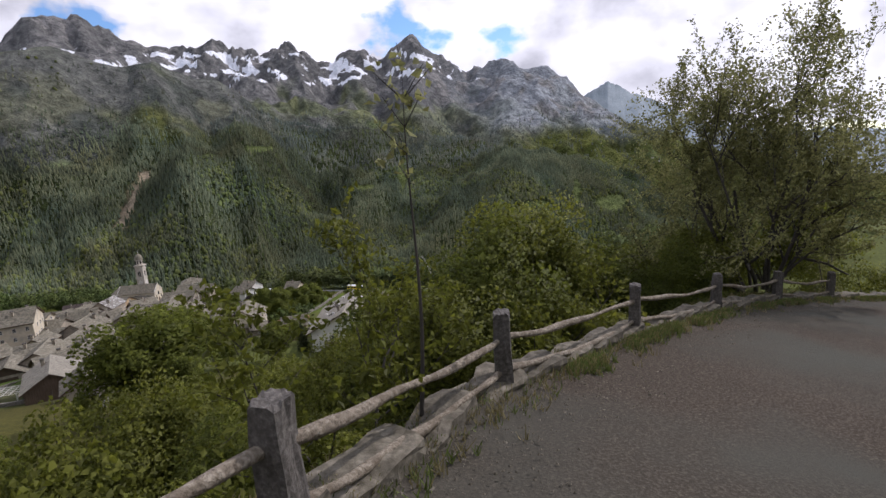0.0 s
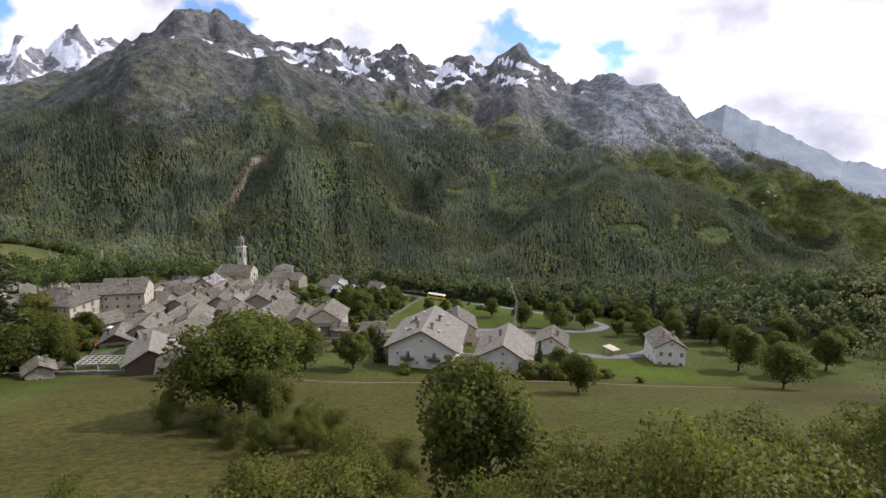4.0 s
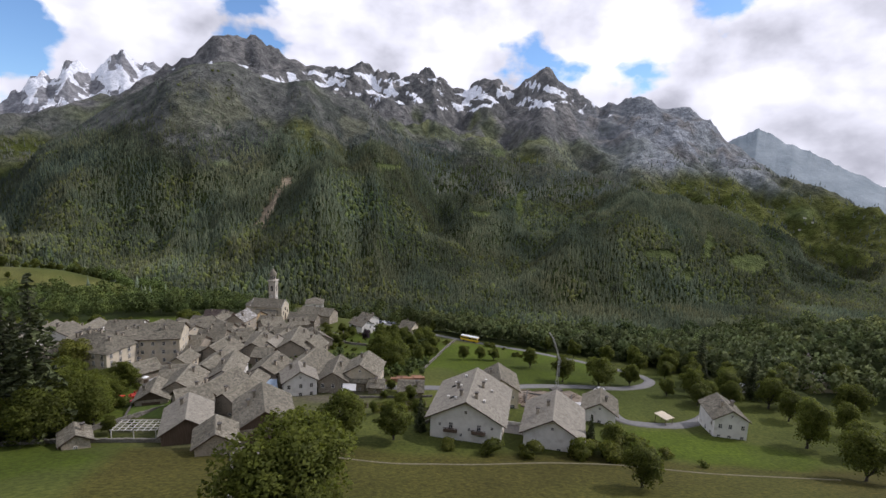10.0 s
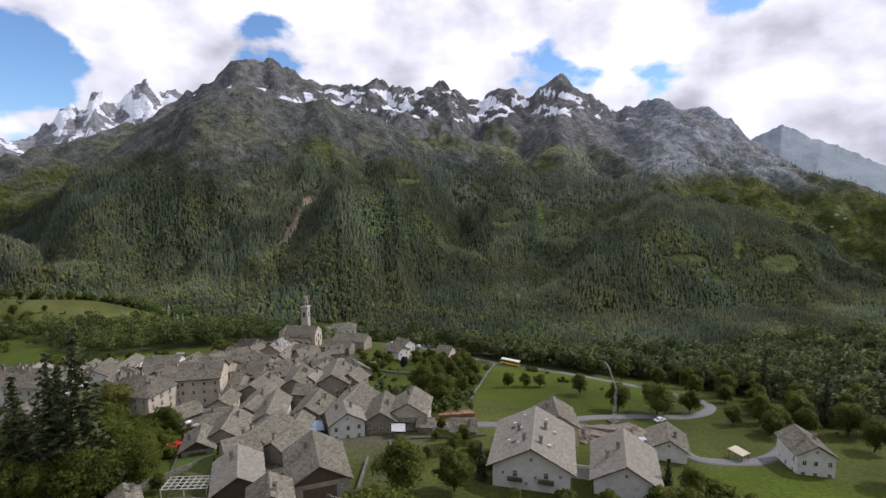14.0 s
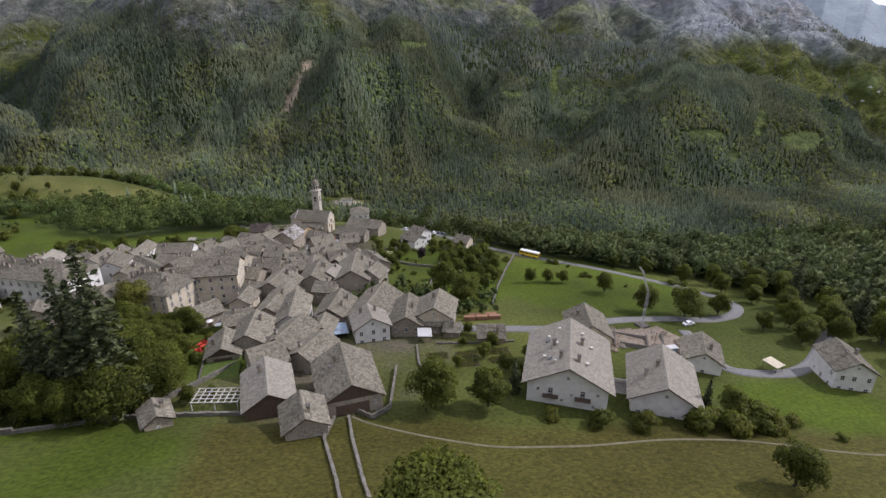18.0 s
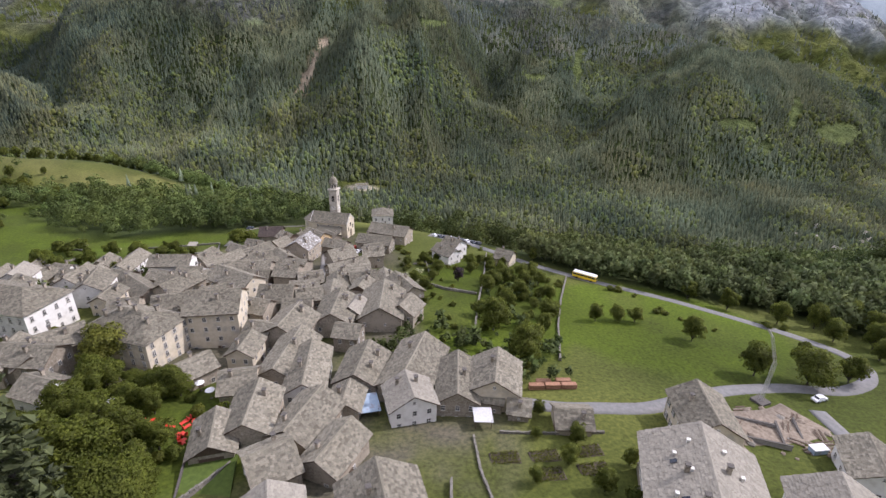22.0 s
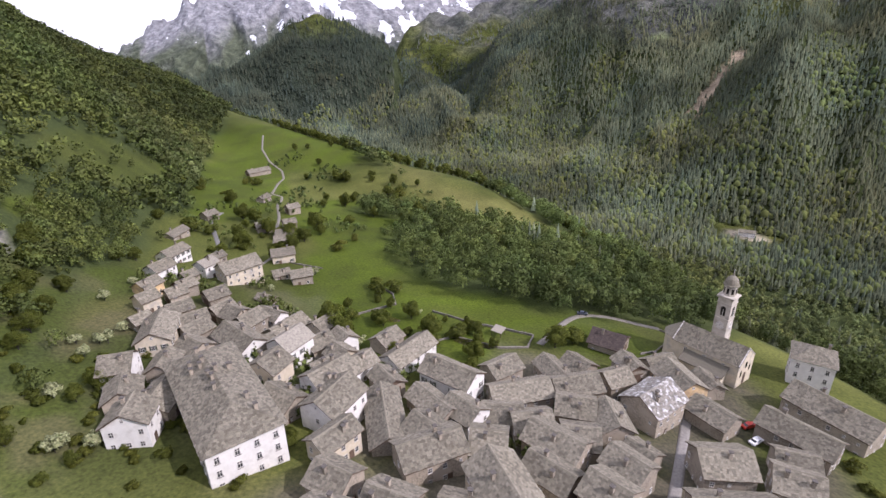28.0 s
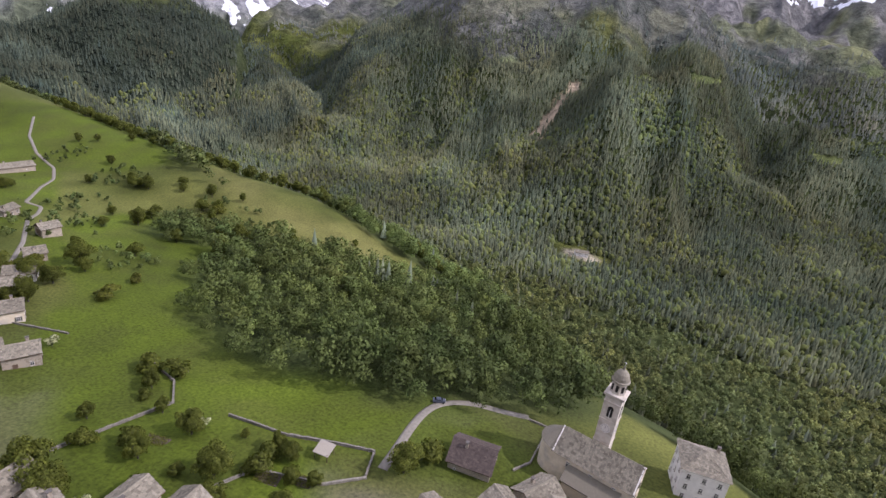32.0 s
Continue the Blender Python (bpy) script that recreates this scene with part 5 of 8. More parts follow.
def gable_house(x, y, rot, L, W, h, look_="stone", rise=None, roof=None, over=0.65, seed=None, deep=2.6, win=None, z=None, label=None, chim=None, name="house"):
    """A house with its ridge along its own x: wall, two roof slopes of slates, ridge, chimneys, windows and doors."""
    seed = int(abs(x * 31 + y * 17)) if seed is None else seed
    g = np.random.default_rng(seed)
    rise = W * 0.3 if rise is None else rise
    c, s = math.cos(radians(rot)), math.sin(radians(rot))
    if z is None:
        z = min(gz(x + c * a - s * b, y + s * a + c * b) for a in (-L / 2, 0, L / 2) for b in (-W / 2, W / 2)) * 0.5 + gz(x, y) * 0.5
    ob = thing(name, pose(x, y, z, 0, 0, rot), label or LOOKS[look_], "house", "village houses")
    l2, w2 = L / 2, W / 2
    bm = bmesh.new()
    gh = h + rise - 0.12
    v = [bm.verts.new(p) for p in ((-l2, -w2, -deep), (l2, -w2, -deep), (l2, w2, -deep), (-l2, w2, -deep), (-l2, -w2, h), (l2, -w2, h), (l2, w2, h), (-l2, w2, h))]
    for f in ((0, 1, 5, 4), (1, 2, 6, 5), (2, 3, 7, 6), (3, 0, 4, 7)):
        bm.faces.new([v[i] for i in f])
    if look_ not in ("wood", "barn"):
        a, b = bm.verts.new((l2, 0, gh)), bm.verts.new((-l2, 0, gh))
        bm.faces.new((v[5], v[6], a))
        bm.faces.new((v[7], v[4], b))
    part("wall", bm, WALLS[look_], ob)
    if look_ in ("wood", "barn"):
        # boarded gables set a little back
        for sx in (-1, 1):
            bm = bmesh.new()
            q = [bm.verts.new((sx * (l2 - 0.06), yy, zz)) for yy, zz in ((-w2, h), (w2, h), (0, gh))]
            q2 = [bm.verts.new((sx * (l2 - 0.26), yy, zz)) for yy, zz in ((-w2, h), (w2, h), (0, gh))]
            bm.faces.new(q)
            bm.faces.new(q2[::-1])
            part("boarded_gable", bm, M_wood, ob, "dark weathered timber boarding")
            bm = boxes([(sx * (l2 + 0.03), 0, h * 0.52, 0.1, W * 0.55, h * 0.6)])
            part("barn_door", bm, M_wood, ob, "dark timber barn front")
    sl = math.hypot(w2, rise)
    ang = math.degrees(math.atan2(rise, w2))
    n_len = sl + over / math.cos(radians(ang))
    for side in (-1, 1):
        co, f = slates(-l2 - over * 0.8, l2 + over * 0.8, n_len, 0.48, g)
        ca, sa = math.cos(radians(ang)), math.sin(radians(ang))
        sag = -0.10 * np.cos(co[:, 0] / (L + 1) * np.pi) * 0.8
        p = np.stack([co[:, 0] * 1.0, side * (co[:, 1] * ca + co[:, 2] * sa), h + rise - co[:, 1] * sa + co[:, 2] * ca + sag + 0.1], 1)
        put("roof_slope", mesh_np("roof_slope", p, f, roof or M_roof), ob)
        # boards under the slates
        e = n_len
        bm = bmesh.new()
        q = []
        for uu in (-l2 - over * 0.7, l2 + over * 0.7):
            for vv, dz in ((0, 0), (e, 0), (e, -0.2), (0, -0.2)):
                q.append(bm.verts.new((uu, side * vv * ca, h + rise - vv * sa + dz)))
        for ff in ((0, 1, 2, 3), (7, 6, 5, 4), (0, 4, 5, 1), (1, 5, 6, 2), (2, 6, 7, 3)):
            bm.faces.new([q[i] for i in ff])
        part("roof_deck", bm, M_wood, ob)
    # ridge course
    k = max(3, int(L / 0.9))
    u = np.linspace(-(L + over) / 2, (L + over) / 2, k + 1)
    zz = h + rise + 0.2 - 0.08 * np.cos(u / (L + over) * np.pi) + g.normal(0, 0.02, k + 1)
    wd = 0.26 * g.uniform(0.85, 1.15, k + 1)
    co = np.stack([np.stack([u, -wd, zz - 0.12], 1), np.stack([u, 0 * u, zz], 1), np.stack([u, wd, zz - 0.12], 1)], 1)
    ii = np.arange((k + 1) * 3).reshape(k + 1, 3)
    put("ridge_course", mesh_np("ridge_course", co.reshape(-1, 3), np.stack([ii[:-1, :-1], ii[1:, :-1], ii[1:, 1:], ii[:-1, 1:]], -1).reshape(-1, 4), roof or M_roof), ob)
    for i in range(chim if chim is not None else (1 if h < 5.5 else int(g.integers(1, 3)))):
        u, side = g.uniform(-0.32, 0.32) * L, (-1, 1)[int(g.integers(0, 2))]
        d = g.uniform(0.1, 0.32) * W
        stack(ob, pose(u, side * d, h + rise * (1 - d / w2) + 0.35, 0, 0, 0))
    # windows, storey by storey
    plain = look_ in ("wood", "barn", "darkwood")
    st = max(1, int((h - 0.4) / 2.7)) if win is None else win
    kind = look_ != "stone" and g.random() < 0.3
    for face, (length, off, rr) in enumerate(((L, w2, 0), (L, w2, 180), (W, l2, 90), (W, l2, -90))):
        n = max(1, int(length / 3.0))
        for sto in range(st):
            for i in range(n):
                if g.random() < (0.8 if plain else 0.38 if look_ == "stone" else 0.12):
                    continue
                u = (i + 0.5) / n * length - length / 2 + g.uniform(-0.2, 0.2)
                zz = 1.5 + sto * (h - 0.5) / st
                if zz + 0.9 > h:
                    zz = h - 1.0
                m = pose(0, 0, 0, 0, 0, rr) @ pose(u, off + 0.01, zz)
                put("window", WIN["small"] if plain or g.random() < (0.35 if look_ == "stone" else 0.06) else WIN[kind], ob, m)
        if face in (1, 3) and not plain:
            put("door", DOOR, ob, pose(0, 0, 0, 0, 0, rr) @ pose(g.uniform(-0.3, 0.3) * length, off + 0.01, 0.05))
    if not plain and rise > 2.2 and look_ != "stone":
        for rr in (90, -90):
            put("window", WIN["small"], ob, pose(0, 0, 0, 0, 0, rr) @ pose(0, l2 + 0.01, h + rise * 0.35))
    return ob


def hip_house(x, y, rot, L, W, h, mat, label, rise=4.0, over=0.8, storeys=3, chim=6, win="tall", seed=5, deep=3.0, roof=None, name="palace", z=None):
    g = np.random.default_rng(seed)
    z = gz(x, y) if z is None else z
    ob = thing(name, pose(x, y, z, 0, 0, rot), label, "house", "village palaces")
    part("wall", boxes([(0, 0, (h - deep) / 2, L, W, h + deep)]), mat, ob)
    part("cornice", boxes([(0, 0, h - 0.12, L + 0.35, W + 0.35, 0.28)]), M_frame, ob)
    hw, hl = W / 2 + over, L / 2 + over
    ang = math.atan2(rise, hw)
    n_len = math.hypot(rise, hw)
    ca, sa = math.cos(ang), math.sin(ang)
    for rr, half, in ((0, hl), (180, hl), (90, hw), (-90, hw)):
        end = rr in (90, -90)
        fn = (lambda v, half=half, end=end: (-(half - hw) - v * ca if not end else -v * ca, (half - hw) + v * ca if not end else v * ca))
        co, f = slates(-half, half, n_len, 0.48, g, trim=fn)
        base = 0 if not end else (hl - hw)
        p = np.stack([co[:, 0], -(base + co[:, 1] * ca + co[:, 2] * sa), h + rise - co[:, 1] * sa + co[:, 2] * ca + 0.05], 1)
        put("roof_slope", mesh_np("roof_slope", p, f, roof or M_roof), ob, pose(0, 0, 0, 0, 0, rr))
    bm = bmesh.new()
    q = [bm.verts.new(p) for p in ((-hl, -hw, h), (hl, -hw, h), (hl, hw, h), (-hl, hw, h), (-(hl - hw), 0, h + rise), (hl - hw, 0, h + rise))]
    for f in ((0, 1, 5, 4), (1, 2, 5), (2, 3, 4, 5), (3, 0, 4), (3, 2, 1, 0)):
        bm.faces.new([q[i] for i in f])
    part("roof_deck", bm, M_wood, ob)
    for i in range(chim):
        u, v = g.uniform(-0.4, 0.4) * L, g.uniform(-0.32, 0.32) * W
        stack(ob, pose(u, v, h + rise * (1 - max(abs(v) / hw, (abs(u) - (hl - hw)) / hw, 0)) + 0.45))
    for length, off, rr in ((L, W / 2, 0), (L, W / 2, 180), (W, L / 2, 90), (W, L / 2, -90)):
        n = max(2, int(length / 3.3))
        for sto in range(storeys):
            for i in range(n):
                sash(ob, pose(0, 0, 0, 0, 0, rr) @ pose((i + 0.5) / n * length - length / 2, off + 0.01, 1.9 + sto * (h - 0.6) / storeys))
        if rr == 180:
            put("door", DOOR, ob, pose(0, 0, 0, 0, 0, rr) @ pose(0.4, off + 0.01, 0.05))
    return ob

# ---------------------------------------------------------------- the village, house by house
gable_house(-377.6, 289.2, 106, 8.3, 7, 4, "stone")
gable_house(-350.2, 259.3, 126, 14.0, 7, 3.5, "stone")
gable_house(-312.6, 244.8, 117, 12.9, 8, 6, "white")
gable_house(-286.9, 230.7, 113, 9.7, 8, 6, "white")
gable_house(-267.0, 220.1, 112, 7.8, 7, 5, "ochre")
gable_house(-251.3, 214.8, 101, 6.3, 7, 5.5, "cream")
gable_house(-235.8, 208.0, 101, 5.4, 6, 4, "stone")
gable_house(-286.3, 249.0, 109, 7.5, 7, 7, "white", roof=M_roof_pale)
gable_house(-278.8, 238.6, 101, 6.0, 6, 4, "wood")
gable_house(-263.2, 231.6, 99, 6.4, 7, 5, "wood")
gable_house(-254.8, 225.3, 90, 6.3, 7, 5, "wood")
gable_house(-248.7, 236.8, 90, 7.6, 8, 5, "wood")
gable_house(-274.0, 258.0, 89, 16.3, 11, 9, "cream")
gable_house(-307.0, 261.7, 100, 7.4, 6, 4, "stone")
gable_house(-340.9, 305.1, 73, 8.4, 8, 4, "wood")
gable_house(-337.8, 320.4, 74, 7.3, 7, 4, "stone")
gable_house(-321.4, 307.9, 55, 9.6, 7, 4, "white")
gable_house(-312.2, 300.4, 65, 7.7, 7, 4.5, "wood")
gable_house(-291.8, 289.1, 65, 11.0, 8, 5, "cream")
gable_house(-364.6, 338.9, 87, 8.1, 7, 5, "wood")
gable_house(-403.2, 338.9, 119, 10.2, 6, 4, "stone")
gable_house(-499.1, 385.7, 91, 20.9, 8, 4, "wood")
gable_house(-270.3, 275.5, 72, 7.2, 6, 3, "cream")
gable_house(-258.8, 279.3, 65, 8.9, 7, 5, "stone")
gable_house(-243.2, 253.6, 18, 7.1, 4, 2.5, "wood")
gable_house(-300.2, 410.0, 72, 6.8, 4, 3, "white")
gable_house(-232.5, 232.0, 102, 7.7, 7, 5, "wood")
gable_house(-239.2, 220.8, 85, 7.6, 7, 5, "stone")
gable_house(-228.1, 220.7, 82, 8.8, 7, 5, "stone")
gable_house(-218.9, 218.0, 102, 7.8, 8, 5, "stone")
gable_house(-203.4, 225.0, 3, 16.2, 9, 6, "white")
gable_house(-220.3, 208.5, 150, 15.3, 9, 7, "cream")
gable_house(-205.2, 194.3, 59, 7.1, 9, 6, "white")
gable_house(-190.3, 197.4, 74, 3.6, 4, 3, "stone")
gable_house(-181.7, 222.8, 110, 7.7, 9, 7, "cream")
gable_house(-189.9, 233.8, 103, 9.7, 9, 8, "white", roof=M_roof_pale)
gable_house(-156.3, 225.5, 105, 12.3, 10, 8, "white")
gable_house(-113.1, 222.1, 29, 7.3, 8, 7, "ochre")
gable_house(-108.5, 230.1, 153, 16.9, 10, 10, "cream")
gable_house(-112.4, 254.8, 2, 13.0, 9, 7, "stone")
gable_house(-131.9, 286.6, 154, 11.0, 7, 5, "stone")
gable_house(-127.8, 294.3, 169, 8.2, 8, 5, "stone")
gable_house(-122.7, 282.6, 54, 13.1, 9, 6, "stone")
gable_house(-96.2, 246.9, 176, 8.4, 9, 8, "stone")
gable_house(-97.4, 259.5, 171, 9.0, 8, 7, "stone")
gable_house(-87.2, 244.8, 21, 8.5, 9, 6, "stone")
gable_house(-85.8, 233.5, 11, 9.5, 8, 6, "stone")
gable_house(-90.6, 220.1, 2, 10.3, 11, 8, "stone")
gable_house(-81.1, 223.0, 19, 7.9, 8, 7, "stone")
gable_house(-81.8, 213.0, 8, 8.2, 8, 7, "stone")
gable_house(-100.9, 200.4, 10, 14.2, 13, 13, "tower")
gable_house(-105.6, 208.0, 16, 14.0, 8, 10, "stone")
gable_house(-93.3, 209.2, 169, 8.7, 8, 8, "stone")
gable_house(-136.8, 183.1, 45, 15.0, 10, 7, "stone")
gable_house(-135.5, 175.7, 178, 13.1, 9, 7, "stone")
gable_house(-144.1, 170.7, 117, 7.1, 9, 6, "stone")
gable_house(-83.3, 277.2, 38, 11.0, 10, 7, "stone")
gable_house(-77.5, 264.5, 37, 16.5, 8, 6, "stone")
gable_house(-73.9, 252.8, 22, 15.3, 8, 6, "stone")
gable_house(-75.7, 239.8, 104, 9.0, 7, 6, "stone")
gable_house(-67.3, 244.4, 21, 9.5, 8, 7, "stone")
gable_house(-74.6, 227.4, 98, 12.0, 8, 6, "stone")
gable_house(-69.0, 210.7, 91, 15.7, 11, 7, "stone")
gable_house(-64.1, 213.4, 78, 7.8, 6, 7, "stone", roof=M_roof_pale)
gable_house(-55.7, 216.7, 93, 18.4, 13, 7, "stone")
gable_house(-56.3, 235.4, 174, 8.1, 8, 6, "stone")
gable_house(-51.1, 238.6, 124, 13.8, 9, 6, "stone")
gable_house(-48.2, 216.1, 70, 8.0, 9, 6, "stone")
gable_house(-79.7, 198.9, 81, 13.0, 12, 7, "stone")
gable_house(-86.9, 195.8, 167, 7.1, 9, 6, "stone")
gable_house(-103.3, 289.3, 78, 12.7, 11, 8, "stone", roof=M_roof_mottled)
gable_house(-90.4, 298.8, 164, 10.8, 8, 5, "stone")
gable_house(-102.2, 306.3, 145, 12.2, 10, 7, "ochre")
gable_house(-129.5, 319.5, 8, 11, 10, 4, "wood", roof=M_roof_brown, label="dark brown boarded chalet beside the gravel track")
gable_house(-67.0, 323.2, 162, 20.8, 11, 7, "stone")
gable_house(-72.2, 305.1, 169, 16.7, 9, 6, "stone")
gable_house(-69.8, 281.8, 16, 8.7, 9, 7, "stone")
gable_house(-36.7, 290.7, 137, 10.8, 8, 6, "white")
gable_house(-33.3, 297.1, 140, 8.6, 9, 8, "white")
gable_house(-9.5, 288.4, 154, 7.5, 9, 5, "cream")
gable_house(-42.6, 131.2, 109, 16.6, 13, 6, "barn")
gable_house(-59.4, 128.0, 111, 13.9, 10, 5, "darkwood", roof=M_roof_pale)
gable_house(-65.4, 143.8, 36, 8.0, 10, 5, "stone")
gable_house(-48.3, 116.6, 111, 8.4, 8, 4.5, "stone")
gable_house(-79.2, 118.7, 126, 6.1, 5, 3, "stone")
gable_house(-79.2, 151.3, 107, 10.3, 8, 4, "wood")
gable_house(-73.9, 157.7, 97, 13.3, 9, 6, "stone")
gable_house(-74.7, 182.7, 86, 18.5, 10, 6, "stone")
gable_house(-67.8, 175.9, 98, 17.5, 9, 6, "white")
gable_house(-55.0, 178.0, 85, 13.6, 10, 6, "stone")
gable_house(-63.0, 157.2, 74, 13.8, 10, 5, "stone")
gable_house(-56.5, 166.3, 88, 7.5, 7, 4, "stone")
gable_house(-54.7, 148.2, 69, 11.3, 8, 5, "stone")
gable_house(-42.3, 178.3, 77, 18.6, 12, 7, "stone")
gable_house(-42.2, 166.1, 108, 8.7, 10, 6, "white", roof=M_roof_pale)
gable_house(-31.6, 173.2, 90, 15.4, 9, 6, "stone")
gable_house(-22.6, 174.0, 83, 12.5, 11, 7, "cream")
gable_house(-24.0, 169.7, 168, 6.0, 5, 4, "stone")
gable_house(-17.7, 166.6, 172, 4.5, 5, 3, "stone")
gable_house(21.2, 163.0, 85, 13.1, 11, 7, "cream")
gable_house(86, 148.5, 78, 11.7, 9, 7, "white")
gable_house(173.3, 223.6, 76, 16.3, 9, 6, "white")
gable_house(158.0, 201.9, 83, 19.9, 11, 5, "cream")
gable_house(-6.7, 163.2, 179, 7.4, 7, 3, "stone")
gable_house(-180.4, 189.6, 143, 7.6, 9, 7, "white")
gable_house(-186.3, 197.1, 136, 11.1, 8, 5, "stone")
gable_house(-135.2, 175.6, 129, 7.2, 8, 6, "stone")
gable_house(-123.5, 214.7, 19, 9.3, 9, 6, "stone")
gable_house(-146.3, 181.6, 100, 7.8, 8, 5, "stone")
gable_house(-124.4, 164.7, 166, 8.1, 8, 5, "white")
gable_house(-96.1, 176.8, 51, 7.3, 8, 5, "stone")
gable_house(-82.6, 170.9, 13, 7.6, 9, 5, "stone")

gable_house(-165.8, 231.0, 91, 11.9, 10, 8, "white")
gable_house(-146.0, 232.5, 145, 19.8, 8, 5, "stone")
gable_house(-142.8, 245.7, 173, 13.5, 7, 5, "stone")
gable_house(-147.6, 258.1, 7, 15.6, 9, 8, "white")
gable_house(-135.1, 249.1, 178, 9.4, 8, 6, "white")
gable_house(-135.4, 235.8, 176, 7.7, 8, 6, "stone")
gable_house(-129.6, 230.8, 67, 13.9, 9, 7, "stone")
gable_house(-122.5, 242.6, 33, 7.6, 9, 7, "stone")
gable_house(-178.0, 260.7, 95, 8.4, 7, 5, "stone")
gable_house(-166.5, 259.5, 94, 16.7, 8, 6, "white")
gable_house(-143.6, 276.1, 76, 10.2, 8, 5, "stone")
gable_house(-132.0, 268.5, 55, 16.4, 9, 6, "stone")
gable_house(-129.2, 256.9, 39, 9.5, 8, 5, "stone")
gable_house(-206.0, 241.7, 102, 12.8, 8, 5, "stone")
gable_house(-189.1, 242.5, 85, 7.4, 8, 5, "stone")
gable_house(-198.2, 228.9, 83, 6.3, 7, 5, "stone")
gable_house(-121.7, 258.6, 50, 9.4, 8, 6, "stone")
gable_house(-116.3, 294.3, 62, 7.8, 8, 6, "stone")
gable_house(-117.5, 273.3, 28, 9.5, 9, 6, "stone")
gable_house(-110.3, 262.1, 32, 8.4, 9, 6, "stone")
gable_house(-108.2, 274.7, 135, 10.4, 8, 6, "stone")

# small houses wedged between the others
gable_house(-193.5, 212.1, 165, 6.8, 8.1, 4.2, "white")
gable_house(-216.4, 234.3, 104, 8.4, 8.1, 6.0, "stone")
gable_house(-158.5, 243.8, 170, 8.8, 6.2, 5.2, "wood")
gable_house(-111.2, 316.0, 62, 9.4, 7.2, 4.5, "stone")
gable_house(-198.6, 250.6, 100, 7.8, 7.4, 6.2, "cream")
gable_house(-71.2, 291.9, 23, 8.4, 8.0, 5.5, "stone")
gable_house(-175.5, 235.4, 85, 7.4, 6.3, 4.7, "white")
gable_house(-115.9, 304.0, 147, 8.3, 6.9, 6.5, "wood")
gable_house(-136.0, 211.2, 14, 8.2, 7.9, 5.7, "stone")
gable_house(-170.7, 244.6, 88, 6.8, 7.4, 5.0, "white")
gable_house(-208.3, 213.6, 11, 8.5, 7.3, 4.2, "stone")
gable_house(-62.5, 197.6, 173, 6.9, 7.0, 6.0, "stone")
gable_house(-187.0, 250.4, 172, 7.1, 6.6, 5.2, "white")
gable_house(-202.2, 203.6, 141, 8.8, 6.6, 4.5, "stone")
gable_house(-87.2, 185.8, 89, 8.5, 6.7, 6.2, "cream")
gable_house(-129.7, 204.1, 27, 7.3, 8.1, 5.5, "stone")
gable_house(-167.7, 218.3, 9, 10.0, 7.4, 4.7, "stone")
gable_house(-107.7, 244.6, 179, 10.4, 7.5, 6.5, "wood")
gable_house(-119.3, 203.5, 26, 7.2, 8.2, 5.7, "stone")
gable_house(-178.4, 243.3, 0, 6.9, 6.9, 5.0, "cream")
gable_house(-194.7, 191.7, 158, 8.4, 7.6, 4.2, "stone")
gable_house(-216.4, 242.3, 12, 9.1, 6.1, 6.0, "white")
gable_house(-59.7, 250.8, 105, 8.9, 6.1, 5.2, "wood")
gable_house(-96.8, 316.2, 140, 8.6, 6.1, 4.5, "stone")
gable_house(-146.1, 218.1, 93, 9.7, 6.6, 6.2, "cream")
gable_house(-224.9, 233.7, 13, 7.1, 8.1, 5.5, "stone")
gable_house(-97.9, 268.1, 168, 6.6, 7.3, 4.7, "stone")
gable_house(-65.4, 234.5, 82, 8.5, 7.5, 6.5, "wood")

# ---------------------------------------------------------------- palaces, church and chalets
hip_house(-171, 205.5, -10, 38, 15.5, 10.5, M_white, "long white palace with many windows and slate roof", 4.2, 0.7, 3, 14, "tall", 9, z=gz(-171, 205) - 0.5)
hip_house(-118, 189.5, -14, 21, 15, 10.5, M_cream, "cream palace hotel with rows of windows", 4.4, 0.6, 4, 7, "tall", 10, z=gz(-118, 189) - 1.0)
hip_house(-75.5, 352, 8, 11.5, 11.5, 10.5, M_white, "square pale parish hall with hipped roof", 3.2, 0.5, 3, 1, False, 12, name="parish_hall")


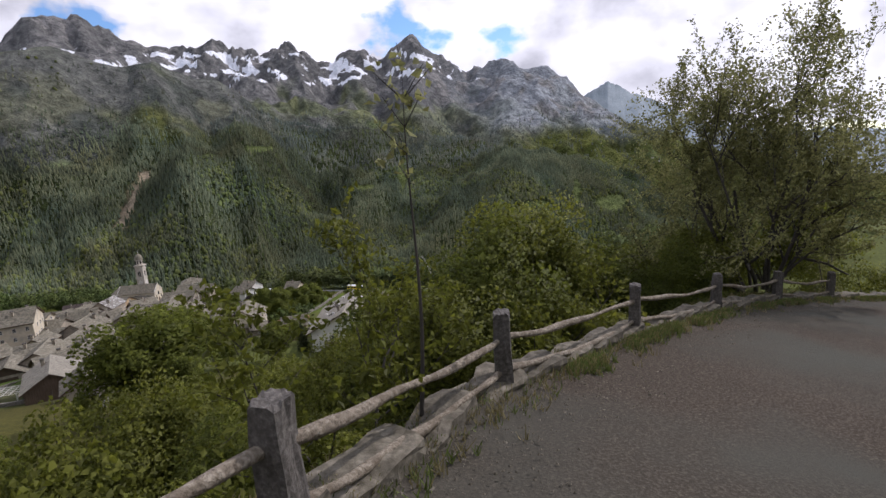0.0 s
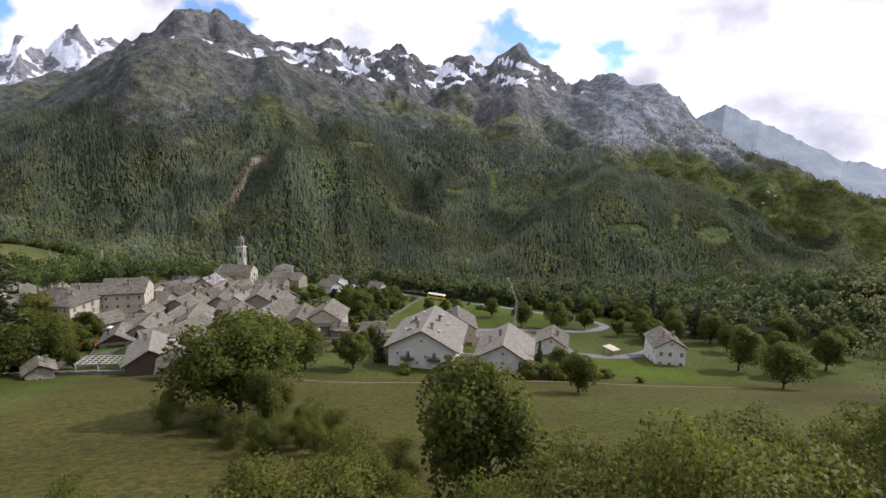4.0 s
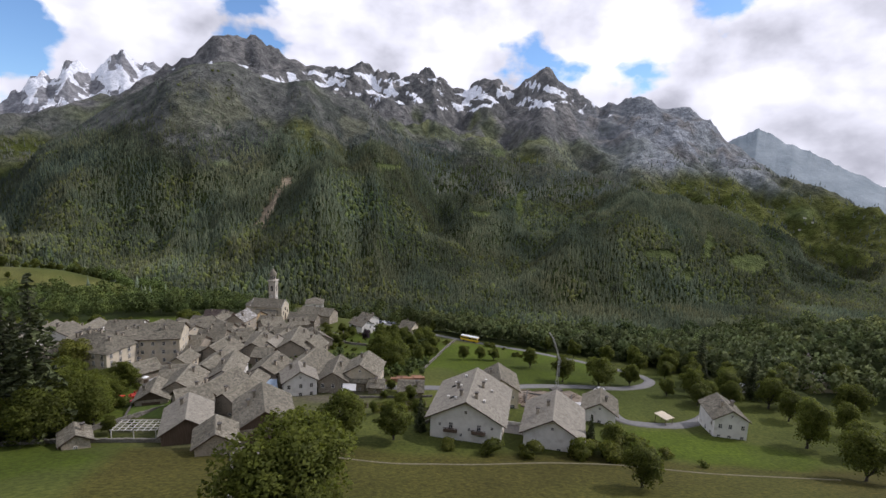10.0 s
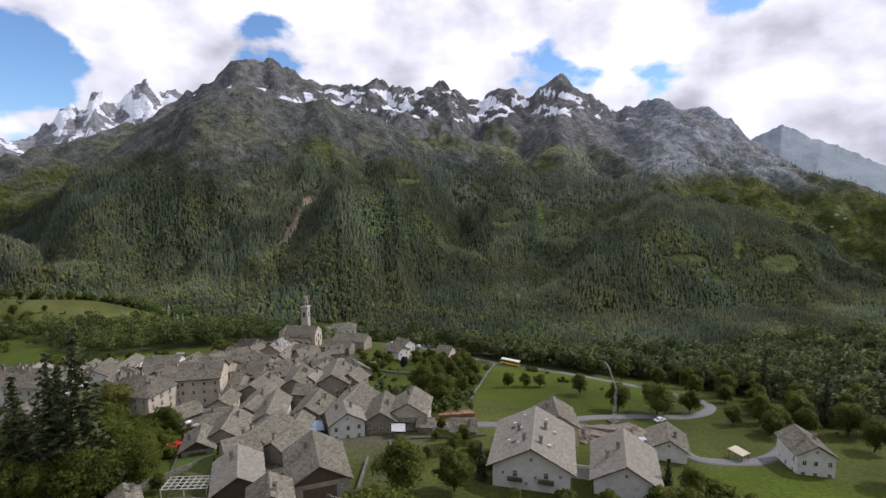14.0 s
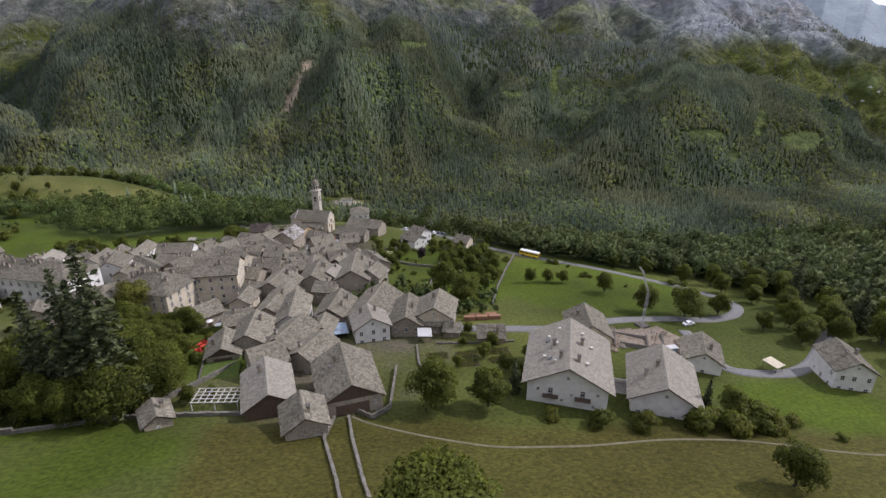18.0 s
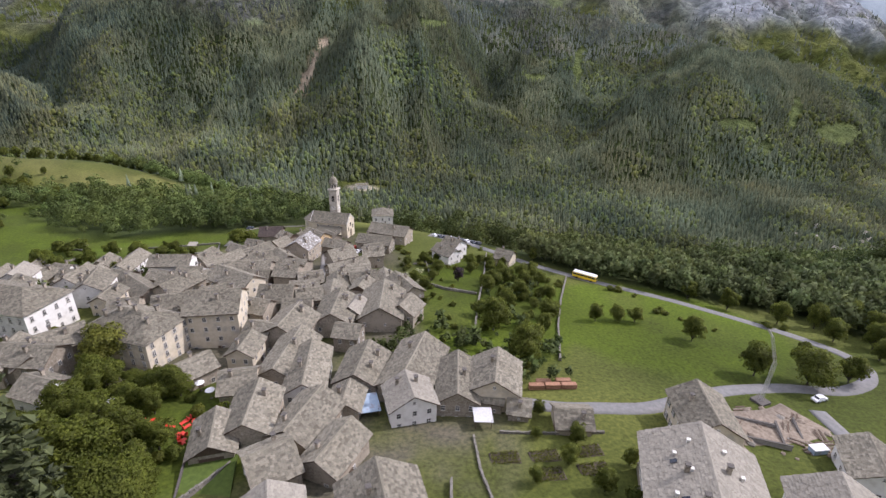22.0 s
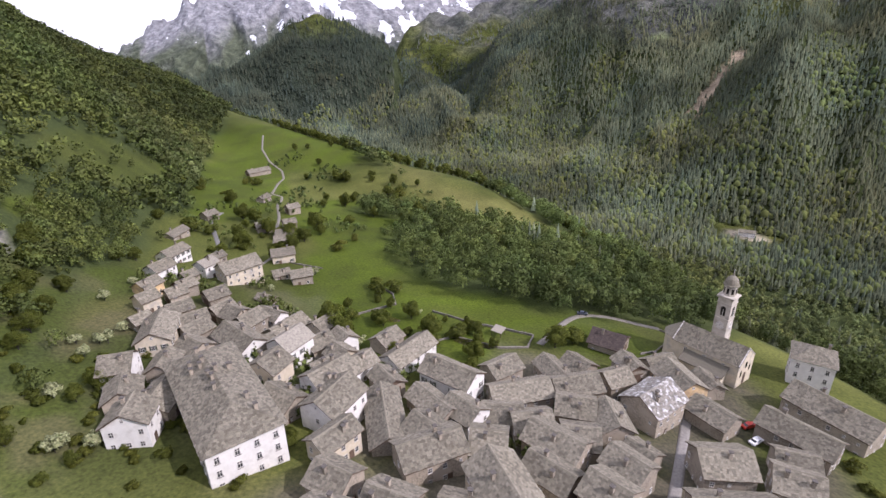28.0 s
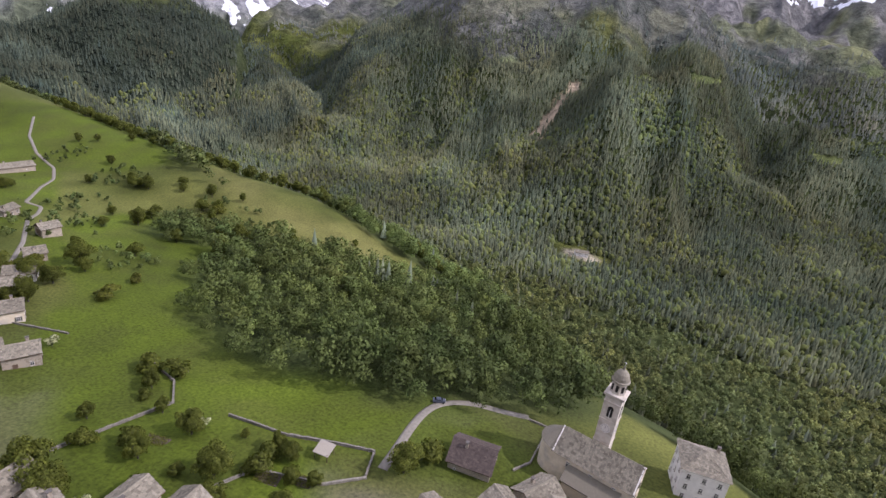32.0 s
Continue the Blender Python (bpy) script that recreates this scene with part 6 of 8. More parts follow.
def church():
    x, y, rot = -100.5, 333, -9
    z = gz(x, y) + 0.4
    ob = thing("church", pose(x, y, z, 0, 0, rot), "pale plastered church nave with stone-slate roof and apse", "church")
    L, W, h, rise = 21, 11, 8.5, 4.2
    bm = boxes([(0, 0, h / 2 - 2, L, W, h + 4)])
    part("wall", bm, M_cream, ob)
    for sx in (1, -1):
        bm = bmesh.new()
        q = [bm.verts.new((sx * L / 2, yy, zz)) for yy, zz in ((-W / 2, h), (W / 2, h), (0, h + rise))]
        q2 = [bm.verts.new((sx * (L / 2 - 0.4), yy, zz)) for yy, zz in ((-W / 2, h), (W / 2, h), (0, h + rise))]
        bm.faces.new(q)
        bm.faces.new(q2)
        for i in range(3):
            bm.faces.new((q[i], q[(i + 1) % 3], q2[(i + 1) % 3], q2[i]))
        part("gable", bm, M_cream, ob)
        for s in (-1, 1):
            bm = boxes([(0, 0, 0, 0.3, math.hypot(W / 2, rise) + 0.4, 0.3)])
            part("gable_moulding", bm, M_frame, ob, m=Matrix.Translation((sx * L / 2, s * W / 4, h + rise / 2 + 0.05)) @ pose(0, 0, 0, -s * math.degrees(math.atan2(rise, W / 2))))
    ang = math.atan2(rise, W / 2)
    ca, sa = math.cos(ang), math.sin(ang)
    for side in (-1, 1):
        co, f = slates(-L / 2 - 0.2, L / 2 + 0.2, math.hypot(W / 2, rise) + 0.5, 0.6)
        p = np.stack([co[:, 0], side * (co[:, 1] * ca + co[:, 2] * sa), h + rise - co[:, 1] * sa + co[:, 2] * ca + 0.12], 1)
        put("roof_slope", mesh_np("roof_slope", p, f, M_roof), ob)
    # round apse
    bm = bmesh.new()
    bmesh.ops.create_cone(bm, cap_ends=True, segments=24, radius1=W / 2 - 0.5, radius2=W / 2 - 0.5, depth=h + 3, matrix=Matrix.Translation((-L / 2, 0, h / 2 - 1.5)))
    part("apse", bm, M_cream, ob)
    bm = bmesh.new()
    bmesh.ops.create_cone(bm, cap_ends=True, segments=24, radius1=W / 2 - 0.1, radius2=0.2, depth=rise, matrix=Matrix.Translation((-L / 2, 0, h + rise / 2)))
    part("apse_roof", bm, M_roof, ob)
    part("side_aisle", boxes([(1, -W / 2 - 2, 1.2, 13, 4, 7)]), M_cream, ob)
    bm = bmesh.new()
    q = [bm.verts.new(p) for p in ((-6, -W / 2 - 4.4, 4.5), (8, -W / 2 - 4.4, 4.5), (8, -W / 2, 6.6), (-6, -W / 2, 6.6), (-6, -W / 2 - 4.4, 4.8), (8, -W / 2 - 4.4, 4.8), (8, -W / 2, 6.9), (-6, -W / 2, 6.9))]
    for f in ((4, 5, 6, 7), (0, 1, 5, 4), (1, 2, 6, 5), (3, 0, 4, 7), (3, 2, 1, 0)):
        bm.faces.new([q[i] for i in f])
    part("aisle_roof", bm, M_roof, ob)
    # arched doorway and windows in the front
    for yy, zz, w, hh in ((0, 1.6, 1.8, 3.4), (-3, 4.6, 0.9, 1.8), (3, 4.6, 0.9, 1.8), (0, 6.6, 1.4, 1.4)):
        bm = boxes([(L / 2 + 0.02, yy, zz, 0.12, w, hh)])
        bmesh.ops.create_cone(bm, cap_ends=True, segments=16, radius1=w / 2, radius2=w / 2, depth=0.12, matrix=Matrix.Translation((L / 2 + 0.02, yy, zz + hh / 2)) @ pose(0, 0, 0, 0, 90))
        part("portal" if yy == 0 and zz < 2 else "arched_window", bm, M_wood if zz < 2 else M_glass, ob)
    for i in range(3):
        for s in (-1, 1):
            sash(ob, pose(0, 0, 0, 0, 0, 0 if s > 0 else 180) @ pose(-6 + i * 6, W / 2 + 0.02, 6.6))


church()


def bell_tower():
    x, y = -101, 343.2
    z = gz(x, y) + 0.3
    ob = thing("bell_tower", pose(x, y, z, 0, 0, -9), "tall pale stone church tower with clock and domed lantern", "bell tower")
    w, h = 4.4, 24.5
    part("shaft", boxes([(0, 0, h / 2 - 1.5, w, w, h + 3)]), M_tower, ob)
    for zz in (9.5, 16.8, 22.4):
        part("string_course", boxes([(0, 0, zz, w + 0.35, w + 0.35, 0.25)], bevel=0.05), M_tower, ob)
    part("cornice", boxes([(0, 0, h + 0.2, w + 1.1, w + 1.1, 0.55), (0, 0, h - 0.25, w + 0.6, w + 0.6, 0.4)], bevel=0.06), M_tower, ob)
    for rr in (0, 90, 180, 270):
        m = pose(0, 0, 0, 0, 0, rr)
        bm = boxes([(0, w / 2 + 0.02, 19.2, 1.5, 0.1, 2.6)])
        bmesh.ops.create_cone(bm, cap_ends=True, segments=18, radius1=0.75, radius2=0.75, depth=0.1, matrix=Matrix.Translation((0, w / 2 + 0.02, 20.5)) @ pose(0, 0, 0, 90))
        part("belfry_arch", bm, M_dark, ob, "dark arched belfry opening", m)
        part("belfry_column", boxes([(0, w / 2 + 0.1, 19.0, 0.16, 0.16, 2.4)], bevel=0.03), M_frame, ob, m=m)
        bm = bmesh.new()
        bmesh.ops.create_cone(bm, cap_ends=True, segments=28, radius1=1.35, radius2=1.3, depth=0.14, matrix=Matrix.Translation((0, w / 2 + 0.06, 14.2)) @ pose(0, 0, 0, 90))
        dial = part("clock_face", bm, M_frame, ob, "round pale clock face", m)
        bm = bmesh.new()
        for k in range(12):
            a = k * math.pi / 6
            bmesh.ops.create_cube(bm, size=1, matrix=Matrix.Translation((1.05 * math.sin(a), w / 2 + 0.15, 14.2 + 1.05 * math.cos(a))) @ pose(0, 0, 0, 0, math.degrees(a)) @ Matrix.Diagonal((0.1, 0.04, 0.32, 1)))
        part("hour_marks", bm, M_dark, dial)
        part("clock_hand", boxes([(0.0, w / 2 + 0.19, 14.62, 0.12, 0.04, 0.9)]), M_dark, dial)
        part("slit_window", boxes([(0, w / 2 + 0.02, 5.2, 0.4, 0.1, 1.2)]), M_dark, ob, m=m)
    bm = bmesh.new()
    bmesh.ops.create_cone(bm, cap_ends=True, segments=8, radius1=2.05, radius2=1.95, depth=3.6, matrix=Matrix.Translation((0, 0, h + 2.2)) @ pose(0, 0, 0, 0, 0, 22.5))
    part("lantern", bm, M_tower, ob)
    for k in range(8):
        a = 45 * k
        part("lantern_opening", boxes([(0, 1.86, h + 2.2, 0.7, 0.12, 1.9)]), M_dark, ob, m=pose(0, 0, 0, 0, 0, a))
    bm = bmesh.new()
    prof = ((2.45, 0), (2.45, 0.25), (2.2, 0.5), (2.05, 1.3), (1.65, 2.3), (1.0, 3.0), (0.35, 3.4), (0.22, 4.2), (0.02, 4.6))
    ring = [[bm.verts.new((r * math.cos(a * math.pi / 8), r * math.sin(a * math.pi / 8), h + 4.0 + zz)) for a in range(16)] for r, zz in prof]
    for q, s in zip(ring, ring[1:]):
        for i in range(16):
            bm.faces.new((q[i], q[(i + 1) % 16], s[(i + 1) % 16], s[i]))
    part("dome", bm, M_roof, ob)
    part("cross", boxes([(0, 0, h + 9.1, 0.1, 0.1, 1.3), (0, 0, h + 9.3, 0.7, 0.1, 0.1)]), M_steel, ob)


bell_tower()


def balcony(ob, m, w=3.4):
    part("balcony_floor", boxes([(0, 0.65, 0, w, 1.3, 0.14)]), M_wood, ob, m=m)
    for k in range(int(w / 0.28) + 1):
        part("baluster", boxes([(-w / 2 + k * 0.28, 1.25, 0.5, 0.1, 0.04, 0.95)]), M_wood, ob, m=m)
    part("handrail", boxes([(0, 1.27, 1.02, w + 0.1, 0.1, 0.1)]), M_wood, ob, m=m)


chalet = gable_house(9.6, 138.6, 76, 21.0, 17.6, 6.6, "chalet", rise=4.6, over=1.3, roof=M_roof_pale, seed=3, deep=3.2, z=-48.3, win=0, chim=4, name="chalet")
for u, zz in ((-3.4, 4.6), (3.6, 4.4)):
    balcony(chalet, pose(0, 0, 0, 0, 0, 90) @ pose(u, 10.5, zz - 1.2))
    sash(chalet, pose(0, 0, 0, 0, 0, 90) @ pose(u, 10.51, zz))
for u, zz in ((-6.6, 4.8), (-1.0, 3.9), (1.0, 2.2), (-6.0, 1.6), (6.4, 4.4)):
    put("window", WIN["small"], chalet, pose(0, 0, 0, 0, 0, 90) @ pose(u, 10.51, zz))
for i in range(5):
    for s in (0, 180):
        sash(chalet, pose(0, 0, 0, 0, 0, s) @ pose(-8 + 4 * i, 8.81, 4.2))
part("plinth", boxes([(0, 0, -1.9, 21.3, 17.9, 2.6)]), M_stone, chalet, "rough stone basement wall")
for u, v in ((-7, 3.2), (-4, 5.6), (0.5, 3.0), (4.5, 5.0), (7, 2.6), (-6, -4), (2, -5.2), (6, -3)):
    part("roof_vent", boxes([(0, 0, 0.25, 0.5, 0.5, 0.7), (0, 0, 0.64, 0.64, 0.64, 0.08)]), M_frame, chalet, "small pale roof vent", pose(u, v, 6.6 + 4.6 * (1 - abs(v) / 8.8) + 0.1))
for u, v in ((-5, 4.4), (3, 5.2)):
    part("skylight", boxes([(0, 0, 0.12, 0.9, 1.2, 0.12)], bevel=0.02), M_glass, chalet, "dark skylight pane", pose(u, v, 6.6 + 4.6 * (1 - v / 8.8) + 0.12, -27.6))
lodge = gable_house(30.6, 133.6, 72, 17.0, 13.6, 5.6, "white", rise=3.9, over=1.1, roof=M_roof_pale, seed=4, deep=3.0, z=-49.6, win=1, chim=2, name="chalet", label="white chalet with broad slate roof beside a terrace")
# terrace between the two chalets
tz = -49.4
terrace = thing("terrace", pose(20.6, 133, tz, 0, 0, 74), "paved terrace with white parapet between two chalets", "terrace")
part("slab", boxes([(0, 0, -1.2, 15, 7, 2.4)]), M_paving, terrace)
part("parapet", boxes([(-7.4, 0, 0.4, 0.3, 7, 0.9)]), M_white, terrace)
part("parapet", boxes([(7.4, 0, 0.4, 0.3, 7, 0.9)]), M_white, terrace)
gable_house(50.5, 153.5, 69, 10.8, 9.0, 4.8, "white", seed=8, over=0.8, label="white house with dark window shutters and slate roof")

# ---------------------------------------------------------------- roads, paths and walls of the terrace
ribbon("road", ((-20, 172), (-6, 169), (13, 171), (26, 178), (39, 184.5), (56, 188.5), (72, 188), (84, 194), (92, 204), (92, 214), (84, 226), (70, 240), (52, 254), (34, 266), (20, 276), (2, 290), (-8, 302), (-20, 318), (-32, 330), (-42, 336)), 4.2, 0.14, M_road, "pale asphalt lane curving through the meadow", "road")
ribbon("road", ((58, 178), (57, 165), (56, 150), (64, 149), (74, 150), (84, 156), (96, 168), (116, 190), (150, 214)), 4.0, 0.16, M_road, "pale asphalt lane to the white house", "road")
ribbon("road", ((-97, 300), (-92, 280), (-88, 262), (-84, 244), (-80.5, 228), (-79, 214)), 2.6, 0.12, M_paving, "narrow paved lane between stone houses", "lane")
ribbon("road", ((-124, 353.5), (-132, 350), (-142, 347.8), (-149, 341), (-151, 333), (-150, 322), (-148, 311), (-147, 303)), 2.6, 0.15, M_lane, "gravel track curving past the brown chalet", "track")
ribbon("path", ((-600, 448), (-566, 427), (-528, 413), (-495, 407), (-470, 394), (-456, 380), (-427, 358), (-417, 361), (-404, 353), (-392, 343), (-360, 326), (-330, 306), (-300, 287), (-284, 262), (-262, 240)), 1.9, 0.14, M_lane, "narrow lane climbing through the hamlet", "lane", step=1.2)
ribbon("path", ((-387, 301), (-375, 288), (-330, 273), (-305, 258)), 2.4, 0.14, M_road, "narrow lane between barns", "lane")
ribbon("path", ((-40, 122), (-36, 119), (-24, 114), (-11, 110.5), (6, 112), (24, 116), (40, 116.5), (60, 112), (90, 112)), 0.6, 0.06, M_path, "trodden footpath across the mown meadow", "path")
ribbon("path", ((-208, 227), (-190, 214), (-176, 226), (-160, 240), (-150, 236)), 2.4, 0.12, M_paving, "paved lane between white houses", "lane")
for nm, pts, w, hh, lb in (
    ("field_wall", ((-105, 114), (-97, 117), (-88.6, 120.5), (-72, 122), (-55.7, 122.7)), 0.6, 1.1, "dry-stone wall between field and gardens"),
    ("field_wall", ((-43.7, 123), (-43.6, 112.6), (-38, 98), (-34, 86)), 0.6, 0.8, "dry-stone wall along an old field lane"),
    ("field_wall", ((-40.5, 121.5), (-38, 112), (-33.7, 98.2), (-30, 88)), 0.6, 0.8, "dry-stone wall along an old field lane"),
    ("yard_wall", ((-44, 127.7), (-35.6, 121.2), (-32.3, 125.4), (-32.6, 145)), 0.5, 1.3, "grey wall round the barn yard"),
    ("meadow_wall", ((16, 273), (8, 245), (2, 220), (-3, 193)), 0.6, 1.2, "long dry-stone wall across the green meadow"),
    ("meadow_wall", ((-17, 303), (-20, 270), (-24, 235), (-26.7, 202)), 0.6, 1.3, "long dry-stone wall beside the orchard"),
    ("meadow_wall", ((-50, 262), (-36, 250), (-24, 246)), 0.5, 1.2, "dry-stone wall across the orchard"),
    ("meadow_wall", ((-48, 300), (-45, 280), (-42, 262)), 0.5, 1.5, "garden wall beside the lawn"),
    ("garden_wall", ((-191, 295.5), (-174, 298), (-161, 303.7), (-152, 307), (-149, 299)), 0.5, 1.0, "pale stone wall round village gardens"),
    ("garden_wall", ((-172.5, 275.6), (-170, 284.4), (-155, 290.4), (-148.5, 298)), 0.5, 0.9, "low stone wall between gardens"),
    ("garden_wall", ((-210, 263), (-209.5, 275), (-208, 291), (-218, 298.5), (-234, 302)), 0.5, 1.0, "pale stone wall beside the lower meadow"),
    ("garden_wall", ((-123, 352), (-117, 351.8), (-116.8, 330), (-119.6, 324)), 0.4, 0.9, "pale wall round the churchyard lawn"),
    ("garden_wall", ((-300, 286), (-285, 290), (-268, 296)), 0.5, 0.8, "low stone wall in the hamlet"),
    ("garden_wall", ((-84, 123), (-82, 130), (-77, 140), (-74, 147)), 0.5, 1.4, "garden wall beside the small hut"),
    ("garden_wall", ((-118, 116), (-112, 112), (-105, 114)), 0.6, 1.6, "stepped stone wall at the garden corner"),
):
    dry_wall(nm, pts, w, hh, lb)
# walled lawn with a white-railed terrace
lawn = thing("walled_lawn", pose(-76, 140, gz(-76, 140) + 0.15, 0, 0, 16), "square lawn framed by a pale stone kerb", "lawn")
part("turf", boxes([(0, 0, -0.5, 9, 19, 1.0)]), M_lawn, lawn)
for cx, cy, sx, sy in ((0, 9.6, 9.8, 0.35), (0, -9.6, 9.8, 0.35), (-4.7, 0, 0.35, 19)):
    part("kerb", boxes([(cx, cy, -0.1, sx, sy, 1.1)], bevel=0.03), M_granite, lawn)
grid = thing("pergola", pose(-70, 126.5, gz(-70, 126) + 0.2, 0, 0, 2), "white timber pergola grid beside the dark barn", "pergola")
for i in range(8):
    part("rail", boxes([(-4.9 + 1.4 * i, 0, 2.2, 0.14, 5.0, 0.14)]), M_frame, grid)
for i in range(5):
    part("rail", boxes([(0, -2.4 + 1.2 * i, 2.34, 10.4, 0.14, 0.12)]), M_frame, grid)
for sx in (-4.9, 0, 4.9):
    part("post", boxes([(sx, -2.4, 1.0, 0.16, 0.16, 2.6)]), M_frame, grid)

# building site with crane, timber and a blue skip
site = ribbon("site_ground", ((24, 163), (34, 164), (46, 167), (54, 172)), 17, 0.1, M_clay, "trodden bare earth of a building site", "ground")
cz = gz(45, 180)
crane = thing("crane", pose(45, 180, cz, 0, 0, 25), "slender tower crane folded over the building site", "crane")
part("base", boxes([(0, 0, 0.4, 3.4, 3.4, 0.8)], bevel=0.05), M_granite, crane)


def lattice(a, b, w, n):
    a, b = np.array(a, float), np.array(b, float)
    d = (b - a) / np.linalg.norm(b - a)
    u = np.cross(d, (0, 1, 0.3))
    u /= np.linalg.norm(u)
    v = np.cross(d, u)
    ps = []
    cs = [(u + v) * w, (u - v) * w, (-u - v) * w, (-u + v) * w]
    for c in cs:
        ps.append(tube_np(np.linspace(a + c, b + c, 3), np.full(3, 0.05), 4))
    for i in range(n):
        for k in range(4):
            p, q = a + (b - a) * i / n + cs[k], a + (b - a) * (i + 1) / n + cs[(k + 1) % 4]
            ps.append(tube_np(np.linspace(p, q, 2), np.full(2, 0.025), 3))
    return join_np(ps)


put("mast", mesh_np("mast", *lattice((0, 0, 0.8), (0.5, 0, 12), 0.32, 12), M_steel), crane)
put("jib", mesh_np("jib", *lattice((0.5, 0, 12), (-2.2, 1, 19.5), 0.22, 9), M_steel), crane)
put("jib", mesh_np("jib", *lattice((-2.2, 1, 19.5), (-3.6, 1.6, 21.5), 0.16, 4), M_steel), crane)
for i in range(26):
    tx, ty = rng.uniform(26, 52), rng.uniform(160, 176)
    bl = thing("timber_stack", pose(tx, ty, gz(tx, ty) + 0.2, 0, 0, rng.uniform(0, 180)), "loose pale planks lying on the building site", "timber", "site timber")
    for k in range(4):
        part("plank", boxes([(rng.uniform(-0.2, 0.2), (k - 1.5) * 0.5, 0.1 + 0.1 * (k % 2), rng.uniform(2.5, 5), 0.32, 0.12)]), M_wood if k % 2 else M_rail, bl)
for i in range(30):
    tx, ty = rng.uniform(25, 54), rng.uniform(158, 178)
    s = rng.uniform(0.4, 1.3)
    bm = bmesh.new()
    bmesh.ops.create_icosphere(bm, subdivisions=1, radius=s)
    for v in bm.verts:
        v.co *= 1 + 0.3 * noise.noise(v.co * 2 + Vector((i, 0, 0)))
        v.co.z *= 0.6
    me = bpy.data.meshes.new("rubble_mound")
    bm.to_mesh(me)
    bm.free()
    me.materials.append(M_clay if i % 3 else M_rock)
    ob = new("rubble_mound", me)
    ob.matrix_basis = pose(tx, ty, gz(tx, ty) + 0.15 * s, 0, 0, rng.uniform(0, 360))
    tagged(ob, "low heap of rubble and earth on the building site", "rubble", "site rubble")
for i, (tx, ty) in enumerate(((-12, 177.5), (-8, 177.8), (-4, 178), (-10, 179.5), (-5, 180))):
    bl = thing("timber_stack", pose(tx, ty, gz(tx, ty) + 0.1, 0, 0, 4), "long stack of reddish sawn boards beside the lane", "timber", "lane timber")
    for k in range(5):
        part("plank", boxes([(0.1 * (k % 2), 0, 0.15 + 0.27 * k, 3.7, 1.3, 0.22)]), M_board, bl)
for i, (tx, ty, rr, ln, hh) in enumerate(((31, 166, 74, 9, 1.6), (36, 170, -16, 11, 1.3), (41, 166, 74, 8, 1.1), (36, 162, -16, 9, 1.5), (47, 169, 74, 7, 0.9))):
    fw = thing("foundation_wall", pose(tx, ty, gz(tx, ty) - 0.3, 0, 0, rr), "bare concrete foundation wall on the building site", "wall", "site walls")
    part("wall", boxes([(0, 0, hh / 2, ln, 0.35, hh)], bevel=0.03), M_paving, fw)
    part("coping", boxes([(0, 0, hh + 0.05, ln + 0.1, 0.45, 0.1)]), M_granite, fw)
skip = thing("skip", pose(46, 161, gz(46, 161) + 0.1, 0, 0, 10), "small blue steel skip on the building site", "skip")
part("tub", boxes([(0, 0, 0.75, 3.4, 1.8, 1.3)], bevel=0.08), M_roof_blue, skip)
part("rim", boxes([(0, 0, 1.42, 3.6, 2.0, 0.12)]), M_steel, skip)


def car(x, y, rot, body, label, s=1.0):
    ob = thing("car", pose(x, y, gz(x, y) + 0.2, 0, 0, rot), label, "car", "parked cars")
    bm = bmesh.new()
    prof = ((-2.0, 0.35), (-2.05, 0.8), (-1.9, 0.95), (-1.4, 1.0), (-0.9, 1.45), (0.5, 1.48), (1.1, 1.0), (1.9, 0.85), (2.05, 0.6), (2.0, 0.35))
    a = [bm.verts.new((p, -0.82 if q < 1.1 else -0.66, q)) for p, q in prof]
    b = [bm.verts.new((p, 0.82 if q < 1.1 else 0.66, q)) for p, q in prof]
    bm.faces.new(a)
    bm.faces.new(b[::-1])
    for i in range(len(a)):
        bm.faces.new((a[i], b[i], b[(i + 1) % len(a)], a[(i + 1) % len(a)]))
    bmesh.ops.recalc_face_normals(bm, faces=bm.faces[:])
    part("body", bm, body, ob)
    part("windscreen", boxes([(0, 0, 0, 0.62, 1.25, 0.03)]), M_glass, ob, m=pose(0.86, 0, 1.25, 0, 38))
    part("rear_window", boxes([(0, 0, 0, 0.6, 1.25, 0.03)]), M_glass, ob, m=pose(-1.2, 0, 1.24, 0, -42))
    for sy in (-1, 1):
        part("side_window", boxes([(-0.2, sy * 0.75, 1.22, 1.5, 0.03, 0.34)]), M_glass, ob)
        part("headlight", boxes([(2.02, sy * 0.6, 0.68, 0.08, 0.3, 0.16)]), M_frame, ob)
        for wx in (-1.25, 1.3):
            bm = bmesh.new()
            bmesh.ops.create_cone(bm, cap_ends=True, segments=14, radius1=0.32, radius2=0.32, depth=0.2, matrix=Matrix.Translation((wx, sy * 0.76, 0.32)) @ pose(0, 0, 0, 90))
            part("wheel", bm, M_rubber, ob)
    return ob


car(-83, 306, 60, M_red, "small red car parked on the church square")
car(-80, 300, 70, M_carwhite, "small white car parked on the church square")
car(-222, 231, 40, M_red, "red car parked between the houses")
for i in range(9):
    car(-44 + 3.0 * i, 338 - 1.6 * i, 115, (M_carwhite, M_cardark, M_cardark)[i % 3], "car parked in a row on the village car park")
for i in range(5):
    car(126 + 3.2 * i, 200 + 3 * i, 40, (M_cardark, M_carwhite)[i % 2], "car parked beside the lane under the trees")
car(62, 183, 20, M_carwhite, "white car parked beside the building site")
car(-270, 262, 70, M_cardark, "dark car parked beside the hamlet lane")
car(-150, 340, 30, M_cardark, "dark car parked at the brown chalet")
ribbon("car_park", ((-48, 340), (-34, 333), (-20, 325)), 9, 0.1, M_road, "asphalt car park on the brow", "car park")


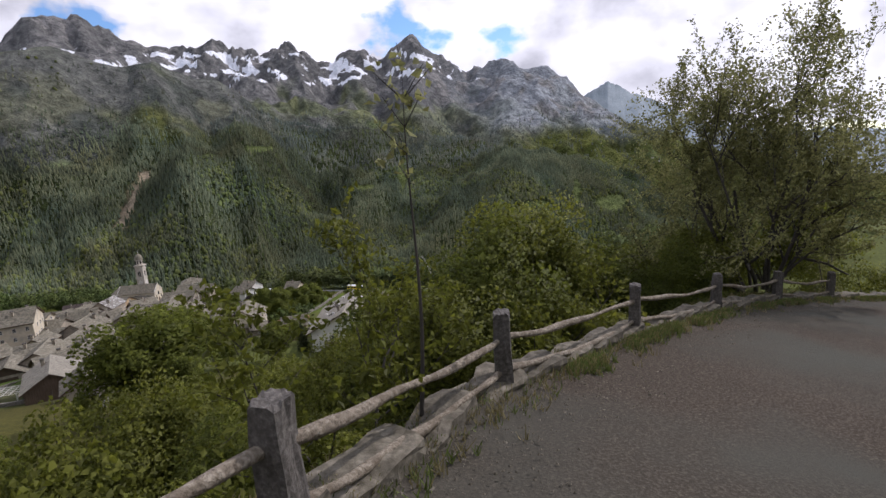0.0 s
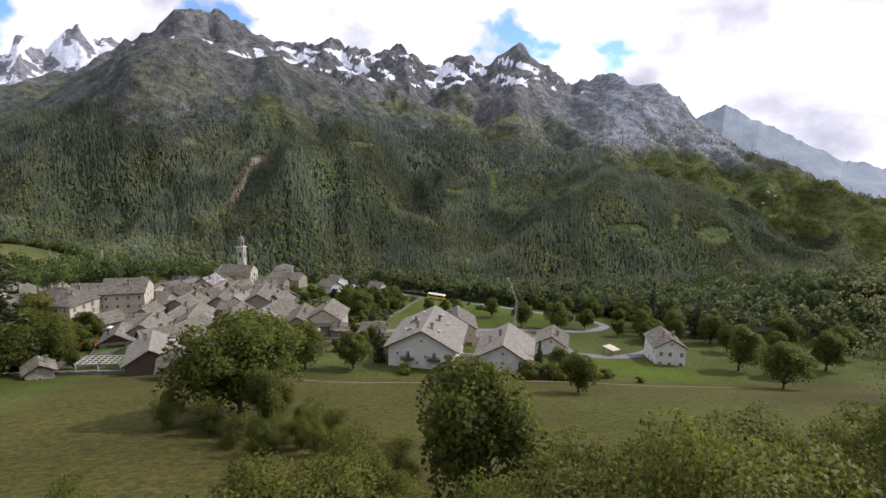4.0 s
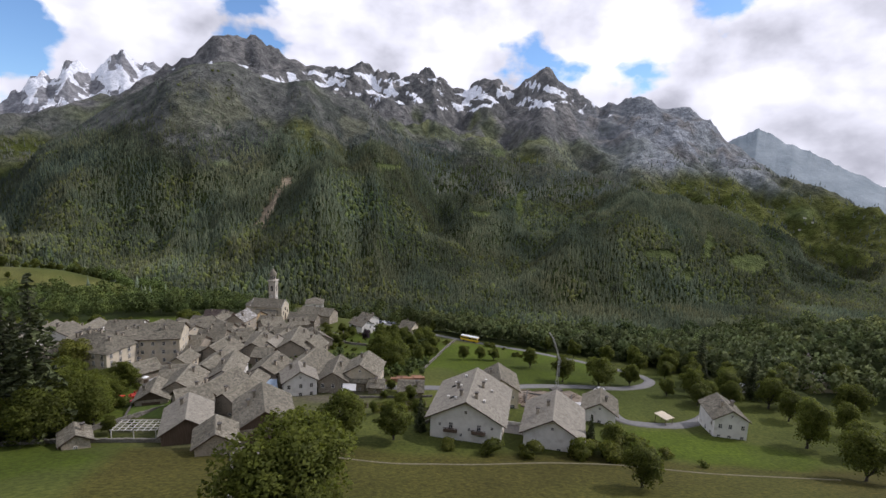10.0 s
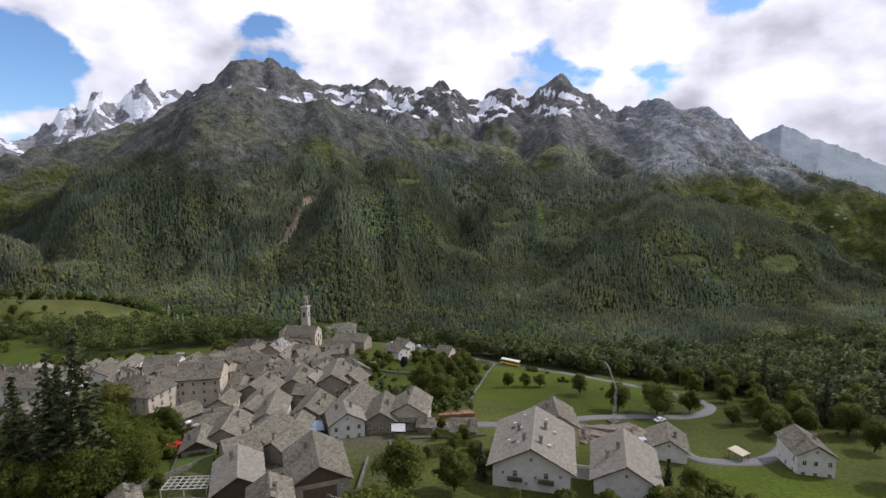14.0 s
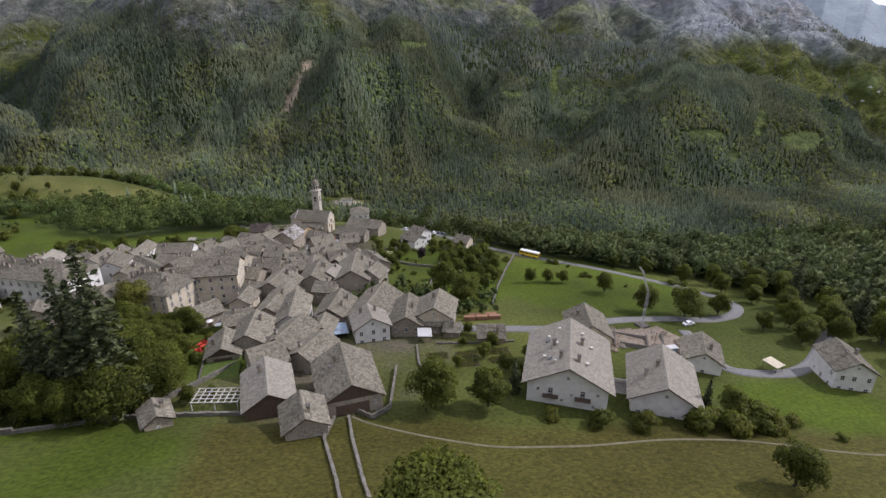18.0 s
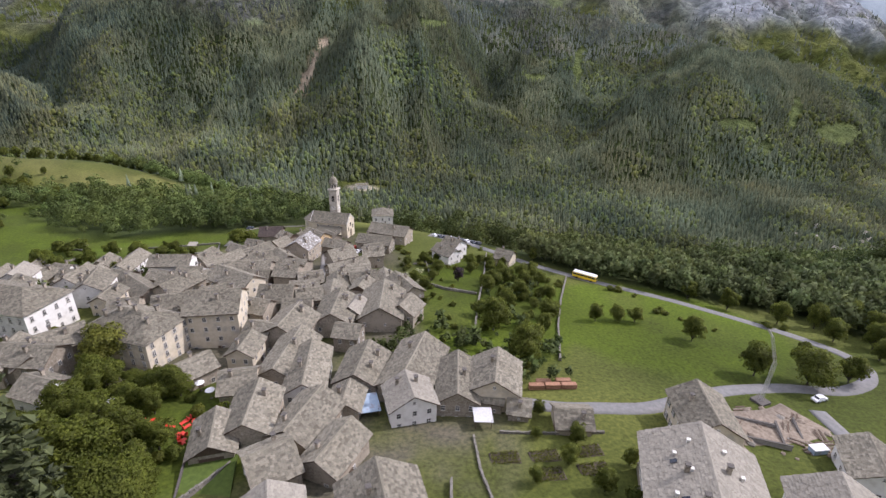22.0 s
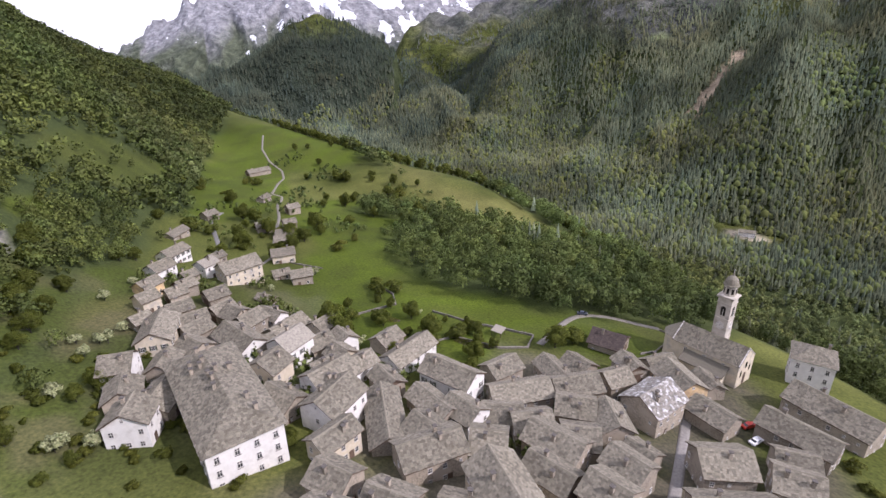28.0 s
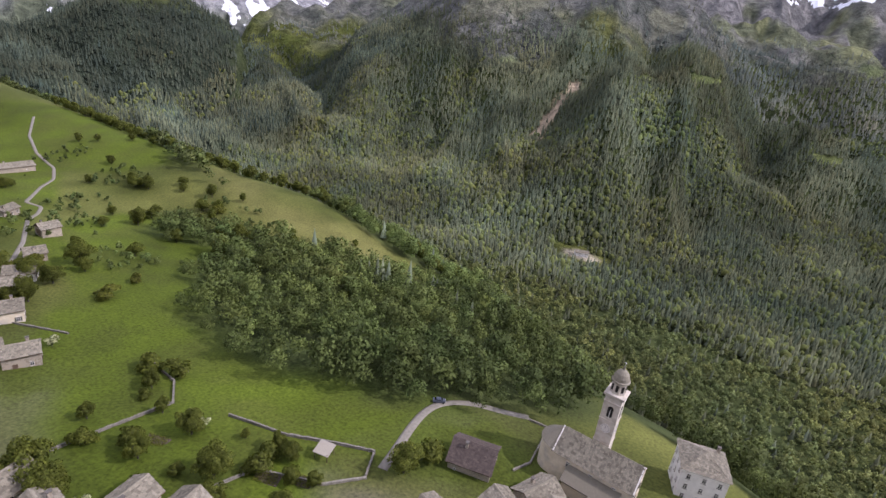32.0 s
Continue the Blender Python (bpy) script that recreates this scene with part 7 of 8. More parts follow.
def bus():
    x, y = 24, 273
    ob = thing("bus", pose(x, y, gz(x, y) + 0.35, 0, 0, -33), "yellow postal coach with a white roof on the lane", "bus")
    part("body", boxes([(0, 0, 1.45, 10.5, 2.5, 2.1)], bevel=0.15), M_yellow, ob)
    part("roof", boxes([(0, 0, 2.72, 10.2, 2.4, 0.45)], bevel=0.12), M_carwhite, ob)
    for sy in (-1, 1):
        for k in range(6):
            part("side_window", boxes([(-4.2 + 1.65 * k, sy * 1.26, 1.95, 1.5, 0.04, 0.85)]), M_glass, ob)
        for wx in (-3.2, 3.2):
            bm = bmesh.new()
            bmesh.ops.create_cone(bm, cap_ends=True, segments=16, radius1=0.5, radius2=0.5, depth=0.3, matrix=Matrix.Translation((wx, sy * 1.1, 0.35)) @ pose(0, 0, 0, 90))
            part("wheel", bm, M_rubber, ob)
    part("windscreen", boxes([(5.26, 0, 1.85, 0.04, 2.2, 1.2)]), M_glass, ob)


bus()
for i in range(34):
    ox, oy = rng.uniform(-18, 6), rng.uniform(214, 296)
    if ox > 0.28 * (oy - 203) - 4:
        continue
    plant("orchard_tree", TREE_MID[i % 4], ox, oy, rng.uniform(0.4, 0.72), "low round fruit tree in the walled orchard", group="walled orchard trees")
# parasols of the hotel garden and its red chairs
for i, (px, py) in enumerate(((-93, 172), (-89, 169), (-108, 163))):
    um = thing("parasol", pose(px, py, gz(px, py), 0, 0, 20 * i), "large white parasol in the hotel garden", "parasol", "garden parasols")
    part("pole", boxes([(0, 0, 1.3, 0.08, 0.08, 2.6)]), M_wood, um)
    bm = bmesh.new()
    bmesh.ops.create_cone(bm, cap_ends=False, segments=8, radius1=1.1, radius2=0.05, depth=0.5, matrix=Matrix.Translation((0, 0, 2.7)))
    part("canopy", bm, M_cloth, um)
    part("foot", boxes([(0, 0, 0.06, 0.6, 0.6, 0.12)]), M_granite, um)
rc = thing("garden_chair", pose(-92, 157, gz(-92, 157)), "long red garden chair on the hotel lawn", "chair", "red garden chairs")
for cx, cy in ((-0.5, -0.3), (1.0, -0.3), (-0.5, 0.3), (1.0, 0.3)):
    part("leg", boxes([(cx, cy, 0.22, 0.05, 0.05, 0.44)]), M_red, rc)
part("seat", boxes([(0.25, 0, 0.46, 1.7, 0.8, 0.09)]), M_red, rc)
part("backrest", boxes([(-0.6, 0, 0.85, 0.09, 0.8, 0.75)]), M_red, rc)
for i in range(11):
    cx, cy = -92 + rng.uniform(-6, 6), 156 + rng.uniform(-5, 5)
    copy_thing(rc, pose(cx, cy, gz(cx, cy), 0, 0, rng.uniform(0, 360)))
# small sheds, canopies and tarpaulins
for sx, sy, rr, mt, lb in ((-161, 298, 10, M_roof_pale, "small white-roofed shelter in the garden"), (-26, 163, 5, M_steel, "white corrugated garden shed roof"), (70, 152, 30, M_cream, "open shelter with a pale boarded roof"), (-52, 166, 20, M_roof_blue, "blue tarpaulin roof over a courtyard"), (-67, 232, 0, M_roof_blue, "pale blue sheet roof between houses"), (-166, 222, -20, M_roof_pale, "low garage with flat grey roof")):
    sh = thing("shelter", pose(sx, sy, gz(sx, sy), 0, 0, rr), lb, "shelter", "shelters")
    big = 2.6 if "tarpaulin" in lb or "sheet" in lb or "garage" in lb else 1.9
    for cx in (-1, 1):
        for cy in (-1, 1):
            part("post", boxes([(cx * big * 0.9, cy * big * 0.9, 1.2, 0.14, 0.14, 2.6)]), M_wood, sh)
    part("roof", boxes([(0, 0, 0, big * 2.2, big * 2.2, 0.14)], bevel=0.03), mt, sh, m=pose(0, 0, 2.6, 6, 4))
gable_house(-233, 1104, 20, 24, 11, 7, "white", label="white forest lodge in a far clearing", over=0.8, z=gz(-233, 1104) + 1.0)

# kitchen gardens south of the lane
for i, (bx, by, br) in enumerate(((-14, 148, 12), (-14, 153, 12), (-5, 150, 12), (-5, 155, 12), (-22, 152, 8), (-160, 288, 20), (-166, 284, 20), (-196, 278, 15), (-30, 297, 10), (-38, 292, 10))):
    bed = thing("vegetable_bed", pose(bx, by, gz(bx, by) - 0.12, 0, 0, br), "dug vegetable bed with rows of green plants", "garden bed", "vegetable beds")
    part("soil", boxes([(0, 0, 0.15, 6.0, 3.2, 0.3)], bevel=0.05), M_soil, bed)
    for k in range(4):
        g = np.random.default_rng(700 + 4 * i + k)
        pts = np.stack([g.uniform(-2.8, 2.8, 170), g.normal(-1.2 + 0.8 * k, 0.2, 170), 0.35 + g.uniform(0, 0.35, 170)], 1)
        put("crop", mesh_np("crop", *leaf_quads(pts, 0.22, g), M_leaf_b), bed)
for i in range(44):
    g1, g2 = rng.random(), rng.random()
    ox, oy = ((-34 + 40 * g1, 140 + 28 * g2), (-44 + 40 * g1, 236 + 62 * g2), (-240 + 110 * g1, 262 + 34 * g2), (-215 + 40 * g1, 165 + 40 * g2))[i % 4]
    if village_mask(ox, oy) > 0.6:
        continue
    plant("garden_tree", TREE_MID[i % 4], ox, oy, rng.uniform(0.3, 0.62), "small leafy tree in a kitchen garden", group="kitchen garden trees")
for nm, pts, hh in (("garden_wall", ((-2, 140), (4, 148), (10, 155), (15, 158)), 1.0), ("garden_wall", ((-28, 158), (-27, 148), (-25, 140)), 0.8), ("garden_wall", ((-22, 160), (-8, 160), (0, 161)), 0.8), ("garden_wall", ((-34, 300), (-37, 288), (-52, 284)), 1.0)):
    dry_wall(nm, pts, 0.5, hh, "low grey wall between kitchen gardens")


for i in range(46):
    ox, oy = rng.uniform(-62, -32), rng.uniform(252, 316)
    if i % 5 == 0:
        plant("garden_tree", TREE_MID[i % 4], ox, oy, rng.uniform(0.35, 0.6), "small leafy tree on the garden terraces by the church", group="terrace trees")
    else:
        plant("garden_shrub", BUSH[i % 4], ox, oy, rng.uniform(0.35, 0.9), "green shrub on the garden terraces by the church", "shrub", "terrace shrubs")
for i in range(26):
    t = rng.uniform(0, 1)
    ox, oy = 84 - 120 * t + rng.normal(0, 2), 221 + 100 * t - 12 * math.sin(math.pi * t) - rng.uniform(6, 12) * (1 if i % 3 else -1.0)
    plant("lane_shrub", BUSH[i % 4], ox, oy, rng.uniform(0.4, 1.0), "green bush on the verge of the lane", "shrub", "lane shrubs")
# a far hamlet in the valley
VALLEY, SLOPE = (748, 945), (1949, 2419)
def far_house(x, y, rot, L, W, h):
    ob = thing("far_house", pose(x, y, gz(x, y) - 0.5, 0, 0, rot), "small pale house far off in the valley", "house", "valley houses")
    part("wall", boxes([(0, 0, h / 2, L, W, h)]), M_white, ob)
    bm = bmesh.new()
    q = [bm.verts.new(p) for p in ((-L / 2 - 0.5, -W / 2 - 0.5, h), (L / 2 + 0.5, -W / 2 - 0.5, h), (L / 2 + 0.5, W / 2 + 0.5, h), (-L / 2 - 0.5, W / 2 + 0.5, h), (-L / 2 - 0.5, 0, h + W * 0.3), (L / 2 + 0.5, 0, h + W * 0.3))]
    for f in ((0, 1, 5, 4), (2, 3, 4, 5), (1, 2, 5), (3, 0, 4), (3, 2, 1, 0)):
        bm.faces.new([q[k] for k in f])
    part("roof", bm, M_roof_pale, ob)


for i in range(26):
    far_house(VALLEY[0] + rng.normal(0, 90), VALLEY[1] + rng.normal(0, 60), rng.uniform(0, 180), rng.uniform(9, 16), rng.uniform(8, 11), rng.uniform(6, 10))
for i in range(9):
    far_house(SLOPE[0] + rng.normal(0, 45), SLOPE[1] + rng.normal(0, 20), rng.uniform(0, 180), rng.uniform(8, 12), 8, 6)

# ---------------------------------------------------------------- the road and fence at the start
EDGE = np.array(((-26, -22), (-14, -10.5), (-3.2, 0.6), (-0.35, 3.3), (2.3, 5.85), (6.4, 8.6), (11.1, 11.2), (15.4, 12.9), (19.4, 14.0), (26, 15.2), (40, 16)))


def edge_at(k):
    s = np.concatenate([[0], np.cumsum(np.hypot(*np.diff(EDGE, axis=0).T))])
    return np.interp(k, s, EDGE[:, 0]), np.interp(k, s, EDGE[:, 1])


edge_len = float(np.hypot(*np.diff(EDGE, axis=0).T).sum())
ks = np.arange(0, edge_len, 0.35)
ex, ey = edge_at(ks)
ed = np.stack([np.gradient(ex), np.gradient(ey)], 1)
ed /= np.hypot(ed[:, 0], ed[:, 1])[:, None]
for _ in range(8):
    ed[1:-1] = 0.25 * ed[:-2] + 0.5 * ed[1:-1] + 0.25 * ed[2:]
cols = np.linspace(-0.05, 9.0, 40)
RX = ex[:, None] + ed[:, 1:2] * cols[None]
RY = ey[:, None] - ed[:, 0:1] * cols[None]
RZ = road_z(RX, RY) + 0.02 * fbm(RX, RY, 1.3, 3, 131) - 0.10 * np.exp(-((cols[None] - 0.6) / 0.6) ** 2) + 0.03 * sstep(1, 3, cols[None]) + 0.09
i = np.arange(RX.size).reshape(RX.shape)
road_me = mesh_np("road_near", np.stack([RX, RY, RZ], -1).reshape(-1, 3), np.stack([i[:-1, :-1], i[1:, :-1], i[1:, 1:], i[:-1, 1:]], -1).reshape(-1, 4), M_asphalt, True)
tagged(new("road", road_me), "gritty worn asphalt road with a dusty verge", "road", kind="structure")


def rock_mesh(seed, flat=0.7):
    bm = bmesh.new()
    bmesh.ops.create_icosphere(bm, subdivisions=2, radius=0.5)
    for v in bm.verts:
        o = Vector((seed * 7.1, seed * 3.3, 0))
        v.co = v.co * (1 + 0.35 * noise.noise(v.co * 2.2 + o)) + 0.05 * noise.noise_vector(v.co * 6 + o)
        v.co = Vector((max(-0.42, min(0.42, v.co.x)), max(-0.4, min(0.4, v.co.y)), max(-0.3, min(0.3, v.co.z)) * flat))
    me = bpy.data.meshes.new("edging_stone")
    bm.to_mesh(me)
    bm.free()
    me.materials.append(M_kerb)
    return me


def kerb_block(seed):
    """A rough, crumbling block about 1.3 m long, its arrises worn round."""
    bm = bmesh.new()
    bmesh.ops.create_cube(bm, size=1.0)
    bmesh.ops.subdivide_edges(bm, edges=bm.edges[:], cuts=4, use_grid_fill=True)
    o = Vector((seed * 5.7, seed * 2.9, 1.3))
    for v in bm.verts:
        p = v.co * 2
        worn = 1 - 0.05 * (abs(p.x) ** 6 + abs(p.y) ** 6 + abs(p.z) ** 6 - 1)
        v.co = Vector((v.co.x * 1.32, v.co.y * 0.56, v.co.z * 0.5)) * worn
        v.co += 0.075 * noise.noise_vector(v.co * 2.6 + o) + 0.035 * noise.noise_vector(v.co * 9 + o)
    me = bpy.data.meshes.new("edging_stone")
    bm.to_mesh(me)
    bm.free()
    me.materials.append(M_kerb)
    return me


ROCKS = [rock_mesh(k) for k in range(6)]
BLOCKS = [kerb_block(k) for k in range(5)]
kerb = thing("stone_edging", pose(0, 0, 0), "low crumbling kerb of rough weathered stone blocks", "kerb")
for k in np.arange(15, edge_len - 14, 1.22):
    x, y = edge_at(k)
    x2, y2 = edge_at(k + 0.6)
    turn = math.degrees(math.atan2(y2 - y, x2 - x))
    put("edging_stone", BLOCKS[int(rng.integers(0, 5))], kerb, pose(x - 0.12 * 0.57, y + 0.12 * 0.82, float(road_z(x, y)) - 0.09 + rng.uniform(-0.05, 0.03), rng.uniform(-4, 4), rng.uniform(-3, 3), turn + rng.uniform(-5, 5) + 180 * int(rng.integers(0, 2))) @ Matrix.Diagonal((rng.uniform(0.88, 1.05), rng.uniform(0.8, 1.1), 1, 1)))
for k in np.arange(15, edge_len - 14, 0.8):
    x, y = edge_at(k)
    x, y = x + rng.normal(0, 0.08) - 0.5 * 0.57, y + rng.normal(0, 0.08) + 0.5 * 0.82
    s = rng.uniform(0.6, 1.05)
    put("edging_stone", ROCKS[int(rng.integers(0, 6))], kerb, pose(x, y, float(road_z(x, y)) - 0.38, rng.uniform(-12, 12), rng.uniform(-12, 12), rng.uniform(0, 360)) @ Matrix.Diagonal((1.25 * s, 0.85 * s, 0.8 * s, 1)))


def granite_post(h, w, seed):
    g = np.random.default_rng(seed)
    bm = bmesh.new()
    bmesh.ops.create_cube(bm, size=1, matrix=Matrix.Translation((0, 0, h / 2 - 0.2)) @ Matrix.Diagonal((w, w * 0.86, h + 0.4, 1)))
    bmesh.ops.subdivide_edges(bm, edges=bm.edges[:], cuts=5, use_grid_fill=True)
    for v in bm.verts:
        f = 1 - 0.10 * max(0, v.co.z / h)
        v.co.x, v.co.y = v.co.x * f, v.co.y * f
        v.co += Vector(g.normal(0, 0.006, 3)) + 0.02 * noise.noise_vector(v.co * 3 + Vector((seed, 0, 0)))
        if v.co.z > h * 0.93 and abs(v.co.x) + abs(v.co.y) > w * 0.7:
            v.co.z -= 0.035
    return bm


POSTS = [(-3.2, 0.75), (-0.35, 3.3), (2.3, 5.85), (6.4, 8.6), (11.1, 11.2), (15.4, 12.9), (19.4, 14.0)]
fence = thing("roadside_fence", pose(0, 0, 0), "granite posts carrying two weathered round timber rails", "fence")
for k, (px, py) in enumerate(POSTS):
    part("post", granite_post(1.08, 0.27, k), M_granite, fence, "rough dark granite post", pose(px, py, float(road_z(px, py)), 0, 0, 52 + 9 * (k % 3)))
for k in range(len(POSTS) - 1):
    (ax, ay), (bx, by) = POSTS[k], POSTS[k + 1]
    for lv, hh in (("upper", 0.74), ("lower", 0.26)):
        g = np.random.default_rng(300 + 10 * k + int(hh * 10))
        s = np.linspace(-0.02, 1.02, 22)
        sag = -0.09 * np.sin(np.pi * s) + 0.025 * np.sin(s * 6 + g.uniform(0, 6)) + 0.012 * np.sin(s * 17 + g.uniform(0, 6))
        p = np.stack([ax + (bx - ax) * s + 0.03 * np.sin(s * 9 + 1), ay + (by - ay) * s, road_z(ax, ay) + (road_z(bx, by) - road_z(ax, ay)) * s + hh + sag], 1)
        r = 0.052 + 0.01 * np.sin(s * 11 + g.uniform(0, 6)) + g.normal(0, 0.003, 22) - 0.012 * s
        put("rail", mesh_np("rail", *tube_np(p, r, 10), M_rail, True), fence)


# a spreading old tree with many bare limbs
def branching(seed, base, limbs, spread_, height, leaves, leaf, mat, depth=4, width=None):
    g = np.random.default_rng(seed)
    tubes, tips = [], []

    def grow(p, d, ln, r, k):
        n = 6
        pts = [p]
        dd = d
        for _ in range(n):
            dd = dd + g.normal(0, 0.16, 3) + np.array([0, 0, 0.05])
            dd = dd / np.linalg.norm(dd)
            pts.append(pts[-1] + dd * ln / n)
        pts = np.array(pts)
        tubes.append(tube_np(pts, r * np.linspace(1, 0.55, n + 1), 7 if k > 2 else 5 if k > 0 else 3))
        if k <= 2:
            tips.append(pts[2:])
        if k == 0:
            return
        for j in range(int(g.integers(3, 5))):
            t = g.uniform(0.35, 1.0)
            q = pts[int(t * n)]
            a = g.normal(0, 1, 3)
            a -= a @ dd * dd
            a /= np.linalg.norm(a) + 1e-9
            nd = dd * g.uniform(0.5, 0.85) + a * g.uniform(0.45, 0.85) + np.array([0, 0, 0.12])
            grow(q, nd / np.linalg.norm(nd), ln * g.uniform(0.52, 0.72), r * g.uniform(0.4, 0.55), k - 1)
    for j in range(limbs):
        a = 2 * math.pi * j / limbs + g.uniform(-0.4, 0.4)
        d = np.array([math.cos(a) * spread_, math.sin(a) * spread_, 1.0])
        grow(np.array([math.cos(a) * 0.25, math.sin(a) * 0.25, -0.4]), d / np.linalg.norm(d), height * g.uniform(0.42, 0.55), base * g.uniform(0.75, 1.1), depth)
    tip = np.concatenate(tips)
    grown = np.full(3, height / tip[:, 2].max())
    if width:
        grown[:2] = width / np.percentile(np.hypot(tip[:, 0], tip[:, 1]), 97)
    tip = tip * grown
    tubes = [(q * grown, *rest) for q, *rest in tubes]
    c = tip[g.integers(0, len(tip), leaves)] + g.normal(0, leaf * 0.9, (leaves, 3))
    if width:
        # leaf clumps that round the crown off to a dome
        dome, _, _ = crown_points(g, leaves // 3, width * 0.98, width * 0.98, height * 0.46, 90, 0.6, 0.2)
        c = np.concatenate([c, dome + (0, 0, height * 0.5)])
    return mesh_np("trunk", *join_np(tubes), M_bark, True), mesh_np("crown", *leaf_quads(c, leaf, g, 0.0), mat)


OLD = branching(407, 0.11, 9, 0.95, 11.4, 50000, 0.085, M_leaf_grey, 4, 6.2)
plant("spreading_tree", OLD, 17.6, 15.6, 1.0, "old spreading tree with dark limbs and thin grey-green leaves", rot=30, z=-3.4, uneven=False)

# thicket under the fence
SHRUB = [broadleaf(430 + k, 7.0, 2.9, 3.5, 15000, 0.1, 34, 0.1, base_r=0.09, mat=(M_leaf_b, M_leaf, M_leaf_b)[k % 3], shell=0.6, lump_r=0.34) for k in range(4)]
for k, (sx, sy, hh) in enumerate(((-8.9, 21.2, 11), (-6.6, 22.5, 10.6), (-5.6, 28.3, 11.6), (-3.6, 34.5, 11), (-0.8, 26.6, 8.2), (2.7, 21.4, 7.4), (4.9, 20.1, 8.4), (6.5, 19.3, 8.2), (-0.1, 19.1, 6.0), (2, 14.6, 5.6), (-2.9, 19, 6.4), (8.8, 19.6, 9), (5.7, 16.2, 6.8), (5.4, 13.3, 7.0), (2.6, 10.4, 4.2), (6.8, 14.8, 6.6), (4.4, 17.6, 8.0), (4.8, 12.0, 6.4), (6.0, 14.0, 7.2), (9.2, 17.5, 7.4), (1.0, 15.5, 6.0), (-3.2, 16.8, 6.2), (-7.4, 21.0, 8.8), (-12.5, 19.5, 6.6), (12.4, 17.5, 6.6), (13.5, 21.5, 7.6), (-1, 23.5, 7), (4.2, 26, 7.6), (-5.2, 28, 7.6), (-11.5, 28, 7), (9, 26.5, 7.6), (14.5, 28, 7.6),
                                  (-16.5, 25.5, 6.6), (-19.5, 33, 6), (-10, 36, 6), (0, 33, 6.4), (23, 20, 8), (24.5, 25.5, 8), (18, 31, 7.4), (28, 30, 8), (-25, 24, 6), (-22, 15, 5.5), (-14.5, 11.5, 5), (-8.2, 12.8, 4.4), (31, 22, 8), (9.8, 14.6, 5), (22, 37, 6), (-14, 60, 5.4), (-11, 64, 4.6), (-30, 70, 6), (-18, 84, 5), (-8.5, 57, 4.4), (0, 46, 6), (11, 38, 6), (-2, 40, 5), (-24, 67, 5.5), (-19, 62, 5), (-15, 58, 5.4), (-11, 60, 4.6), (-7.5, 62, 5), (-12, 70, 5.5), (-6, 54, 4.4), (-17, 74, 5), (31, 52, 4.6), (34, 47, 5), (13, 14.6, 3.6), (15.4, 17.2, 5.2), (12.3, 16, 4.6), (17.2, 17.8, 5), (11, 13.4, 3.0), (15.2, 15.6, 3.6))):
    plant("thicket_shrub", SHRUB[k % 4], sx, sy, hh / 7.0, "tall leafy shrub in the thicket under the road" if sy < 40 else "leafy shrub at the foot of the meadow tree", "shrub", "thicket shrubs")
SCRUB = [broadleaf(450 + k, 2.2, 1.5, 1.1, 3400, 0.075, 14, 0.1, base_r=0.04, mat=(M_leaf_b, M_leaf)[k % 2]) for k in range(2)]
for k in range(54):
    d, s = rng.uniform(1.6, 9.5), rng.uniform(-16, 24)
    sx, sy = FENCE_P[0] + 0.82 * s - 0.57 * d, FENCE_P[1] + 0.57 * s + 0.82 * d
    plant("low_bush", SCRUB[k % 2], sx, sy, rng.uniform(0.55, 1.15), "low leafy bush on the bank under the fence", "shrub", "bank bushes")
for k, (sx, sy, hh) in enumerate(((-262, 187, 0.9), (-254, 183, 0.8), (-250, 188, 0.75), (-237, 182, 0.7), (-266, 196, 0.8), (-290, 194, 1.0), (-288, 199, 0.9), (-304, 221, 0.7), (-308, 228, 0.75), (-275, 190, 0.9), (-246, 180, 0.7), (-228, 178, 0.6))):
    plant("slope_tree", TREE_MID[k % 4], sx, sy, hh, "round dark green tree on the terraced slope", "tree", "slope trees")
for k, (sx, sy) in enumerate(((-228, 195), (-235, 203), (-185, 176), (-182, 182), (-230, 190))):
    plant("elder_shrub", TREE_BLOOM[k % 2], sx, sy, 0.75, "elder in cream blossom on the terraced slope", "shrub", "elders")
for k in range(30):
    sx = rng.uniform(-262, -184)
    sy = 192 - 0.45 * (sx + 240) - 10 + rng.normal(0, 5)
    plant("terrace_bush", BUSH[k % 4], sx, sy - 12, rng.uniform(0.35, 0.8), "leafy bush on the terraced slope", "shrub", "terrace bushes")
# bare pole sapling and its leafy neighbour
g = np.random.default_rng(77)
pole = thing("sapling", pose(0.95, 4.95, gz(0.95, 4.95) - 0.05), "thin bare sapling with sparse leaves at its tip", "sapling")
s = np.linspace(0, 1, 16)
stem = np.stack([0.12 * s + 0.05 * np.sin(5 * s), -0.08 * s, (4.0 - gz(0.95, 4.95)) * s], 1)
put("stem", mesh_np("stem", *tube_np(stem, 0.026 * (1.08 - s), 6), M_bark, True), pole)
tw = []
for k in range(9):
    q = stem[int(g.integers(11, 16))]
    e = q + np.array([g.normal(0, 0.16), g.normal(0, 0.16), 0.28])
    tw.append(tube_np(np.linspace(q, e, 4), np.array([0.007, 0.006, 0.005, 0.003]), 4))
for q in tw:
    put("twig", mesh_np("twig", *q, M_bark), pole)
lv = np.concatenate([t[0] for t in tw])
put("leaves", mesh_np("leaves", *leaf_quads(lv[g.integers(0, len(lv), 60)] + g.normal(0, 0.05, (60, 3)), 0.09, g), M_leaf_grey), pole)
SAP = branching(403, 0.035, 2, 0.15, 5.2, 2600, 0.11, M_leaf_b, 3)
plant("ash_sapling", SAP, 0.3, 5.3, 0.66, "slim young ash with feathery light green leaves", "sapling", rot=0)
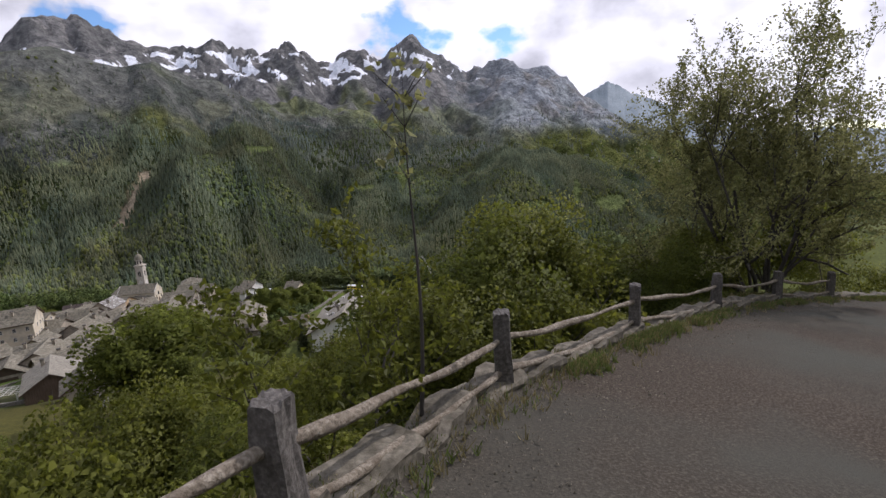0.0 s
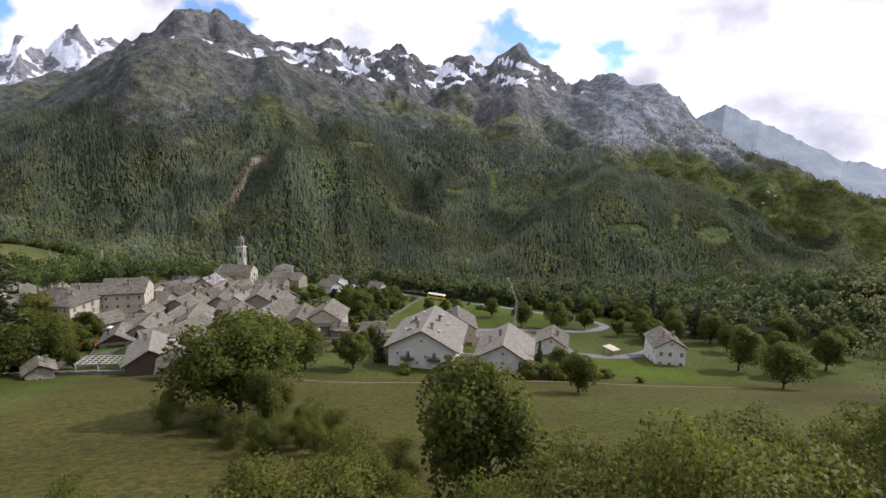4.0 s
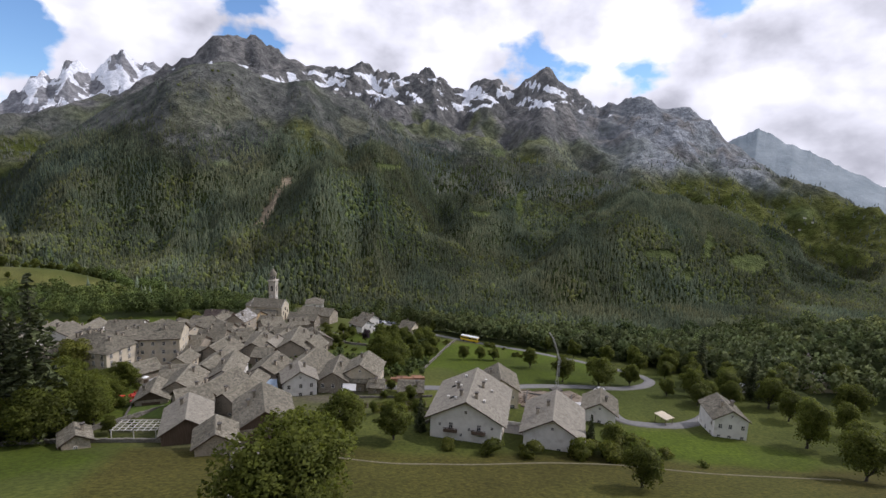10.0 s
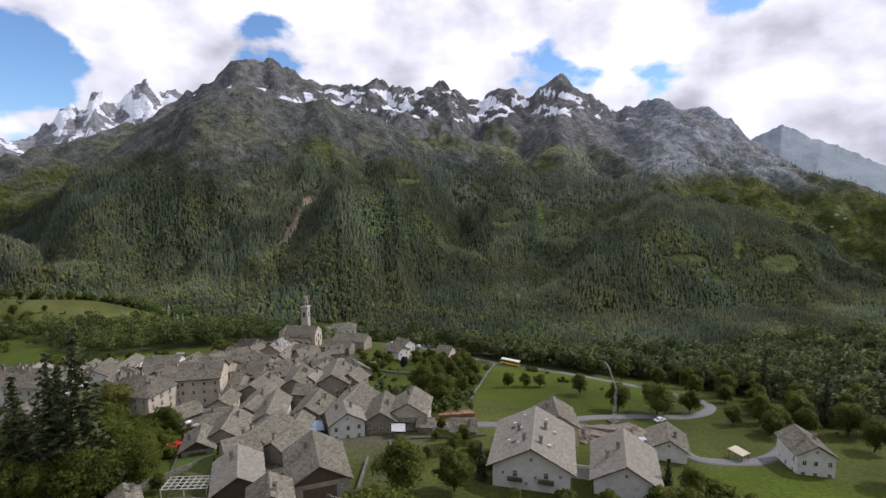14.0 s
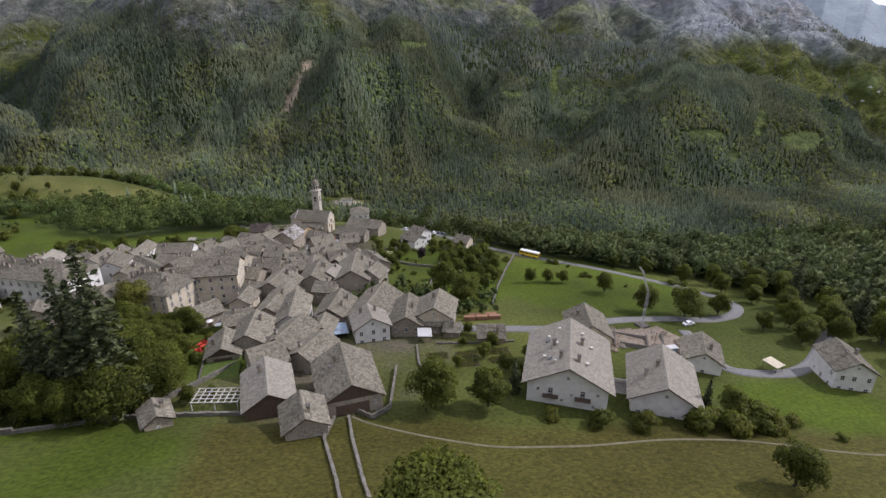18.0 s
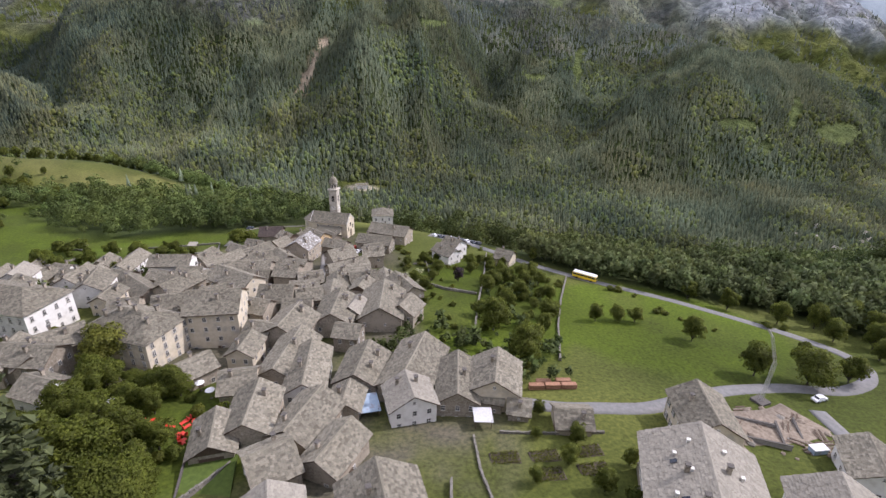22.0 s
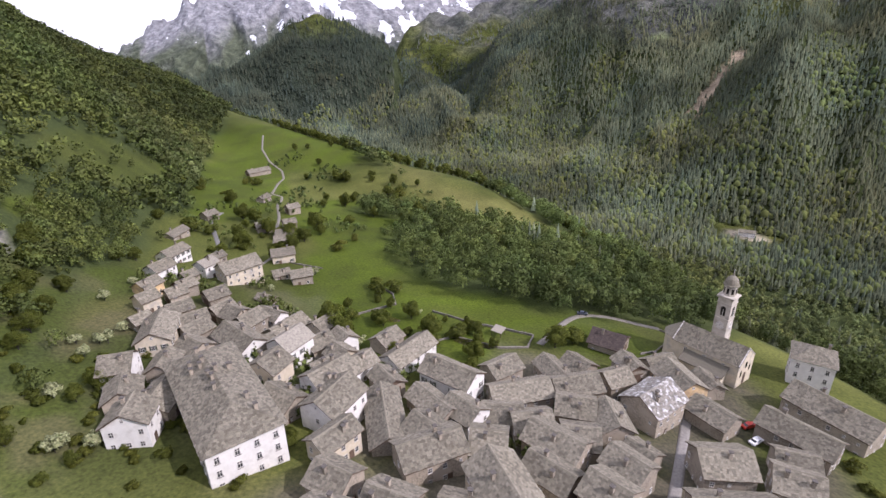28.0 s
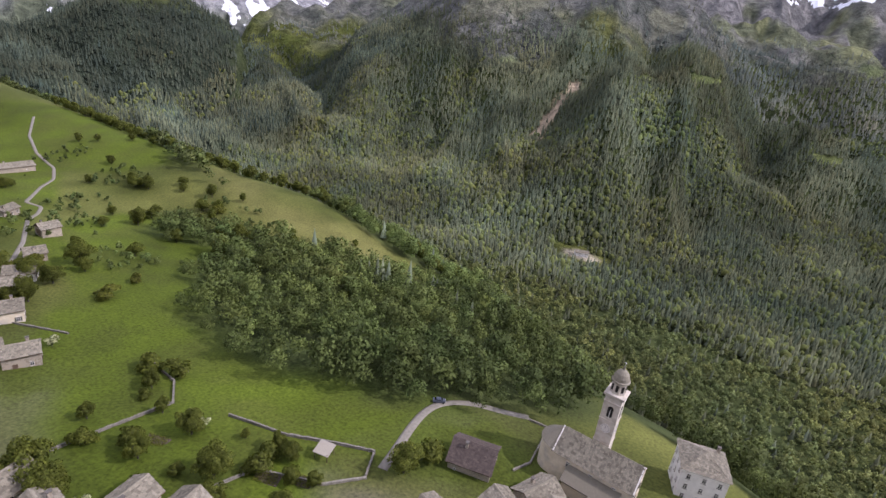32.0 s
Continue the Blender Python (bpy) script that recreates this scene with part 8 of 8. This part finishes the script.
plant("ash_sapling", SAP, 3.4, 10.2, 0.95, "slim young ash with feathery light green leaves", "sapling", rot=140)
plant("ash_sapling", SAP, 5.2, 10.8, 0.85, "slim young ash with feathery light green leaves", "sapling", rot=250)


# weeds along the road's edge
def tufts(name, n, fn, size, mat, label, seed):
    g = np.random.default_rng(seed)
    p = fn(g, n)
    blades = 7
    c = np.repeat(p, blades, 0) + g.normal(0, size * 0.35, (n * blades, 3)) * (1, 1, 0)
    h = size * g.uniform(0.5, 1.5, len(c))
    a = g.uniform(0, 2 * np.pi, len(c))
    w = np.stack([np.cos(a), np.sin(a), 0 * a], 1) * size * 0.09
    tip = c + np.stack([g.normal(0, 0.35, len(c)) * h, g.normal(0, 0.35, len(c)) * h, h], 1)
    co = np.stack([c - w, c + w, tip + w * 0.3, tip - w * 0.3], 1).reshape(-1, 3)
    return tagged(new(name, mesh_np(name, co, np.arange(len(co)).reshape(-1, 4), mat)), label, "grass", kind="stuff")


def verge(g, n):
    k = g.uniform(14, edge_len - 12, n)
    x, y = edge_at(k)
    o = np.abs(g.normal(0, 0.55, n)) * np.where(g.random(n) < 0.75, 1, -0.55) + 0.15
    x, y = x - o * 0.57, y + o * 0.82
    return np.stack([x, y, np.where(o > 0.3, np.minimum(land_z(x, y), road_z(x, y)), road_z(x, y)) - 0.02], 1)


M_dry = material("dry_grass", [(0.14, 0.12, 0.05), (0.26, 0.22, 0.1)], 2.5, 0.9, 0.0, island=0.35, translucent=0.2)
M_weed = material("green_weeds", [(0.07, 0.1, 0.02), (0.14, 0.17, 0.04)], 2.5, 0.8, 0.0, island=0.35, translucent=0.25)
tufts("dry_verge_grass", 7000, verge, 0.12, M_dry, "dry grass tufts along the road edge", 501)
tufts("green_verge_grass", 6000, verge, 0.11, M_weed, "green weeds along the road edge", 502)


def clumps(g, n):
    """Weeds rooted in the joint between kerb and road, in clumps."""
    mid = g.uniform(14, edge_len - 12, 19)
    k = mid[g.integers(0, 19, n)] + g.normal(0, 0.33, n)
    x, y = edge_at(np.clip(k, 12, edge_len - 12))
    o = 0.22 + np.abs(g.normal(0, 0.14, n))
    x, y = x + o * 0.57, y - o * 0.82
    return np.stack([x, y, road_z(x, y) - 0.01], 1)


tufts("kerb_weeds", 1700, clumps, 0.13, M_weed, "clumps of green weeds in the joint between kerb and road", 504)
tufts("kerb_dry_grass", 1500, clumps, 0.12, M_dry, "tawny dry stalks in the joint between kerb and road", 504)
# loose gravel at the road's edge
g = np.random.default_rng(503)
k = g.uniform(12, edge_len - 14, 5200)
gx, gy = edge_at(k)
o = 0.15 + np.abs(g.normal(0, 1.1, len(k)))
gx, gy = gx + o * 0.57, gy - o * 0.82
c = np.stack([gx, gy, road_z(gx, gy) + 0.085], 1)
s = g.uniform(0.008, 0.024, (len(k), 1, 1))
corner = np.array([(1, 0, 0), (0, 1, 0), (-1, 0, 0), (0, -1, 0), (0, 0, 0.8)])
co = c[:, None] + corner[None] * s * g.uniform(0.6, 1.3, (len(k), 5, 1))
f = np.array([(0, 1, 4), (1, 2, 4), (2, 3, 4), (3, 0, 4)])
tagged(new("road_gravel", mesh_np("road_gravel", co.reshape(-1, 3), (f[None] + 5 * np.arange(len(k))[:, None, None]).reshape(-1, 3), M_kerb)), "loose grit along the road edge", "gravel", kind="stuff")
